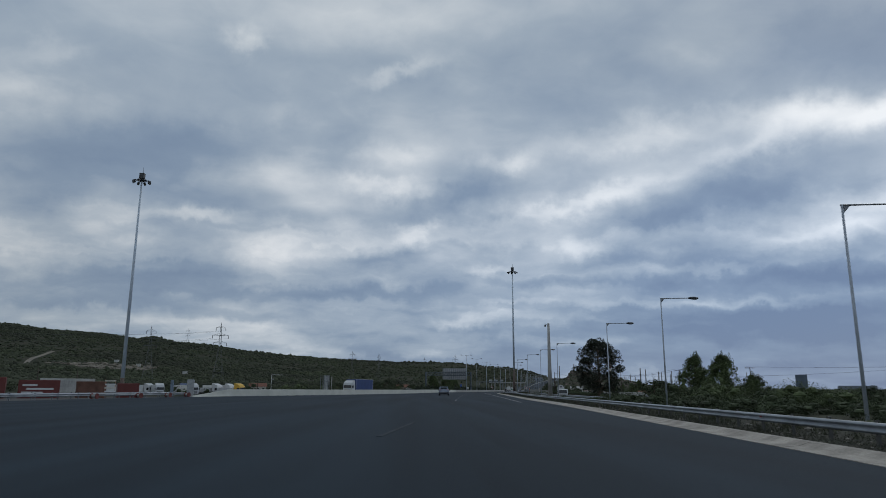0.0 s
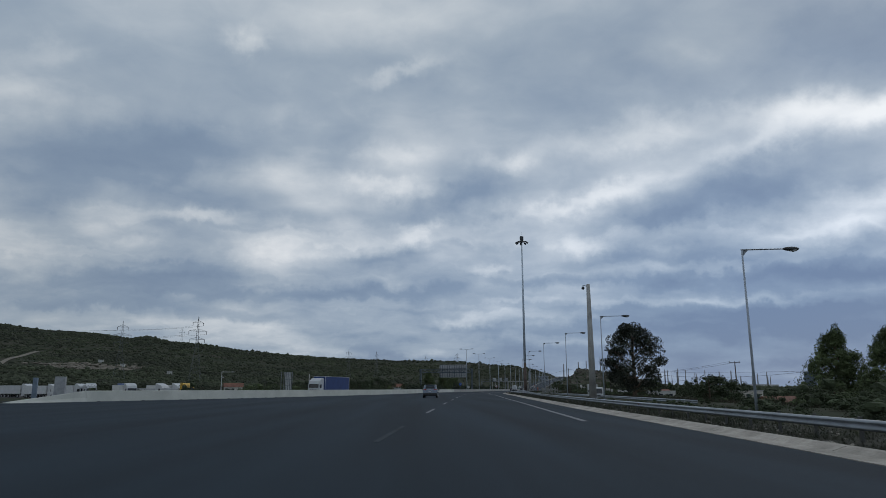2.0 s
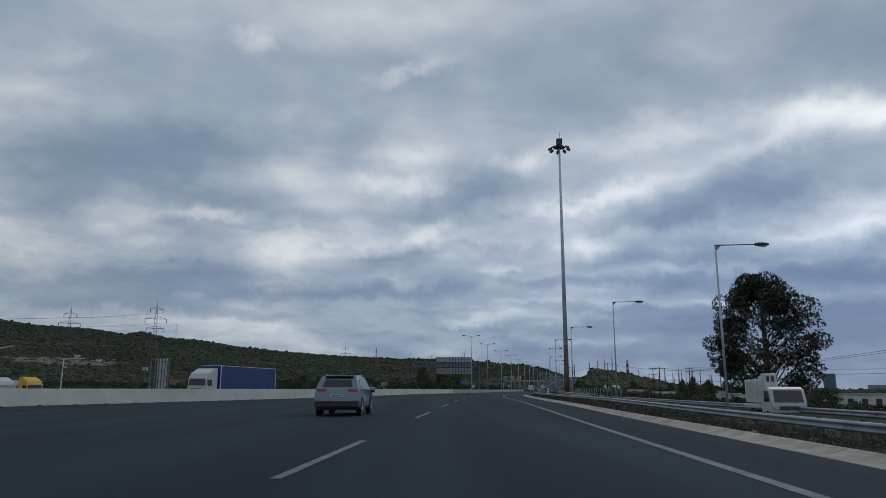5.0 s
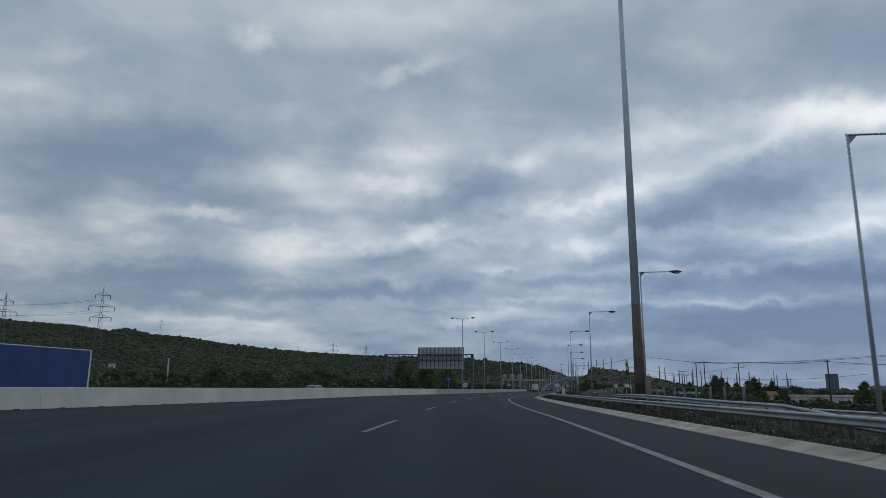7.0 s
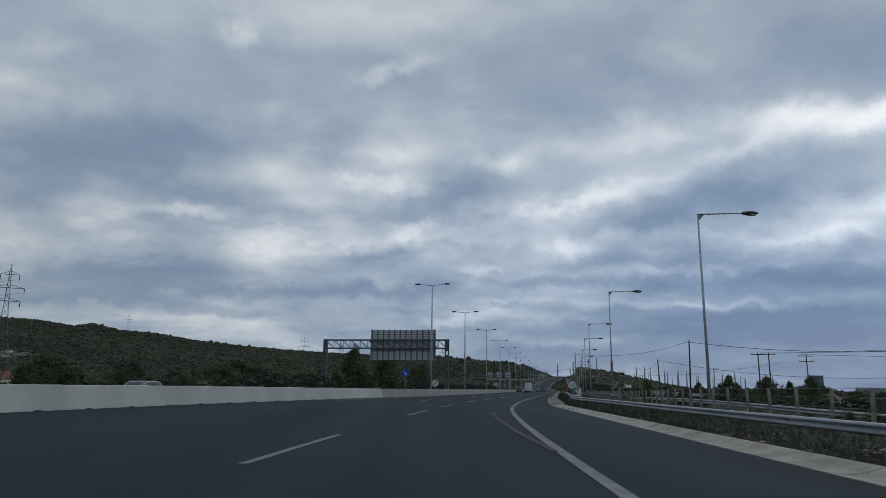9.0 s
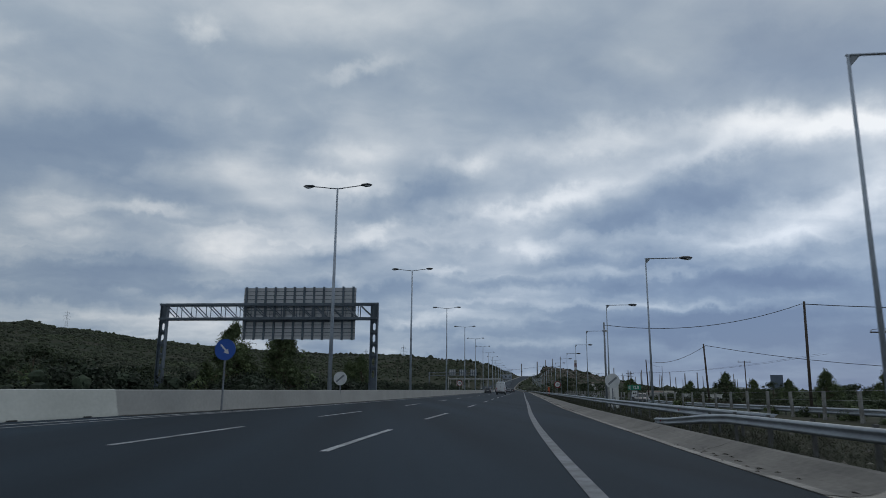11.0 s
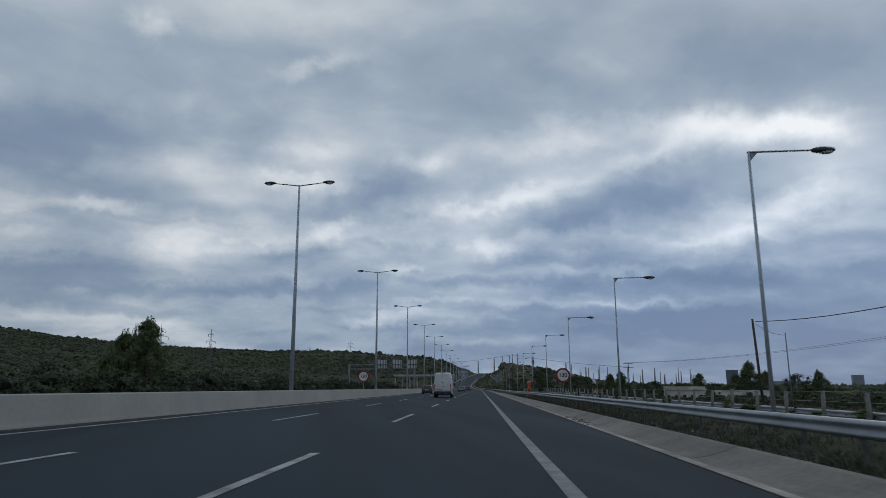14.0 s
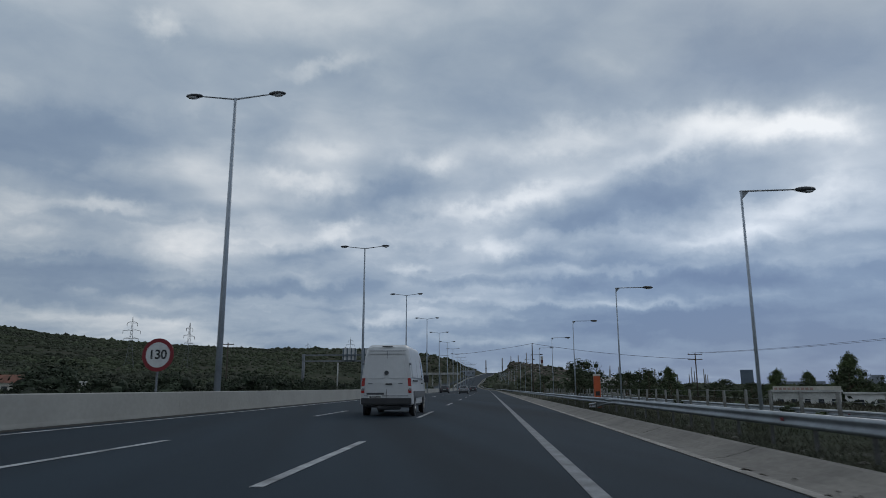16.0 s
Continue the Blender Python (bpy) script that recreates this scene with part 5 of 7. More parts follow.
def bush_mesh(seed, n=1500, size=0.032):
    rnd2 = random.Random(seed)
    bm = bmesh.new()
    for k in range(8):
        a = rnd2.uniform(0, 6.3)
        r = rnd2.uniform(0.1, 0.75)
        c = (r * math.cos(a), r * math.sin(a), rnd2.uniform(0.25, 1.0 - 0.4 * r))
        core(bm, rnd2, c, (0.27, 0.27, 0.22))
        leaf_cloud(bm, rnd2, c, (0.52, 0.52, 0.44), n // 8, size)
    return bm


bushes = []
for k in range(4):
    bushes.append(mesh_of("bush", bush_mesh(60 + k), (M_BUSH, M_PINE)[k % 2]))


def bush(x, y, z, s, k, lab="low dark green roadside shrub"):
    ob = new("bush", bushes[k % 4])
    z = ground_z(x, y) - 0.15
    ob.matrix_basis = pose(x, y, z, 0, 0, rnd.uniform(0, 360)) @ Matrix.Diagonal((s, s, s * rnd.uniform(0.75, 1.15), 1))
    return tagged(ob, lab, "shrub", "shrubs")


for k in range(64):
    y = rnd.uniform(15, 88)
    bush(EDGE(y) + rnd.uniform(17.5, 34), y, -0.5, rnd.uniform(0.9, 2.2), k)
for k in range(36):
    y = rnd.uniform(95, 180)
    bush(EDGE(y) + rnd.uniform(17.5, 40), y, -0.5, rnd.uniform(0.4, 0.95), k)
for x, y, s, k in ((58.4, 163, 1.75, 4), (61.5, 165, 1.6, 3), (55.6, 161, 1.45, 3)):
    put(KINDS[k], x, y, -0.6, s, rnd.uniform(0, 360), "broad dark rounded tree beyond the side road")


def leaf_field(name, label, places, material, seed, quads=520, size=0.11):
    """Many shrubs of one kind joined into one mesh."""
    protos = []
    for k in range(3):
        q = bush_mesh(seed + k, quads, size)
        q.verts.index_update()
        protos.append((np.array([v.co for v in q.verts]), np.array([[v.index for v in f.verts] for f in q.faces])))
        q.free()
    vs, fs, n = [], [], 0
    for i, (x, y, s, h) in enumerate(places):
        v, f = protos[i % 3]
        a = rnd.uniform(0, math.tau)
        c, d = math.cos(a), math.sin(a)
        w = np.stack([(v[:, 0] * c - v[:, 1] * d) * s + x, (v[:, 0] * d + v[:, 1] * c) * s + y, v[:, 2] * s * h + ground_z(x, y) - 0.15], 1)
        vs.append(w)
        fs.append(f + n)
        n += len(v)
    me = bpy.data.meshes.new(name)
    me.from_pydata(np.concatenate(vs).tolist(), [], np.concatenate(fs).tolist())
    me.materials.append(material)
    return tagged(new(name, me), label, "scrub", kind="stuff")


places = []
for k in range(190):
    y = rnd.uniform(175, 450)
    places.append((EDGE(y) + rnd.uniform(17.5, 34) + 26 * rnd.random() ** 2, y, rnd.uniform(0.6, 1.6) * (0.3 if 365 < y < 445 else 1), rnd.uniform(0.7, 1.1)))
leaf_field("roadside_scrub", "tangled dull green scrub beyond the side road", places, M_BUSH, 160, 760, 0.045)
for k in range(60):
    y = rnd.uniform(185, 400)
    bush(EDGE(y) + rnd.uniform(11.4, 13.2), y, -0.5, rnd.uniform(0.35, 0.75), k, "low weedy shrub along the fence")
places = []
for k in range(120):
    y = rnd.uniform(10, 112)
    places.append((EDGE(y) + rnd.uniform(5.5, 17.5), y, rnd.uniform(0.6, 1.35) * (1 if y < 78 else 0.45), rnd.uniform(0.6, 0.95)))
leaf_field("verge_scrub", "low dark scrub behind the guard rail", places, M_BUSH, 190, 1150, 0.036)
places = []
for k in range(250):
    y = rnd.uniform(262, 520)
    if k % 5 < 3:
        places.append((WALL(y) - rnd.uniform(14.5, 18.5), y, rnd.uniform(1.6, 2.7), rnd.uniform(0.8, 1.1)))
    else:
        places.append((WALL(y) - rnd.uniform(1.7, 3.4), y, rnd.uniform(0.8, 1.3), rnd.uniform(0.85, 1.3)))
leaf_field("median_hedge", "low dark oleander hedge behind the median wall", places, M_HEDGE, 170, 560, 0.055)
for k in range(60):
    y = rnd.uniform(170, 330)
    bush(WALL(y) - rnd.uniform(22, 60), y, -0.2, rnd.uniform(1.2, 2.8), k, "wild green shrub beyond the opposite carriageway")

# the shrubby cover of the hills
rnd = random.Random(9)
V, F = [], []
ICO = bmesh.new()
bmesh.ops.create_icosphere(ICO, subdivisions=1, radius=1.0)
IV = [v.co.copy() for v in ICO.verts]
IF = [[v.index for v in f.verts] for f in ICO.faces]
ICO.free()
nrg = np.random.default_rng(4)


def sprays(x, y, z, s, n, tall, leaf=1.0):
    """n leafy sprays gathered into one low shrub of size s."""
    c = nrg.normal(0, 1, (n, 3))
    c /= np.linalg.norm(c, axis=1)[:, None]
    c *= nrg.uniform(0.35, 0.95, (n, 1))
    c = c * (s * 1.1, s * 1.1, s * tall) + (x, y, z + 0.32 * s)
    u = nrg.normal(0, 1, (n, 3)) * (1, 1, 0.55)
    u /= np.linalg.norm(u, axis=1)[:, None]
    w = np.cross(u, nrg.normal(0, 1, (n, 3)) * 0.7 + (0, 0, 1.2))
    w /= np.linalg.norm(w, axis=1)[:, None] + 1e-6
    k = s * leaf * nrg.uniform(0.42, 0.8, (n, 1))
    u, w = u * k, w * k * 0.75
    return np.stack([c - u, c - w * 0.9, c + u, c + w], 1).reshape(-1, 3)


def spray_mesh(name, blocks, material, label):
    vs = np.concatenate(blocks)
    me = bpy.data.meshes.new(name)
    me.from_pydata(vs.tolist(), [], np.arange(len(vs)).reshape(-1, 4).tolist())
    me.materials.append(material)
    return tagged(new(name, me), label, "shrubs", kind="stuff")


def crowns(name, spots, material, label):
    """Rounded, uneven shrub crowns at spots of (x, y, z, size, height), joined into one mesh."""
    p = np.array(spots)
    n, k = len(p), len(IV)
    v = np.array([tuple(q) for q in IV])[None] * nrg.uniform(0.68, 1.25, (n, k, 1))
    a = nrg.uniform(0, math.tau, n)
    c, d = np.cos(a)[:, None], np.sin(a)[:, None]
    w = np.stack([(v[..., 0] * c - v[..., 1] * d) * p[:, 3:4] + p[:, 0:1], (v[..., 0] * d + v[..., 1] * c) * p[:, 3:4] + p[:, 1:2], v[..., 2] * (p[:, 3] * p[:, 4])[:, None] + p[:, 2:3]], -1).reshape(-1, 3)
    f = (np.array(IF)[None] + (np.arange(n) * k)[:, None, None]).reshape(-1, 3)
    me = bpy.data.meshes.new(name)
    me.from_pydata(w.tolist(), [], f.tolist())
    me.materials.append(material)
    return tagged(new(name, me), label, "shrubs", kind="stuff")


TRACK = [(-338, 600), (-359, 641), (-404, 742), (-451, 862)]


def on_track(x, y):
    """Whether the hillside is bare here: the track and the rock cut below it."""
    if 570 < y < 880 and abs(x - float(np.interp(y, [p[1] for p in TRACK], [p[0] for p in TRACK]))) < 6:
        return True
    return -345 < x < -262 and 640 < y < 705 and noise.noise(Vector((x, y, 1)) * 0.05) > -0.15


blocks, spots = [], []
while len(spots) < 46000:
    a = rnd.uniform(-62, 14)
    r = math.sqrt(rnd.uniform(150**2, 1650**2)) if rnd.random() < 0.7 else rnd.uniform(150, 900)
    x, y = 5.9 + r * math.sin(radians(a)), 67 + r * math.cos(radians(a))
    if x > WALL(max(90, y)) - (26 if y < 600 else 15) or r < 230:
        continue
    if on_track(x, y):
        continue
    dens = noise.noise(Vector((x, y, 3)) * 0.008) + 0.5 * noise.noise(Vector((x, y, 9)) * 0.03)
    if dens < -0.3 and rnd.random() < 0.75:
        continue
    z = ground_z(x, y)
    if z < 0.5 and rnd.random() < 0.5:
        continue
    off = math.hypot(WALL(min(max(y, 100), 345)) - x, max(0, y - 345))
    if off < 190:
        s = rnd.uniform(0.6, 1.5)
        blocks.append(sprays(x, y, z, s, 44, 0.8, 0.42))
    else:
        s = rnd.uniform(0.6, 1.25) * (1 + off / 1700) * (1.7 if rnd.random() < 0.10 else 1)
        spots.append((x, y, z + 0.3 * s, s, rnd.uniform(0.55, 1.0)))
spray_mesh("slope_scrub", blocks, M_HILLBUSH, "dense dark green maquis at the foot of the hill")
crowns("hillside_shrubs", spots, M_HILLBUSH, "dense dark green maquis shrubs covering the hillside")
# cover beyond the side road and round the refinery knoll
blocks, spots = [], []
while len(blocks) + len(spots) < 17000:
    y = rnd.uniform(60, 1500)
    x = MID(min(y, 1500)) + (42 if y < 550 else 8) + abs(rnd.gauss(0, 1)) * (60 + y * 0.22)
    z = ground_z(x, y)
    s = rnd.uniform(0.5, 1.4) * (1 + y / 2200)
    if y > 900 and z > 4 and rnd.random() < 0.78:
        continue
    if y < 520 and x < 190:
        blocks.append(sprays(x, y, z, s, 26, 0.8, 0.5))
    else:
        spots.append((x, y, z + 0.3 * s, s * 1.15, rnd.uniform(0.6, 1.1)))
for k in range(2600):
    a, d = radians(rnd.uniform(13, 48)), rnd.uniform(330, 1150)
    x, y = 46 + d * math.sin(a), 345 + d * math.cos(a)
    if ground_z(x, y) > 2:
        continue
    s = rnd.uniform(1.4, 3.4) * (0.7 + d / 1500)
    spots.append((x, y, ground_z(x, y) + 0.5 * s, s, rnd.uniform(0.7, 1.15)))
spray_mesh("plain_shrubs", blocks, M_HILLBUSH, "scattered dark shrubs on the plain beyond the road")
crowns("far_shrubs", spots, M_HILLBUSH, "dark shrubs and low trees dotting the far plain")

# weeds and dry grass along the verge
for name, material, lab, count, spread, tall, y_lo in (("verge_weeds", M_WEED, "dull green weeds growing under the guard rail", 18000, 2.4, 0.18, 5), ("dry_grass", M_DRY, "sparse dry grass along the gravel verge", 16000, 2.6, 0.15, -25)):
    V, F = [], []
    for k in range(count):
        y = rnd.uniform(y_lo, 410)
        x = EDGE(y) + (1.5 if name == "verge_weeds" else 1.15) + abs(rnd.gauss(0, 1)) * spread
        h = tall * rnd.uniform(0.35, 1.15)
        a = rnd.uniform(0, math.pi)
        for j in range(5):
            ax, ay = rnd.gauss(0, 0.12), rnd.gauss(0, 0.09)
            wx, wy = math.cos(a + j) * 0.007, math.sin(a + j) * 0.007
            b = len(V)
            V += [(x + ax - wx, y + ay - wy, -0.16), (x + ax + wx, y + ay + wy, -0.16), (x + ax + rnd.gauss(0, 0.16), y + ay + rnd.gauss(0, 0.16), h - 0.14)]
            F.append((b, b + 1, b + 2))
    me = bpy.data.meshes.new(name)
    me.from_pydata(V, [], F)
    me.materials.append(material)
    tagged(new(name, me), lab, "grass", kind="stuff")

# stones and scraps on the verge and in the gutter
V, F = [], []
for k in range(3600):
    y = rnd.uniform(-10, 400)
    x = EDGE(y) + 1.15 + abs(rnd.gauss(0, 1)) * 2.2
    s = rnd.uniform(0.02, 0.06) * (2.2 if rnd.random() < 0.05 else 1)
    b = len(V)
    for v in IV:
        q = 1 + 0.5 * noise.noise(v * 1.4 + Vector((k, 0, 0)))
        V.append((x + v.x * s * q * 1.3, y + v.y * s * q, road_z(x, y) - 0.07 + v.z * s * q * 0.7))
    F += [[b + i for i in f] for f in IF]
me = bpy.data.meshes.new("verge_stones")
me.from_pydata(V, [], F)
me.materials.append(mat("pale_stones", (0.20, 0.185, 0.16), 0.95, vary=0.3, scale=1.5, fine=12, bump=0.1, island=0.55))
tagged(new("verge_stones", me), "small pale stones scattered on the verge", "stones", kind="stuff")

# rougher grass between the rail and the fence
V, F = [], []
for k in range(27000):
    y = rnd.uniform(10, 420)
    u = rnd.uniform(3.6, 13.0)
    x = EDGE(y) + u
    z = road_z(x, y) - 0.12 - 0.5 * step(6, 12.5, u)
    h = rnd.uniform(0.12, 0.42) * (0.6 + 0.8 * abs(noise.noise(Vector((x, y, 0)) * 0.4)))
    for j in range(4):
        ax, ay = rnd.gauss(0, 0.12), rnd.gauss(0, 0.12)
        a = rnd.uniform(0, math.pi)
        wx, wy = math.cos(a) * 0.016, math.sin(a) * 0.016
        b = len(V)
        V += [(x + ax - wx, y + ay - wy, z), (x + ax + wx, y + ay + wy, z), (x + ax + rnd.gauss(0, 0.12), y + ay + rnd.gauss(0, 0.12), z + h)]
        F.append((b, b + 1, b + 2))
me = bpy.data.meshes.new("rough_grass")
me.from_pydata(V, [], F)
me.materials.append(mat("rough_olive_grass", (0.058, 0.062, 0.038), 0.95, vary=0.35, scale=0.5, fine=5, bump=0.0, island=0.45, spec=0.1))
tagged(new("rough_grass", me), "rough olive-brown grass between the rail and the fence", "grass", kind="stuff")

# taller dry meadow past the side road
V, F = [], []
for k in range(17000):
    y = rnd.uniform(40, 430)
    u = 16.8 + 34 * rnd.random() ** 1.4
    x = EDGE(y) + u
    z = ground_z(x, y) - 0.05
    h = rnd.uniform(0.15, 0.55) * (0.4 + 1.2 * abs(noise.noise(Vector((x, y, 2)) * 0.15)))
    for j in range(5):
        ax, ay = rnd.gauss(0, 0.3), rnd.gauss(0, 0.3)
        a = rnd.uniform(0, math.pi)
        wx, wy = math.cos(a) * 0.035, math.sin(a) * 0.035
        b = len(V)
        V += [(x + ax - wx, y + ay - wy, z), (x + ax + wx, y + ay + wy, z), (x + ax + rnd.gauss(0, 0.14), y + ay + rnd.gauss(0, 0.14), z + h)]
        F.append((b, b + 1, b + 2))
me = bpy.data.meshes.new("meadow_grass")
me.from_pydata(V, [], F)
me.materials.append(M_DRY)
tagged(new("meadow_grass", me), "patchy dry meadow grass past the side road", "grass", kind="stuff")

# thick tufts between the kerb and the rail
V, F = [], []
for k in range(15000):
    y = rnd.uniform(10, 420)
    u = rnd.uniform(1.3, 3.7) if k % 4 else 1.12 + 0.25 * abs(noise.noise(Vector((0, y, 0)) * 0.3)) + abs(rnd.gauss(0, 0.06))
    x = EDGE(y) + u
    z = road_z(x, y) - 0.1
    h = rnd.uniform(0.08, 0.30) * (0.5 + 1.1 * abs(noise.noise(Vector((x, y, 5)) * 0.6)))
    for j in range(5):
        ax, ay = rnd.gauss(0, 0.08), rnd.gauss(0, 0.1)
        a = rnd.uniform(0, math.pi)
        wx, wy = math.cos(a) * 0.014, math.sin(a) * 0.014
        b = len(V)
        V += [(x + ax - wx, y + ay - wy, z), (x + ax + wx, y + ay + wy, z), (x + ax + rnd.gauss(0, 0.08), y + ay + rnd.gauss(0, 0.08), z + h)]
        F.append((b, b + 1, b + 2))
me = bpy.data.meshes.new("kerb_grass")
me.from_pydata(V, [], F)
me.materials.append(M_WEED)
tagged(new("kerb_grass", me), "thick dull tufts of grass between kerb and rail", "grass", kind="stuff")

# twigs and dark litter caught in the gutter
V, F = [], []
for k in range(170):
    y = rnd.choice((268, 283, 297, 320, 338, 352, 240, 225)) + rnd.gauss(0, 2.2)
    x = EDGE(y) + abs(rnd.gauss(0.18, 0.14)) + 0.03
    a, l, w = rnd.uniform(0, 6.3), rnd.uniform(0.02, 0.1), rnd.uniform(0.008, 0.03)
    c, d = math.sin(a), math.cos(a)
    z = road_z(x, y) + 0.03
    b = len(V)
    V += [(x - c * l + d * w, y - d * l - c * w, z), (x - c * l - d * w, y - d * l + c * w, z), (x + c * l, y + d * l, z), (x, y, z + 0.02)]
    F += [(b, b + 1, b + 2), (b, b + 2, b + 3), (b + 1, b + 3, b + 2), (b, b + 3, b + 1)]
me = bpy.data.meshes.new("gutter_litter")
me.from_pydata(V, [], F)
me.materials.append(mat("dark_litter", (0.04, 0.033, 0.026), 0.95, vary=0.3, bump=0.0, island=0.5))
tagged(new("gutter_litter", me), "dark twigs and scraps lying in the gutter", "litter", kind="stuff")

# bare rock breaking through on the refinery knoll
V, F = [], []
for k in range(1500):
    x, y = rnd.gauss(305, 75), rnd.gauss(1230, 110)
    z = ground_z(x, y)
    if z < 4 or abs(x - MID(y)) < 26:
        continue
    s = rnd.uniform(0.5, 1.9)
    b = len(V)
    for v in IV:
        q = s * (1 + 0.6 * noise.noise(v * 1.5 + Vector((k * 3.1, 0, 0))))
        V.append((x + v.x * q * 1.4, y + v.y * q * 1.2, z + v.z * q * 0.6))
    F += [[b + i for i in f] for f in IF]
me = bpy.data.meshes.new("rock_outcrops")
me.from_pydata(V, [], F)
me.materials.append(M_ROCK)
tagged(new("rock_outcrops", me), "grey-brown bare rock on the slope of the knoll", "rock", kind="stuff")

# ---------------------------------------------------------------- vehicles


def plate(bm, pts, nrm, t=0.012):
    """A thin plate on a surface: its outline and the way out."""
    n = Vector(nrm).normalized()
    a = [bm.verts.new(Vector(p) - n * 0.02) for p in pts]
    b = [bm.verts.new(Vector(p) + n * t) for p in pts]
    f = [bm.faces.new(a), bm.faces.new(b)]
    for i in range(len(a)):
        j = (i + 1) % len(a)
        f.append(bm.faces.new((a[i], a[j], b[j], b[i])))
    bmesh.ops.recalc_face_normals(bm, faces=f)
    return bm


def wheel(parent, x, y, r, w=0.22, dual=False):
    s = 1 if x > 0 else -1
    bm = bmesh.new()
    k = 0.06
    prof = [(-w / 2, r - k), (-w / 2 + k, r), (w / 2 - k, r), (w / 2, r - k), (w / 2, r * 0.55), (-w / 2, r * 0.55)]
    ring = []
    for i in range(24):
        a = math.tau * i / 24
        ring.append([bm.verts.new((x + u, y + q * math.cos(a), r + q * math.sin(a))) for u, q in prof])
    for i in range(24):
        a, b = ring[i], ring[(i + 1) % 24]
        for j in range(6):
            bm.faces.new((a[j], a[(j + 1) % 6], b[(j + 1) % 6], b[j]))
    bmesh.ops.recalc_face_normals(bm, faces=bm.faces)
    wh = part("wheel", bm, M_RUBBER, parent, smooth=False)
    bm = bmesh.new()
    m = Matrix.Translation((x + s * (w / 2 - 0.05), y, r)) @ pose(0, 0, 0, 0, 90, 0)
    bmesh.ops.create_cone(bm, cap_ends=True, segments=20, radius1=r * 0.60, radius2=r * 0.60, depth=0.05, matrix=m)
    for i in range(5):
        a = math.tau * i / 5
        rod(bm, (x + s * w / 2 * 0.9, y, r), (x + s * w / 2 * 0.9, y + r * 0.55 * math.cos(a), r + r * 0.55 * math.sin(a)), 0.035, 0.03, 5)
    part("rim", bm, M_RIM, wh)


def car(name, label, category, material, outline, half, belt, taper, wheels, radius, side_glass, rear_glass, lights, plate_box, m, extra=None, front_glass=None, trim_z=0.0, arch=True, roof_round=0.0):
    """A road vehicle from its side outline: body, glass, wheels, lamps and number plate."""
    t = thing(name, label, category, "vehicles on the road", m)

    def wide(z):
        return half * (1 - max(0, z - belt) * taper)

    bm = bmesh.new()
    prism(bm, outline, -1, 1, "x")
    ymin, ymax = min(p[0] for p in outline), max(p[0] for p in outline)
    for v in bm.verts:
        e = min(1, (ymax - v.co.y) / 0.5) * 0.5 + 0.5
        v.co.x *= wide(v.co.z) * (0.86 + 0.14 * min(1, e + 0.15))
    top_z = max(p[1] for p in outline)
    if roof_round:
        bmesh.ops.bevel(bm, geom=[e for e in bm.edges if abs(e.verts[0].co.x - e.verts[1].co.x) < 0.2 and min(v.co.z for v in e.verts) > top_z - 0.35], offset=roof_round, segments=5, affect="EDGES", profile=0.5)
    bmesh.ops.bevel(bm, geom=[e for e in bm.edges if abs(e.verts[0].co.x - e.verts[1].co.x) < 0.2 and len(e.link_faces) == 2 and e.calc_face_angle(0.0) > 0.6], offset=0.055, segments=3, affect="EDGES", profile=0.5)
    part("body", bm, material, t, smooth=False)
    rear = sorted([p for p in outline if p[0] < ymin * 0.55], key=lambda p: p[1])
    front = sorted([p for p in outline if p[0] > 0.15], key=lambda p: p[1])

    def back(z):
        return float(np.interp(z, [p[1] for p in rear], [p[0] for p in rear]))

    def fore(z):
        return float(np.interp(z, [p[1] for p in front], [p[0] for p in front]))

    for s in (-1, 1):
        for g in side_glass:
            bm = bmesh.new()
            plate(bm, [(s * wide(z), y, z) for y, z in g], (s, 0, 0.2), 0.006)
            part("side_window", bm, M_GLASS, t)
        if arch:
            for y in wheels:
                bm = bmesh.new()
                bmesh.ops.create_cone(bm, cap_ends=True, segments=28, radius1=radius * 1.2, radius2=radius * 1.2, depth=0.05, matrix=Matrix.Translation((s * (half - 0.015), y, radius * 1.02)) @ pose(0, 0, 0, 0, 90, 0))
                part("wheel_arch", bm, M_PLASTIC, t)
        for y in wheels:
            wheel(t, s * (half - 0.10), y, radius)
        for zs, xs, mt in lights:
            bm = bmesh.new()
            plate(bm, [(s * x, back(z), z) for x, z in ((xs[0], zs[0]), (xs[1], zs[0]), (xs[1], zs[1]), (xs[0], zs[1]))], (0, -1, 0.05), 0.012)
            part("tail_lamp", bm, mt, t)
            bm = bmesh.new()
            fx, fz = half * 0.72, 0.5 * (zs[0] + zs[1])
            box(bm, s * fx, fore(fz) - 0.05, fz, half * 0.4, 0.14, 0.14, bevel=0.02)
            part("headlamp", bm, M_LENS, t)
        bm = bmesh.new()
        my = 0.9 if name != "van" else 1.75
        box(bm, s * (half + 0.12), my, belt + (0.02 if name != "van" else 0.35), 0.2, 0.12, 0.14 if name != "van" else 0.32, bevel=0.03)
        part("wing_mirror", bm, M_PLASTIC, t)
    for g in rear_glass:
        bm = bmesh.new()
        plate(bm, [(x, back(z), z) for x, z in g], (0, -1, 0.3), 0.006)
        part("rear_window", bm, M_GLASS, t)
    if front_glass:
        bm = bmesh.new()
        plate(bm, [(x, fore(z), z) for x, z in front_glass], (0, 1, 0.6), 0.006)
        part("windscreen", bm, M_GLASS, t)
    # bumper, plate and sill
    z0 = min(p[1] for p in outline)
    bm = bmesh.new()
    box(bm, 0, ymin + 0.04, z0 + 0.16, half * 1.94, 0.2, 0.26, bevel=0.05)
    part("rear_bumper", bm, M_PLASTIC, t)
    bm = bmesh.new()
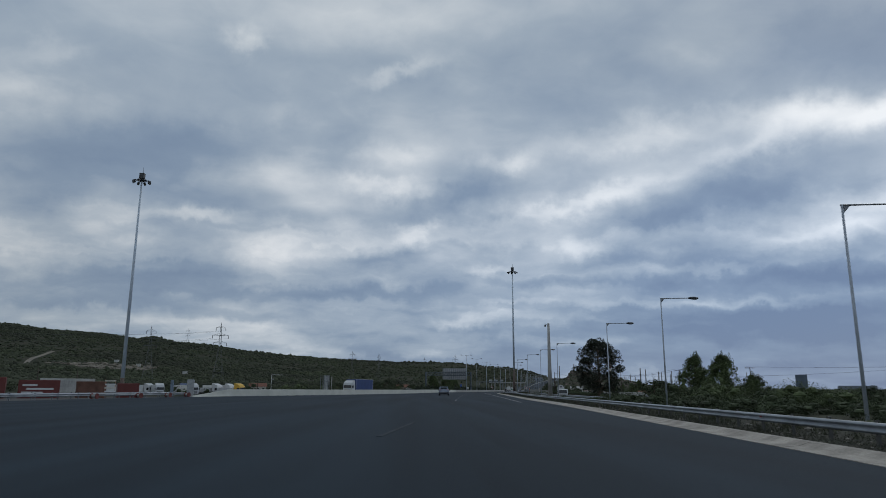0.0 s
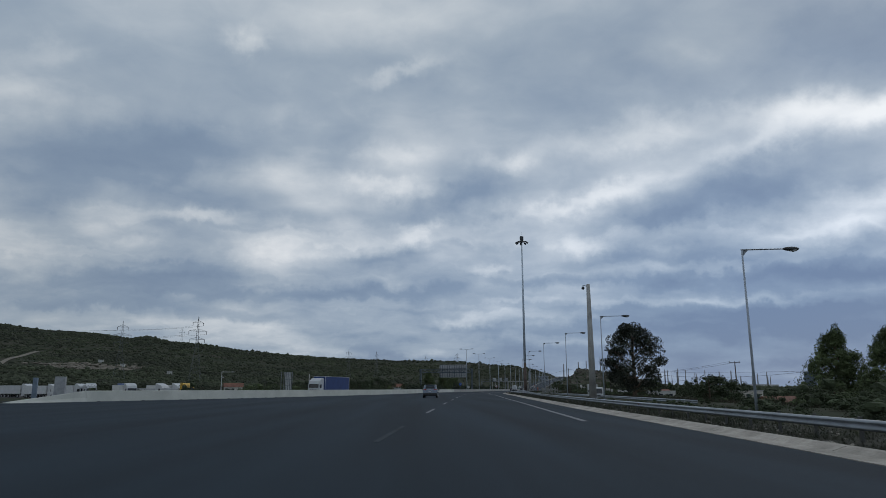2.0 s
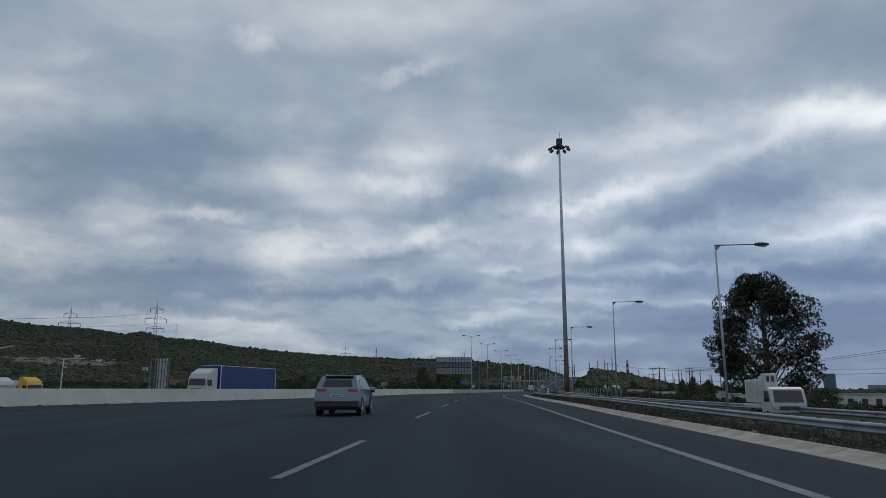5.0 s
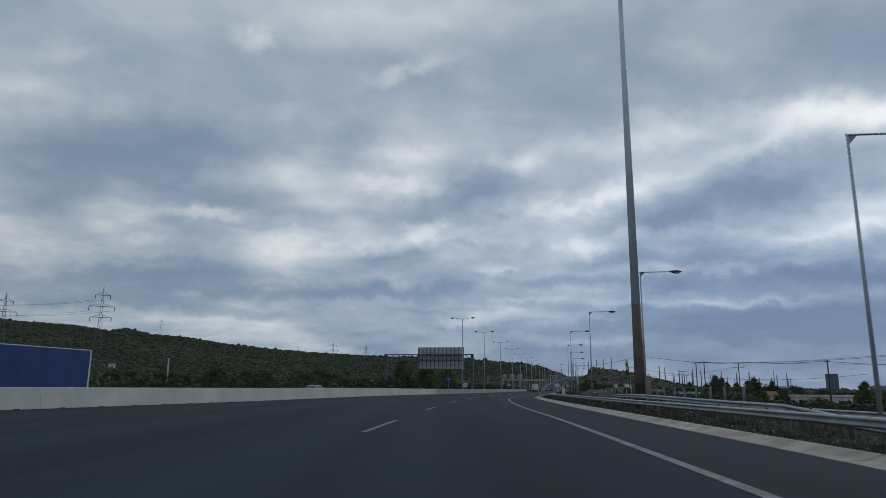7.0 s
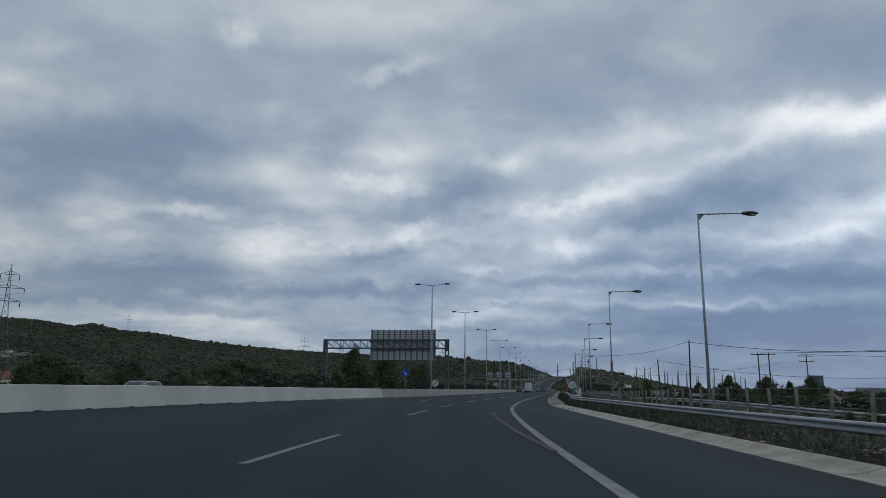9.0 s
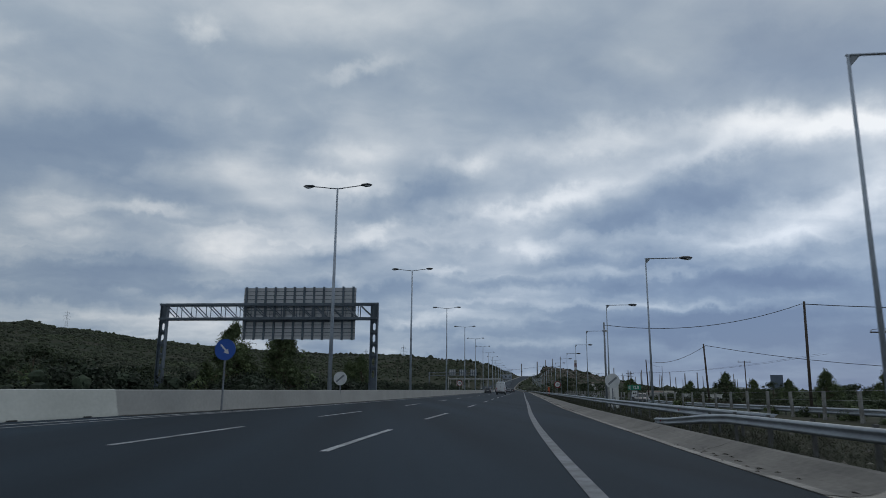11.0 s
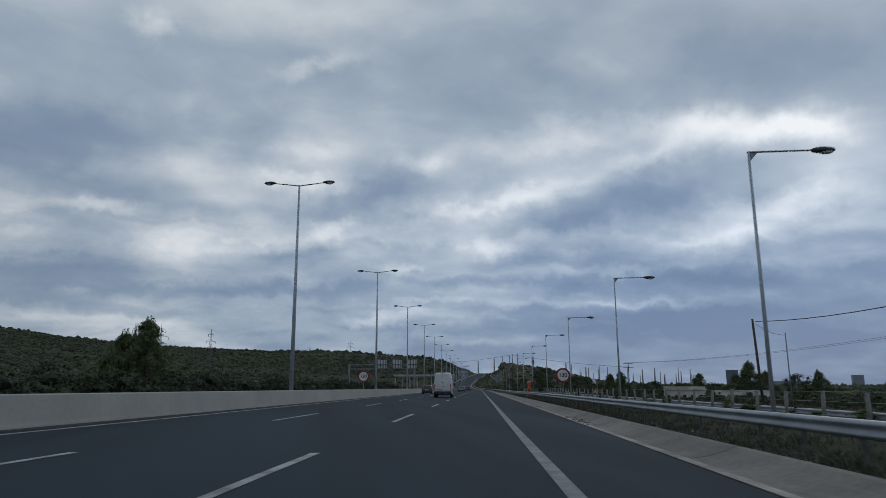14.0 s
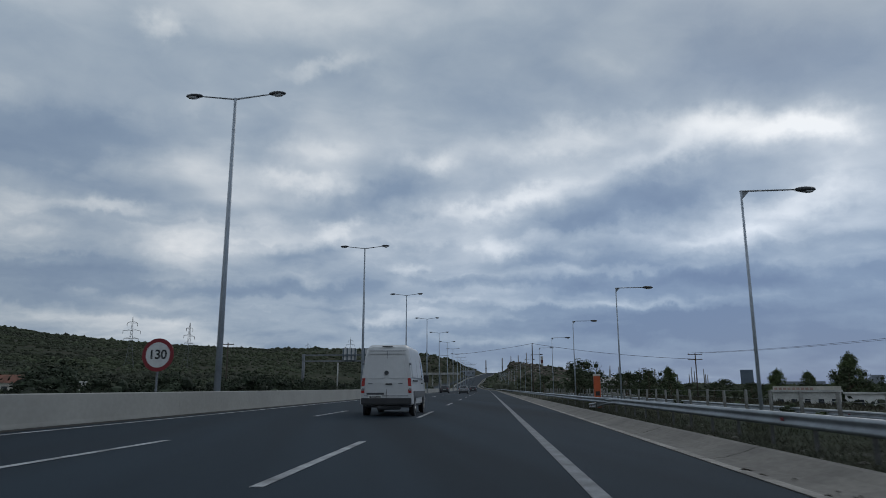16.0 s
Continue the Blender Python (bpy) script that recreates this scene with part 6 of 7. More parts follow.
    box(bm, 0, ymax - 0.05, z0 + 0.14, half * 1.8, 0.2, 0.24, bevel=0.05)
    part("front_bumper", bm, M_PLASTIC, t)
    bm = bmesh.new()
    box(bm, 0, 0, z0 + 0.0, half * 1.8, (ymax - ymin) * 0.9, 0.16, bevel=0.03)
    part("underbody", bm, M_PLASTIC, t)
    px0, pz = plate_box
    bm = bmesh.new()
    box(bm, px0, back(pz) - 0.016, pz, 0.52, 0.02, 0.12, bevel=0.004)
    pl = part("number_plate", bm, M_PLATE, t)
    bm = bmesh.new()
    for k in range(6):
        box(bm, px0 - 0.19 + k * 0.075, back(pz) - 0.03, pz, 0.045, 0.006, 0.07)
    part("plate_bars", bm, M_INK, pl)
    if extra:
        extra(t, wide, back)
    return t


def heading(x, y):
    return -math.degrees(math.atan2(MID(y + 1) - MID(y - 1), 2))


# the silver crossover
SUV = [(-2.15, 0.34), (-2.24, 0.62), (-2.20, 0.95), (-2.10, 1.12), (-1.86, 1.48), (-1.62, 1.60), (-0.9, 1.645), (0.2, 1.60), (0.55, 1.50), (1.15, 1.10), (1.35, 1.03), (2.0, 0.93), (2.2, 0.74), (2.24, 0.5), (2.1, 0.32)]


def suv_extra(t, wide, back):
    bm = bmesh.new()
    box(bm, 0, -1.72, 1.61, 1.2, 0.35, 0.04, bevel=0.015)
    part("roof_spoiler", bm, M_SILVER, t)
    for s in (-1, 1):
        bm = bmesh.new()
        box(bm, s * 0.62, -0.55, 1.655, 0.04, 1.7, 0.04, bevel=0.012)
        part("roof_rail", bm, M_RIM, t)
    bm = bmesh.new()
    rod(bm, (0, -1.35, 1.64), (0, -1.5, 1.74), 0.02, 0.008, 6)
    part("antenna", bm, M_PLASTIC, t)
    bm = bmesh.new()
    box(bm, 0, back(0.62) - 0.01, 0.60, 1.3, 0.03, 0.035)
    part("bumper_trim", bm, M_RIM, t)
    bm = bmesh.new()
    box(bm, 0, back(1.06) - 0.01, 1.055, 0.7, 0.02, 0.03)
    part("tailgate_strip", bm, M_RIM, t)


SG = [[(-1.62, 1.14), (-0.95, 1.10), (-0.95, 1.50), (-1.45, 1.44)], [(-0.90, 1.10), (0.0, 1.08), (0.0, 1.51), (-0.90, 1.51)], [(0.05, 1.08), (0.88, 1.08), (0.42, 1.47), (0.05, 1.51)]]
car("crossover_car", "silver-blue crossover car with dark rear glass driving ahead", "car", M_SILVER, SUV, 0.925, 0.98, 0.32, (-1.36, 1.31), 0.345, SG, [[(-0.62, 1.16), (0.62, 1.16), (0.52, 1.46), (-0.52, 1.46)]], [((0.98, 1.08), (0.46, 0.84), M_RED)], (0, 0.82), pose(4.7, 128.0, 0, 0, 0, heading(3, 128) + 2), suv_extra, [(-0.66, 1.10), (0.66, 1.10), (0.56, 1.46), (-0.56, 1.46)])

HATCH = [(-1.95, 0.30), (-2.05, 0.58), (-2.02, 0.90), (-1.9, 1.05), (-1.55, 1.38), (-1.3, 1.44), (0.1, 1.45), (0.45, 1.36), (1.05, 0.98), (1.25, 0.92), (1.9, 0.80), (2.02, 0.6), (2.04, 0.42), (1.9, 0.28)]
HG = [[(-1.42, 1.02), (-0.55, 1.0), (-0.55, 1.34), (-1.25, 1.3)], [(-0.5, 1.0), (0.75, 0.99), (0.35, 1.32), (-0.5, 1.35)]]
for x, y, mt, lab in ((52.5, 412.0, M_BLACKCAR, "dark hatchback car far ahead on the motorway"), (69.5, 470, M_GREYCAR, "grey hatchback car far ahead on the motorway"), (68.5, 486, M_BLACKCAR, "dark hatchback car far ahead on the motorway"), (81.2, 520, M_BLACKCAR, "dark hatchback car far ahead on the motorway")):
    car("hatchback_car", lab, "car", mt, HATCH, 0.87, 0.9, 0.34, (-1.25, 1.25), 0.31, HG, [[(-0.6, 1.06), (0.6, 1.06), (0.5, 1.32), (-0.5, 1.32)]], [((0.82, 0.98), (0.55, 0.8), M_RED)], (0, 0.7), pose(x, y, road_z(x, y), 0, 0, heading(x, y)), None, [(-0.6, 1.0), (0.6, 1.0), (0.5, 1.32), (-0.5, 1.32)])

# the white panel van
VAN = [(-2.93, 0.42), (-2.95, 0.62), (-2.95, 1.25), (-2.92, 1.7), (-2.83, 2.42), (-2.74, 2.60), (-2.45, 2.70), (0.9, 2.72), (1.35, 2.62), (1.75, 2.3), (2.2, 1.65), (2.35, 1.5), (2.88, 1.18), (2.95, 0.85), (2.95, 0.5), (2.8, 0.4)]


def van_extra(t, wide, back):
    def rear_box(name, x, z, w, h, mt, th=0.014, lab=""):
        bm = bmesh.new()
        plate(bm, [((x + u * w / 2) * wide(z + v * h / 2) / wide(0), back(z + v * h / 2), z + v * h / 2) for u, v in ((-1, -1), (1, -1), (1, 1), (-1, 1))], (0, -1, 0.05), th)
        return part(name, bm, mt, t, lab)

    for s in (-1, 1):
        d = rear_box("rear_door", s * 0.44, 1.53, 0.84, 1.72, M_WHITE, 0.012)
        bm = bmesh.new()
        plate(bm, [((s * 0.44 + u * 0.36) * wide(z) / wide(0), back(z), z) for u, z in ((-1, 1.42), (1, 1.42), (0.93, 2.24), (-0.93, 2.24))], (0, -1, 0.05), 0.02)
        part("door_pressing", bm, M_WHITE, d)
        for z in (1.0, 1.95):
            bm = bmesh.new()
            box(bm, s * 0.90, back(z) - 0.02, z, 0.07, 0.06, 0.09, bevel=0.01)
            part("hinge", bm, M_GALV_D, d)
        rear_box("tail_lamp", s * 0.90, 1.27, 0.12, 0.30, M_RED, 0.03)
        rear_box("reversing_lamp", s * 0.90, 1.06, 0.12, 0.10, M_LENS, 0.03)
        rear_box("fog_lamp", s * 0.90, 0.93, 0.12, 0.14, M_RED, 0.03)
        bm = bmesh.new()
        box(bm, s * 0.985, 0.0, 0.80, 0.03, 4.6, 0.26, bevel=0.012)
        part("side_moulding", bm, mat("grey_plastic_moulding", (0.10, 0.105, 0.11), 0.6, vary=0.12, bump=0.05), t, "dark grey side moulding")
        bm = bmesh.new()
        for y0, y1 in ((-2.5, -0.75), (-0.65, 1.0)):
            plate(bm, [(s * wide(z), y, z) for y, z in ((y0, 1.45), (y1, 1.45), (y1, 2.2), (y0, 2.2))], (s, 0, 0.07), 0.012)
        part("side_pressing", bm, M_WHITE, t)
        bm = bmesh.new()
        box(bm, s * 0.975, -1.6, 1.33, 0.03, 1.5, 0.06, bevel=0.01)
        part("door_rail", bm, M_DARK, t)
        for y in (0.85, 1.05):
            bm = bmesh.new()
            box(bm, s * 0.985, y, 1.25, 0.04, 0.14, 0.05, bevel=0.01)
            part("side_handle", bm, M_DARK, t)
    rear_box("door_gap", 0.0, 1.55, 0.018, 1.8, M_INK, 0.026)
    rear_box("door_seam", 0.0, 2.33, 1.62, 0.014, M_GREYCAR, 0.024)
    rear_box("door_seam", 0.0, 2.46, 1.72, 0.014, M_GREYCAR, 0.024)
    rear_box("door_seam", 0.0, 0.76, 1.7, 0.02, M_DARK, 0.024)
    bm = bmesh.new()
    box(bm, 0.1, back(1.3) - 0.03, 1.20, 0.26, 0.05, 0.05, bevel=0.015)
    part("door_handle", bm, M_DARK, t)
    bm = bmesh.new()
    disc(bm, 0.085, 0.03, 1.62, 20, back(1.62) - 0.02)
    part("round_badge", bm, M_DARK, t)
    rear_box("plate_recess", -0.42, 0.84, 0.66, 0.07, M_DARK, 0.03)
    for x in (-0.62, 0.55):
        rear_box("badge_bars", x, 1.22, 0.16, 0.03, M_GREYCAR, 0.018)
    bm = bmesh.new()
    box(bm, 0, back(2.55) - 0.0, 2.63, 0.4, 0.05, 0.04, bevel=0.01)
    part("top_brake_lamp", bm, M_DARK, t)
    bm = bmesh.new()
    for s in (-1, 1):
        box(bm, s * 0.72, -2.98, 0.56, 0.2, 0.03, 0.07)
    part("bumper_reflector", bm, M_RED, t)
    bm = bmesh.new()
    rod(bm, (-0.35, -2.9, 0.33), (0.5, -2.6, 0.33), 0.09, 0.09, 8)
    part("silencer", bm, M_DARK, t)


VANX, VANY = 49.0, 374.2
car("van", "tall white panel van with closed rear doors driving ahead", "van", M_WHITE, VAN, 0.99, 1.1, 0.115, (-1.9, 1.75), 0.345, [[(1.2, 1.42), (2.12, 1.42), (1.75, 2.15), (1.2, 2.2)]], [], [], (-0.42, 0.72), pose(VANX, VANY, road_z(VANX, VANY), 0, 0, heading(VANX, VANY)), van_extra, [(-0.72, 1.58), (0.72, 1.58), (0.64, 2.28), (-0.64, 2.28)], roof_round=0.2)


def lorry(x, y, z, yaw, cabm, boxm, label, length=13.6, tall=3.95, tank=False):
    """An articulated lorry that faces +y."""
    t = thing("lorry", label, "lorry", "lorries", pose(x, y, z, 0, 0, yaw))
    bm = bmesh.new()
    prism(bm, [(0, 0.5), (2.25, 0.5), (2.3, 1.4), (2.2, 2.4), (1.9, 3.1), (0.6, 3.65), (0, 3.7)], -1.2, 1.2, "x")
    bmesh.ops.bevel(bm, geom=list(bm.edges), offset=0.07, segments=2, affect="EDGES")
    bm.transform(Matrix.Translation((0, 0.4, 0)))
    cab = part("cab", bm, cabm, t)
    bm = bmesh.new()
    plate(bm, [(-1.05, 2.72, 1.75), (1.05, 2.72, 1.75), (1.0, 2.6, 2.5), (-1.0, 2.6, 2.5)], (0, 1, 0.1), 0.01)
    part("windscreen", bm, M_GLASS, cab)
    for k, zz in enumerate((0.85, 1.1, 1.35)):
        bm = bmesh.new()
        box(bm, 0, 2.72, zz, 1.5, 0.05, 0.1)
        part("grille_bar", bm, M_DARK, cab)
    for s in (-1, 1):
        bm = bmesh.new()
        plate(bm, [(s * 1.2, 1.5, 1.7), (s * 1.2, 2.35, 1.7), (s * 1.2, 2.25, 2.4), (s * 1.2, 1.5, 2.4)], (s, 0, 0), 0.01)
        part("side_window", bm, M_GLASS, cab)
        bm = bmesh.new()
        box(bm, s * 1.38, 2.55, 2.1, 0.22, 0.12, 0.5, bevel=0.03)
        part("mirror", bm, M_PLASTIC, cab)
        bm = bmesh.new()
        box(bm, s * 0.85, 2.73, 0.75, 0.35, 0.06, 0.18, bevel=0.02)
        part("headlamp", bm, M_LENS, cab)
    bm = bmesh.new()
    if tank:
        m = pose(0, -length / 2, 2.3, 90, 0, 0)
        bmesh.ops.create_cone(bm, cap_ends=True, segments=20, radius1=1.05, radius2=1.05, depth=length - 0.6, matrix=m)
        bmesh.ops.bevel(bm, geom=[e for e in bm.edges if len(e.link_faces) == 2 and any(len(f.verts) > 6 for f in e.link_faces)], offset=0.2, segments=2, affect="EDGES")
        part("tank", bm, boxm, t, smooth=True)
    else:
        box(bm, 0, -length / 2, (tall + 1.25) / 2, 2.5, length, tall - 1.25, bevel=0.03)
        part("trailer_body", bm, boxm, t)
        bm = bmesh.new()
        for s in (-1, 1):
            box(bm, s * 1.24, -length / 2, 1.17, 0.05, length, 0.16)
            box(bm, s * 1.25, -0.1, (tall + 1.25) / 2, 0.05, 0.14, tall - 1.2)
            box(bm, s * 1.25, -length + 0.08, (tall + 1.25) / 2, 0.05, 0.14, tall - 1.2)
        box(bm, 0, -length / 2, tall + 0.02, 2.52, length + 0.02, 0.06)
        part("trailer_frame", bm, M_SIGNWHITE, t)
    bm = bmesh.new()
    box(bm, 0, -length / 2 + 0.6, 1.0, 0.9, length + 0.6, 0.24)
    part("chassis", bm, M_DARK, t)
    for yy in (2.0, -0.9, -length + 1.6, -length + 2.9, -length + 4.2):
        for s in (-1, 1):
            wheel(t, s * 1.05, yy, 0.5, 0.3)
    return t


ly = math.degrees(math.atan2(-0.27, 1))
lorry(-17.4, 179.0, -0.35, 180 + ly, M_WHITE, M_TARP, "articulated lorry with white cab and blue tarpaulin trailer", 13.6, 4.0)
# lorries in the rest area
for x, y, yaw, cm, bx, lab, tk in ((-104, 228, -112, M_WHITE, M_WHITE, "parked white articulated lorry in the rest area", False), (-84, 216, -118, M_WHITE, M_SIGNWHITE, "parked white articulated lorry in the rest area", False), (-72, 214, -150, M_BLUECAB, M_WHITE, "parked lorry with a dark blue cab", False), (-62, 211, -115, M_WHITE, M_ALU, "parked white lorry with a pale box body", False), (-53.5, 204, -118, M_YELLOW, M_ALU, "parked lorry with a yellow cab and low body", False), (-120, 236, -112, M_WHITE, M_WHITE, "parked white articulated lorry in the rest area", False), (-95, 224, -112, M_WHITE, M_SIGNWHITE, "parked white articulated lorry in the rest area", False), (-78, 210, -150, M_WHITE, M_WHITE, "parked white articulated lorry in the rest area", False), (-67, 206, -140, M_WHITE, M_CABINET, "parked white articulated lorry in the rest area", False), (-59, 214, -118, M_SIGNWHITE, M_CABINET, "parked white articulated lorry in the rest area", False)):
    lorry(x, y, ground_z(x, y), yaw, cm, bx, lab, 6.0 if cm is M_YELLOW else 8.5, 2.4 if bx is M_ALU else 3.2, tk)

# white crane truck on the side road
t = thing("crane_truck", "small white service truck with a folded crane", "truck", m=pose(29.2, 139.0, -0.75, 0, 0, 170))
bm = bmesh.new()
prism(bm, [(0.6, 0.45), (2.5, 0.45), (2.55, 1.1), (2.25, 1.9), (1.9, 2.05), (0.6, 2.05)], -0.95, 0.95, "x")
bmesh.ops.bevel(bm, geom=list(bm.edges), offset=0.06, segments=2, affect="EDGES")
cab = part("cab", bm, M_WHITE, t)
bm = bmesh.new()
plate(bm, [(-0.8, 2.52, 1.15), (0.8, 2.52, 1.15), (0.75, 2.28, 1.85), (-0.75, 2.28, 1.85)], (0, 1, 0.3), 0.01)
part("windscreen", bm, M_GLASS, cab)
bm = bmesh.new()
box(bm, 0, 2.545, 0.86, 1.1, 0.03, 0.2, bevel=0.01)
part("grille", bm, M_DARK, cab)
bm = bmesh.new()
box(bm, 0, 2.6, 0.5, 1.9, 0.16, 0.22, bevel=0.03)
part("bumper", bm, M_DARK, cab)
for sx in (-1, 1):
    bm = bmesh.new()
    box(bm, sx * 0.72, 2.55, 0.86, 0.26, 0.04, 0.18, bevel=0.015)
    part("headlamp", bm, M_ALU, cab)
    bm = bmesh.new()
    box(bm, sx * 1.12, 2.2, 1.5, 0.16, 0.08, 0.3, bevel=0.02)
    tube(bm, [(sx * 0.94, 2.2, 1.62), (sx * 1.12, 2.2, 1.62)], 0.015)
    part("wing_mirror", bm, M_DARK, cab)
    bm = bmesh.new()
    plate(bm, [(sx * 0.952, 1.2, 1.2), (sx * 0.952, 2.2, 1.2), (sx * 0.952, 2.0, 1.8), (sx * 0.952, 1.2, 1.85)], (sx, 0, 0), 0.008)
    part("side_window", bm, M_GLASS, cab)
bm = bmesh.new()
box(bm, 0, -1.2, 0.92, 2.0, 3.5, 0.22, bevel=0.03)
part("flatbed", bm, M_WHITE, t)
bm = bmesh.new()
box(bm, 0.3, -1.5, 1.8, 1.35, 2.2, 1.4, bevel=0.05)
locker = part("locker", bm, M_SIGNWHITE, t)
for dy in (-2.05, -1.5, -0.95):
    bm = bmesh.new()
    box(bm, 0.985, dy, 1.8, 0.02, 0.5, 1.2, bevel=0.006)
    part("locker_door", bm, M_WHITE, locker)
bm = bmesh.new()
box(bm, 0.3, 0.2, 1.55, 0.42, 0.42, 1.1, bevel=0.04)
tube(bm, [(0.3, 0.2, 2.1), (0.1, -0.6, 2.66), (0.05, -2.6, 2.62)], 0.1, 6)
crane = part("crane", bm, M_SIGNWHITE, t)
bm = bmesh.new()
box(bm, 0.34, 0.3, 2.44, 0.74, 0.6, 0.8, bevel=0.06)
bucket = part("bucket", bm, M_WHITE, crane)
bm = bmesh.new()
for sx in (0.2, 0.48):
    box(bm, sx, 0.605, 2.52, 0.16, 0.02, 0.34, bevel=0.005)
part("bucket_opening", bm, M_DARK, crane)
for yy in (1.7, -1.6):
    for s in (-1, 1):
        wheel(t, s * 0.85, yy, 0.38)

# white car on the opposite carriageway
for x, y in ((-3.5, 236.0),):
    car("hatchback_car", "pale grey hatchback car on the opposite carriageway", "car", M_GREYCAR, HATCH, 0.87, 0.9, 0.34, (-1.25, 1.25), 0.31, HG, [[(-0.6, 1.06), (0.6, 1.06), (0.5, 1.32), (-0.5, 1.32)]], [((0.82, 0.98), (0.55, 0.8), M_RED)], (0, 0.7), pose(x, y, -0.05, 0, 0, 180 + heading(x, y)), None, [(-0.6, 1.0), (0.6, 1.0), (0.5, 1.32), (-0.5, 1.32)])

# ---------------------------------------------------------------- rest area behind the barrier


def container(x, y, w, h, d, material, label, yaw=0.0, bars=False):
    t = thing("container", label, "container", "containers", pose(x, y, -0.14, 0, 0, yaw))
    bm = bmesh.new()
    box(bm, 0, 0, h / 2, w, d, h, bevel=0.04)
    part("shell", bm, material, t)
    bm = bmesh.new()
    n = int(w / 0.5)
    for k in range(n):
        box(bm, -w / 2 + (k + 0.5) * w / n, -d / 2 - 0.02, h / 2, 0.22, 0.05, h - 0.3)
    part("corrugation", bm, material, t)
    if bars:
        for r, (a, b) in enumerate(((0.1, 0.45), (0.2, 0.85), (0.08, 0.6))):
            bm = bmesh.new()
            box(bm, -w / 2 + w * (a + b) / 2, -d / 2 - 0.06, h * (0.72 - 0.2 * r), w * (b - a), 0.02, h * 0.1)
            part("lettering_bar", bm, M_SIGNWHITE, t)
    return t


container(-51.5, 83, 5.0, 2.5, 2.4, M_REDBOX, "dark red corrugated container with a plain side", 28)
container(-46.6, 86.5, 4.4, 2.2, 2.4, M_REDBOX, "dark red container with illegible white lettering", 28, True)
container(-47.5, 95, 6.5, 2.5, 2.4, M_STUCCO_B, "long white site container", 28)
container(-42.2, 90.5, 3.4, 2.1, 2.2, mat("rust_brown_panel", (0.14, 0.07, 0.05), 0.8, vary=0.25, scale=1.5), "rust-brown container beside the plaza", 28)
container(-39.0, 94, 2.6, 1.9, 2.2, M_REDBOX, "small brick-red container beside the plaza", 28)
solid("sign_cabinet", box(bmesh.new(), -39.6, 121.3, 1.25, 1.15, 0.7, 2.8, 15, bevel=0.04), M_SIGNBACK, "tall grey metal cabinet behind the barrier end", "cabinet")
solid("sign_cabinet", box(bmesh.new(), -43.2, 122.5, 1.2, 0.5, 0.5, 2.7, 15, bevel=0.04), mat("blue_grey_panel", (0.16, 0.21, 0.27), 0.6, vary=0.15), "narrow blue-grey metal pillar behind the barrier end", "cabinet")


def plain_rail(pts, label):
    t = thing("guard_rail", label, "guard rail", "guard rails")
    bm = bmesh.new()
    sweep(bm, pts, [(u, v + 0.3) for u, v in WBEAM], lambda x, y: -0.02)
    part("beam", bm, M_GALV, t)
    bm = bmesh.new()
    box(bm, 0.05, 0, 0.25, 0.06, 0.11, 0.9)
    me = mesh_of("post", bm, M_GALV_D)
    for a, b in zip(pts, pts[1:]):
        n = max(1, int(math.hypot(b[0] - a[0], b[1] - a[1]) / 3))
        for k in range(n):
            piece("post", me, t, pose(a[0] + (b[0] - a[0]) * k / n, a[1] + (b[1] - a[1]) * k / n, -0.02, 0, 0, 70))
    return t


plain_rail([(-31.9, 96.2), (-33.2, 85), (-34.8, 72), (-36.5, 55), (-38.5, 30), (-40, 5)], "galvanised guard rail closing the plaza")
plain_rail([(-36.0, 101), (-37.5, 88), (-39.5, 72), (-41.5, 55)], "second galvanised guard rail behind the plaza")


def reel(x, y, yaw):
    t = thing("cable_reel", "small red reel standing by the guard rail", "reel", "reels", pose(x, y, 0, 0, 0, yaw))
    for s in (-1, 1):
        bm = bmesh.new()
        disc(bm, 0.3, 0.05, 0.3, 20, s * 0.3)
        part("flange", bm, M_REDBOX, t)
    bm = bmesh.new()
    disc(bm, 0.16, 0.6, 0.3, 14)
    part("drum", bm, M_CONC_D, t)


reel(-31.3, 94.8, 60)
reel(-31.7, 88.8, 75)
reel(-32.6, 82.0, 60)
reel(-33.7, 73.2, 80)
# striped closure board
t = thing("closure_board", "pale slatted closure board on two faded orange posts", "road sign", m=pose(-37.2, 84.6, -0.14, 0, 0, 25))
for s in (-1, 1):
    bm = bmesh.new()
    box(bm, s * 0.55, 0, 1.15, 0.07, 0.07, 2.3)
    part("post", bm, mat("faded_orange_post", (0.30, 0.16, 0.10), 0.7, vary=0.2, bump=0.0), t)
for k in range(5):
    bm = bmesh.new()
    box(bm, 0, -0.04, 0.45 + 0.42 * k, 1.2, 0.04, 0.16, bevel=0.01)
    part("slat", bm, M_SIGNWHITE if k % 2 else M_STUCCO, t)

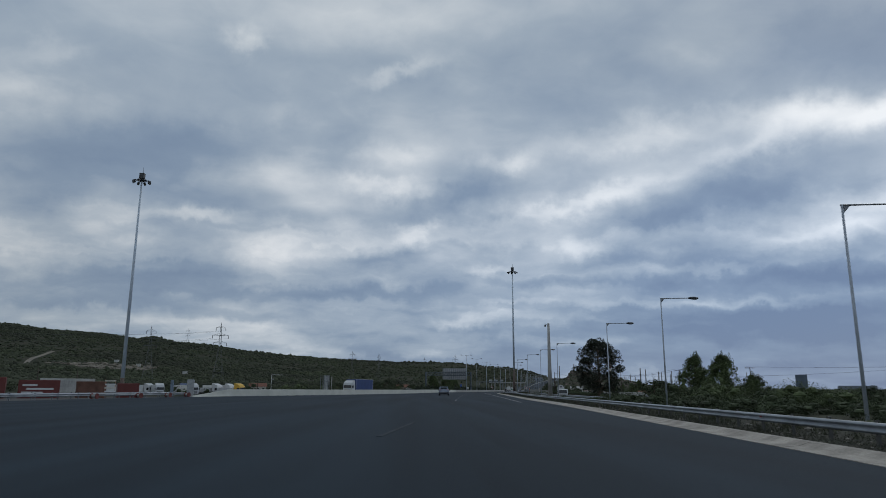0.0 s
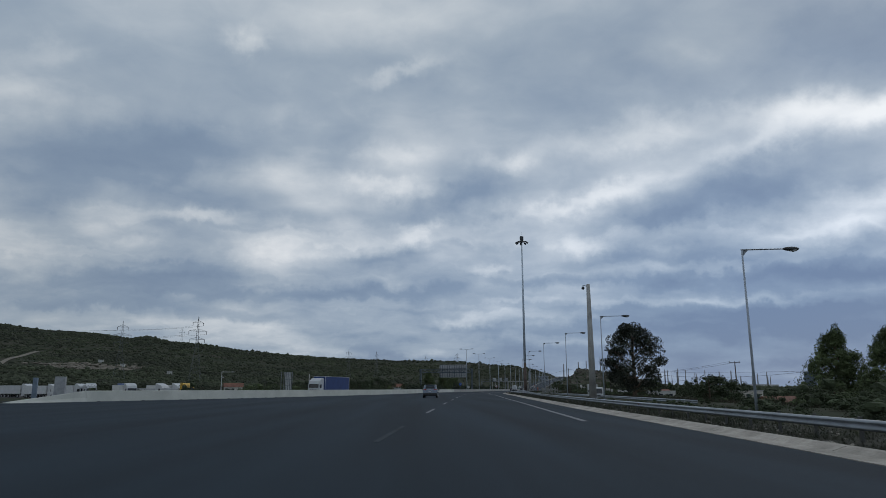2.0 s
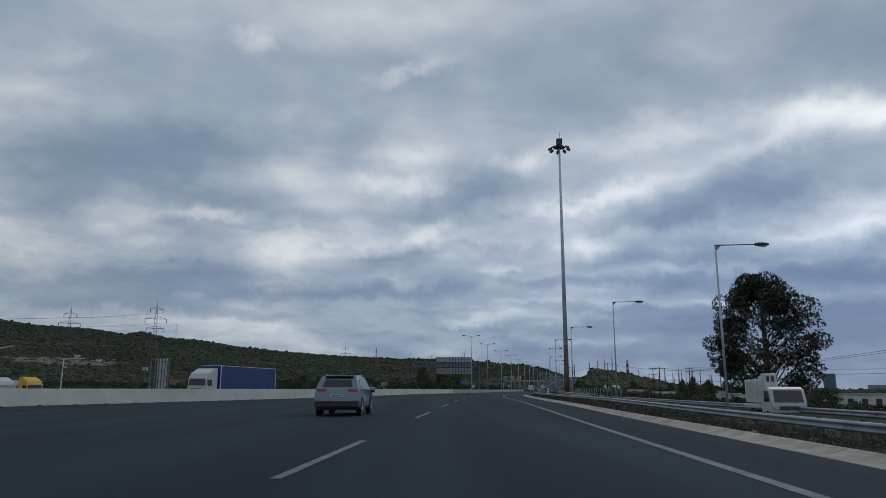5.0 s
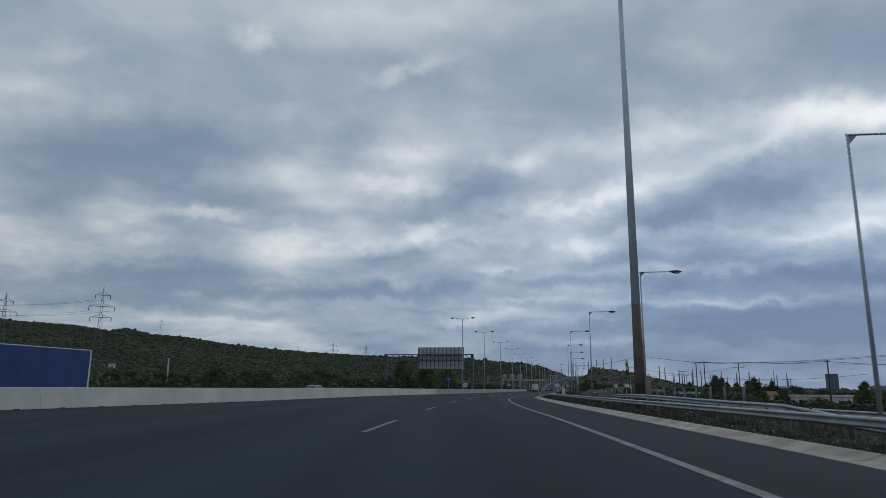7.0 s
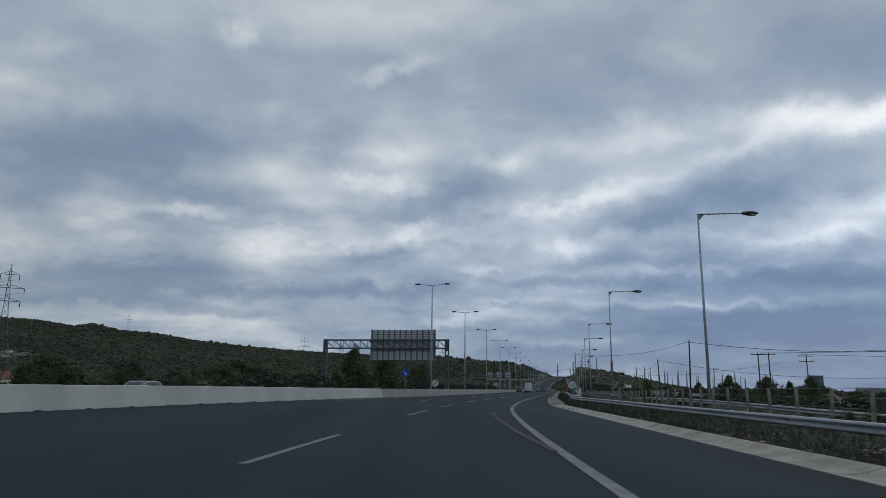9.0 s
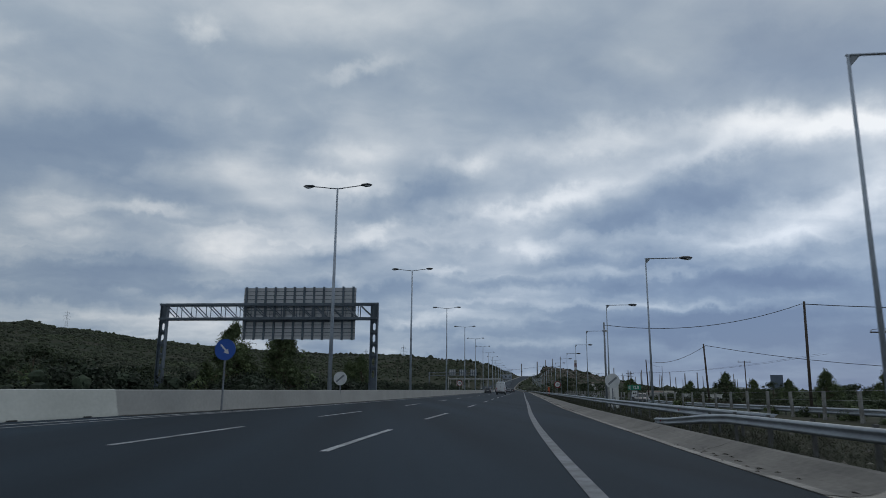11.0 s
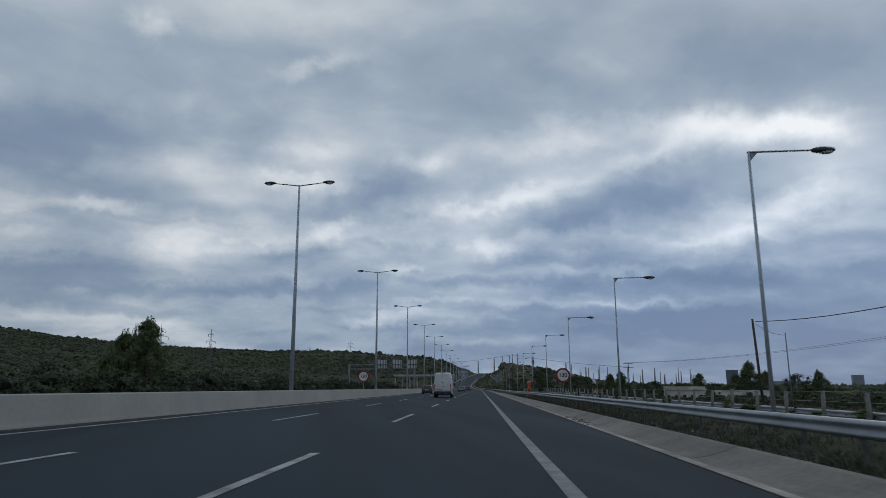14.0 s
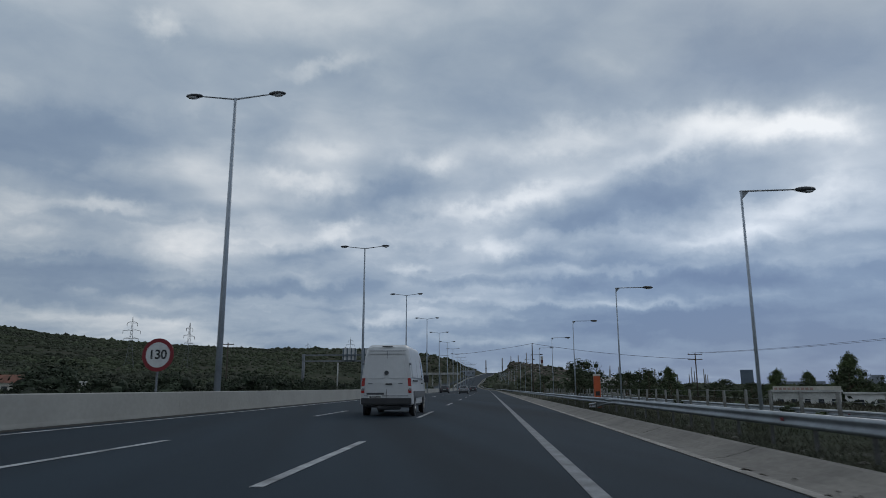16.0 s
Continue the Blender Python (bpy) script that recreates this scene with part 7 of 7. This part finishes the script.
# white camera post with a bent arm, board backs, poles
t = thing("arm_post", "thin white steel post with a horizontal arm", "post", m=pose(-40.1, 189.1, -0.2, 0, 0, -10))
bm = bmesh.new()
rod(bm, (0, 0, -0.3), (0, 0, 5.1), 0.08, 0.07)
part("post", bm, M_SIGNWHITE, t)
bm = bmesh.new()
rod(bm, (0, 0, 5.05), (3.0, 0, 5.05), 0.06, 0.05)
part("arm", bm, M_SIGNWHITE, t)
bm = bmesh.new()
box(bm, 0.3, 0, 3.9, 0.5, 0.25, 0.25, bevel=0.03)
part("camera_box", bm, M_SIGNBACK, t)
for x, y, w, lab in ((-24.6, 181.9, 1.9, "grey back of a tall framed roadside board"),):
    t = thing("board", lab, "sign board", m=pose(x, y, -0.2, 0, 0, -10))
    for u in (-0.62, -0.3, 0.62):
        bm = bmesh.new()
        rod(bm, (u * w, 0, -0.3), (u * w, 0, 4.9), 0.07, 0.07)
        part("post", bm, M_GALV_D, t)
    bm = bmesh.new()
    box(bm, 0.15 * w, 0.1, 2.7, w * 0.66, 0.06, 4.2, bevel=0.01)
    part("panel", bm, M_ALU, t)
    for k in range(3):
        part("rib", box(bmesh.new(), 0.15 * w + (k - 1) * 0.22 * w, 0.04, 2.7, 0.09, 0.06, 4.2), M_GANTRY, t)
    for k in range(4):
        bm = bmesh.new()
        box(bm, 0.15 * w, 0.05, 1.0 + k * 1.15, w * 0.7, 0.08, 0.08)
        part("crossbar", bm, M_POLE, t)
utility_pole(-32.7, 260.5, 5.8, material=M_CONC_D, label="plain grey concrete pole behind the opposite carriageway", r=0.17)
utility_pole(-62, 268, 5.0, label="dark wooden utility pole in the scrub")
utility_pole(29.5, 455, 8.0, 1.8, label="dark wooden utility pole with a crossarm")
utility_pole(46.5, 455, 5.0, material=M_CONC_D, label="plain grey concrete pole behind the opposite carriageway", r=0.14)
utility_pole(-95, 175, 6.0, label="dark wooden utility pole in the scrub")
utility_pole(-78, 160, 5.0, label="dark wooden utility pole in the scrub")

# lane signal gantry
gx, gyy = 50.0, 461.0
t = thing("signal_gantry", "steel gantry with three pale lane signal boxes seen from behind", "sign gantry", m=pose(gx, gyy, 0, 0, 0, -12.5))
for u in (-9.5, 6.2):
    bm = bmesh.new()
    box(bm, u, 0, 3.3, 0.4, 0.4, 7.0)
    part("post", bm, M_GALV_D, t)
for zz in (5.6, 6.6):
    bm = bmesh.new()
    box(bm, -1.65, 0, zz, 16.0, 0.2, 0.2)
    part("chord", bm, M_GALV_D, t)
for k in range(3):
    bm = bmesh.new()
    box(bm, -1.6 + 3.6 * k, -0.3, 6.7, 2.3, 0.4, 2.0, bevel=0.03)
    bx = part("signal_box", bm, M_ALU, t)
    part("walkway", box(bmesh.new(), -1.6 + 3.6 * k, -0.62, 6.55, 2.4, 0.3, 0.22), M_GANTRY, bx)
    for u in (-1.0, -0.35, 0.35, 1.0):
        part("louvre", box(bmesh.new(), -1.6 + 3.6 * k + u, -0.52, 6.7, 0.22, 0.05, 2.0), M_GANTRY, bx)

# covered walkway on columns ahead
t = thing("overpass", "long grey concrete deck on thin columns", "overpass", m=pose(88, 676, 0, 0, 0, -6))
bm = bmesh.new()
box(bm, 0, 0, 7.9, 34, 3, 1.0, bevel=0.05)
part("deck", bm, M_CONC_D, t)
for k in range(9):
    bm = bmesh.new()
    rod(bm, (-16 + 4 * k, 0, -1), (-16 + 4 * k, 0, 7.5), 0.35, 0.35, 10)
    part("column", bm, M_CONC_D, t)

# ---------------------------------------------------------------- buildings


def house(x, y, w, d, h, yaw, wallm, roofm, label, roof="gable", windows=3, storeys=1, z=None, name="house"):
    z = ground_z(x, y) - 0.2 if z is None else z
    t = thing(name, label, "building", "buildings", pose(x, y, z, 0, 0, yaw))
    bm = bmesh.new()
    box(bm, 0, 0, h / 2, w, d, h)
    part("wall", bm, wallm, t)
    bm = bmesh.new()
    if roof == "gable":
        prism(bm, [(-d / 2 - 0.4, h - 0.05), (d / 2 + 0.4, h - 0.05), (0, h + d * 0.28)], -w / 2 - 0.4, w / 2 + 0.4, "x")
    else:
        box(bm, 0, 0, h + 0.12, w + 0.4, d + 0.4, 0.28, bevel=0.02)
    part("roof", bm, roofm, t)
    for st in range(storeys):
        for k in range(windows):
            u = -w / 2 + (k + 0.5) * w / windows
            zz = h / storeys * (st + 0.52)
            for s in (-1, 1):
                bm = bmesh.new()
                box(bm, u, s * (d / 2 + 0.005), zz, w / windows * 0.42, 0.06, h / storeys * 0.42)
                part("window", bm, M_WINDOW, t)
    return t


t = house(108.0, 428.5, 7.8, 4, 3.4, -32, M_STUCCO_B, M_STUCCO_B, "low weathered white roadside building with a lettered fascia", "flat", 5, z=-2.9)
bm = bmesh.new()
box(bm, 0, -2.12, 3.75, 7.9, 0.12, 0.75)
fa = part("fascia", bm, M_STUCCO, t)
for k in range(9):
    bm = bmesh.new()
    box(bm, -3.6 + k * 0.52, -2.2, 3.80, 0.36, 0.03, 0.3)
    part("lettering_bar", bm, M_FADED, fa, "faded red lettering bar")
house(121.5, 429.5, 10.5, 3, 2.7, -32, M_CABINET, M_STUCCO_B, "long pale prefabricated cabin with windows", "flat", 4, name="cabin")
house(76.5, 177, 8, 6, 2.5, 20, M_STUCCO, M_ROOF, "low house with a terracotta gable roof", windows=3)
house(107.6, 333, 5, 4, 2.4, 10, M_STUCCO, M_ROOF, "small house with a terracotta gable roof", windows=2)
house(82, 262, 9, 5, 2.6, -20, M_STUCCO_B, M_STUCCO_B, "low pale flat-roofed building", "flat", 3)
house(78, 150, 8, 5, 2.8, 15, M_STUCCO_B, M_CONC_D, "low pale flat-roofed building", "flat", 3)
house(95, 235, 12, 6, 3.0, 5, M_STUCCO, M_CONC_D, "low cream flat-roofed building", "flat", 4)
house(120, 520, 9, 7, 3.0, -10, M_STUCCO_B, M_CONC_D, "small pale house with a grey gable roof")
house(-80, 346, 8, 6, 2.6, 15, M_STUCCO, M_ROOF, "house with a terracotta gable roof among trees")
house(-8.5, 373, 6, 5, 2.6, -10, M_STUCCO, M_ROOF, "house with a terracotta gable roof among trees")
house(-3, 482, 5, 4, 2.6, 0, M_STUCCO_B, M_STUCCO_B, "white flat-roofed house on the slope", "flat", 2)
house(-12, 480, 7, 5, 2.6, 5, M_STUCCO, M_ROOF, "low house with a terracotta gable roof among trees")
for x, y, w in ((-330, 760, 9), (-290, 720, 8), (-215, 640, 8)):
    house(x, y, w * 0.5, 4, 2.6, 15, M_STUCCO_B, M_STUCCO_B, "small white house on the hillside", "flat", 0)
house(196, 1140, 21, 10, 6.0, -12, M_FARGREY, M_CONC_D, "long grey building at the end of the ridge", "flat", 4, 1)
house(1378, 2431, 38, 26, 60, -30, M_TOWER, M_TOWER, "dark blue-grey slab tower block on the skyline", "flat", 0, 0, name="tower_block")
house(1560, 2400, 120, 30, 22, -30, M_FARGREY, M_FARGREY, "long low grey block on the skyline", "flat", 0, 0, name="tower_block")
house(1700, 2250, 30, 30, 40, -30, M_FARGREY, M_FARGREY, "grey slab tower block on the skyline", "flat", 0, 0, name="tower_block")
house(1000, 2000, 60, 30, 14, -20, M_STUCCO_B, M_CONC_D, "pale industrial shed on the plain", "flat", 6, 1, name="shed")
house(820, 1700, 50, 26, 12, -20, M_STUCCO_B, M_CONC_D, "pale industrial shed on the plain", "flat", 6, 1, name="shed")

# pale earth track and rock cut on the hill
bm = bmesh.new()
prev = None
for (x0, y0), (x1, y1) in zip(TRACK, TRACK[1:]):
    for k in range(12):
        x, y = x0 + (x1 - x0) * k / 12, y0 + (y1 - y0) * k / 12
        row = [bm.verts.new((x + u * 2.0, y + u * 0.9, ground_z(x + u * 2.0, y + u * 0.9) + 0.5)) for u in (-1, -0.5, 0, 0.5, 1)]
        if prev:
            for p, q in zip(range(4), range(1, 5)):
                bm.faces.new((prev[p], row[p], row[q], prev[q]))
        prev = row
solid("earth_track", bm, M_EARTH, "pale bare earth track cut into the hillside", "track", kind="structure")
V, F = [], []
for k in range(150):
    f = rnd.random()
    x, y = -335 + 66 * f + rnd.gauss(0, 7), 668 + 14 * f + rnd.gauss(0, 24)
    z = ground_z(x, y)
    s = rnd.uniform(0.8, 2.4)
    b = len(V)
    for v in IV:
        q = s * (1 + 0.6 * noise.noise(v * 1.5 + Vector((k * 2.3, 5, 0))))
        V.append((x + v.x * q * 2.0, y + v.y * q * 1.3, z + 0.5 + v.z * q * 0.6))
    F += [[b + i for i in f2] for f2 in IF]
me = bpy.data.meshes.new("rock_cut")
me.from_pydata(V, [], F)
me.materials.append(M_EARTH)
tagged(new("rock_cut", me), "pale broken rock of a cut on the hillside", "rock", kind="stuff")

# refinery stacks on the skyline
STACKS = [(511, 2477, 88, 3.6), (562, 2467, 95, 4), (589, 2461, 100, 3), (612, 2458, 104, 3), (637, 2451, 111, 3), (793, 2432, 80, 4), (811, 2430, 76, 3), (866, 2423, 65, 3), (900, 2417, 70, 3)]
rnd = random.Random(31)
for k in range(34):
    STACKS.append((640 + 17 * k + rnd.uniform(-8, 8), 2400 - 2 * k + rnd.uniform(-30, 30), rnd.uniform(38, 68), rnd.uniform(1.6, 3.6)))
for x, y, zt, r in STACKS:
    t = thing("refinery_stack", "slim grey refinery chimney on the skyline", "chimney", "refinery chimneys", pose(x, y, -1))
    bm = bmesh.new()
    rod(bm, (0, 0, 0), (0, 0, zt), r * 0.75, r * 0.45, 10)
    part("shaft", bm, M_STACK, t, smooth=True)
    if r > 3.2:
        bm = bmesh.new()
        rod(bm, (0, 0, zt * 0.7), (0, 0, zt * 0.7 + 1.2), r * 0.8, r * 0.8, 10)
        part("platform", bm, M_DARK, t)
t = thing("striped_chimney", "tall chimney with pale and dark bands", "chimney", "refinery chimneys", pose(742, 2631, 0))
for k in range(9):
    bm = bmesh.new()
    rod(bm, (0, 0, 12 * k), (0, 0, 12 * k + 12), 6.5 - 0.25 * k, 6.25 - 0.25 * k, 12)
    part("band", bm, M_STACKRED if k % 2 else M_STUCCO_B, t)

# grey car on the side road
gx2, gy2 = 53.6, 308.5
car("hatchback_car", "dusty dark grey hatchback car on the side road", "car", mat("dusty_dark_paint", (0.06, 0.065, 0.07), 0.5, vary=0.15, bump=0.0), HATCH, 0.87, 0.9, 0.34, (-1.25, 1.25), 0.31, HG, [[(-0.6, 1.06), (0.6, 1.06), (0.5, 1.32), (-0.5, 1.32)]], [((0.82, 0.98), (0.55, 0.8), M_RED)], (0, 0.7), pose(gx2, gy2, -0.58, 0, 0, heading(gx2, gy2) + 180), None, [(-0.6, 1.0), (0.6, 1.0), (0.5, 1.32), (-0.5, 1.32)])
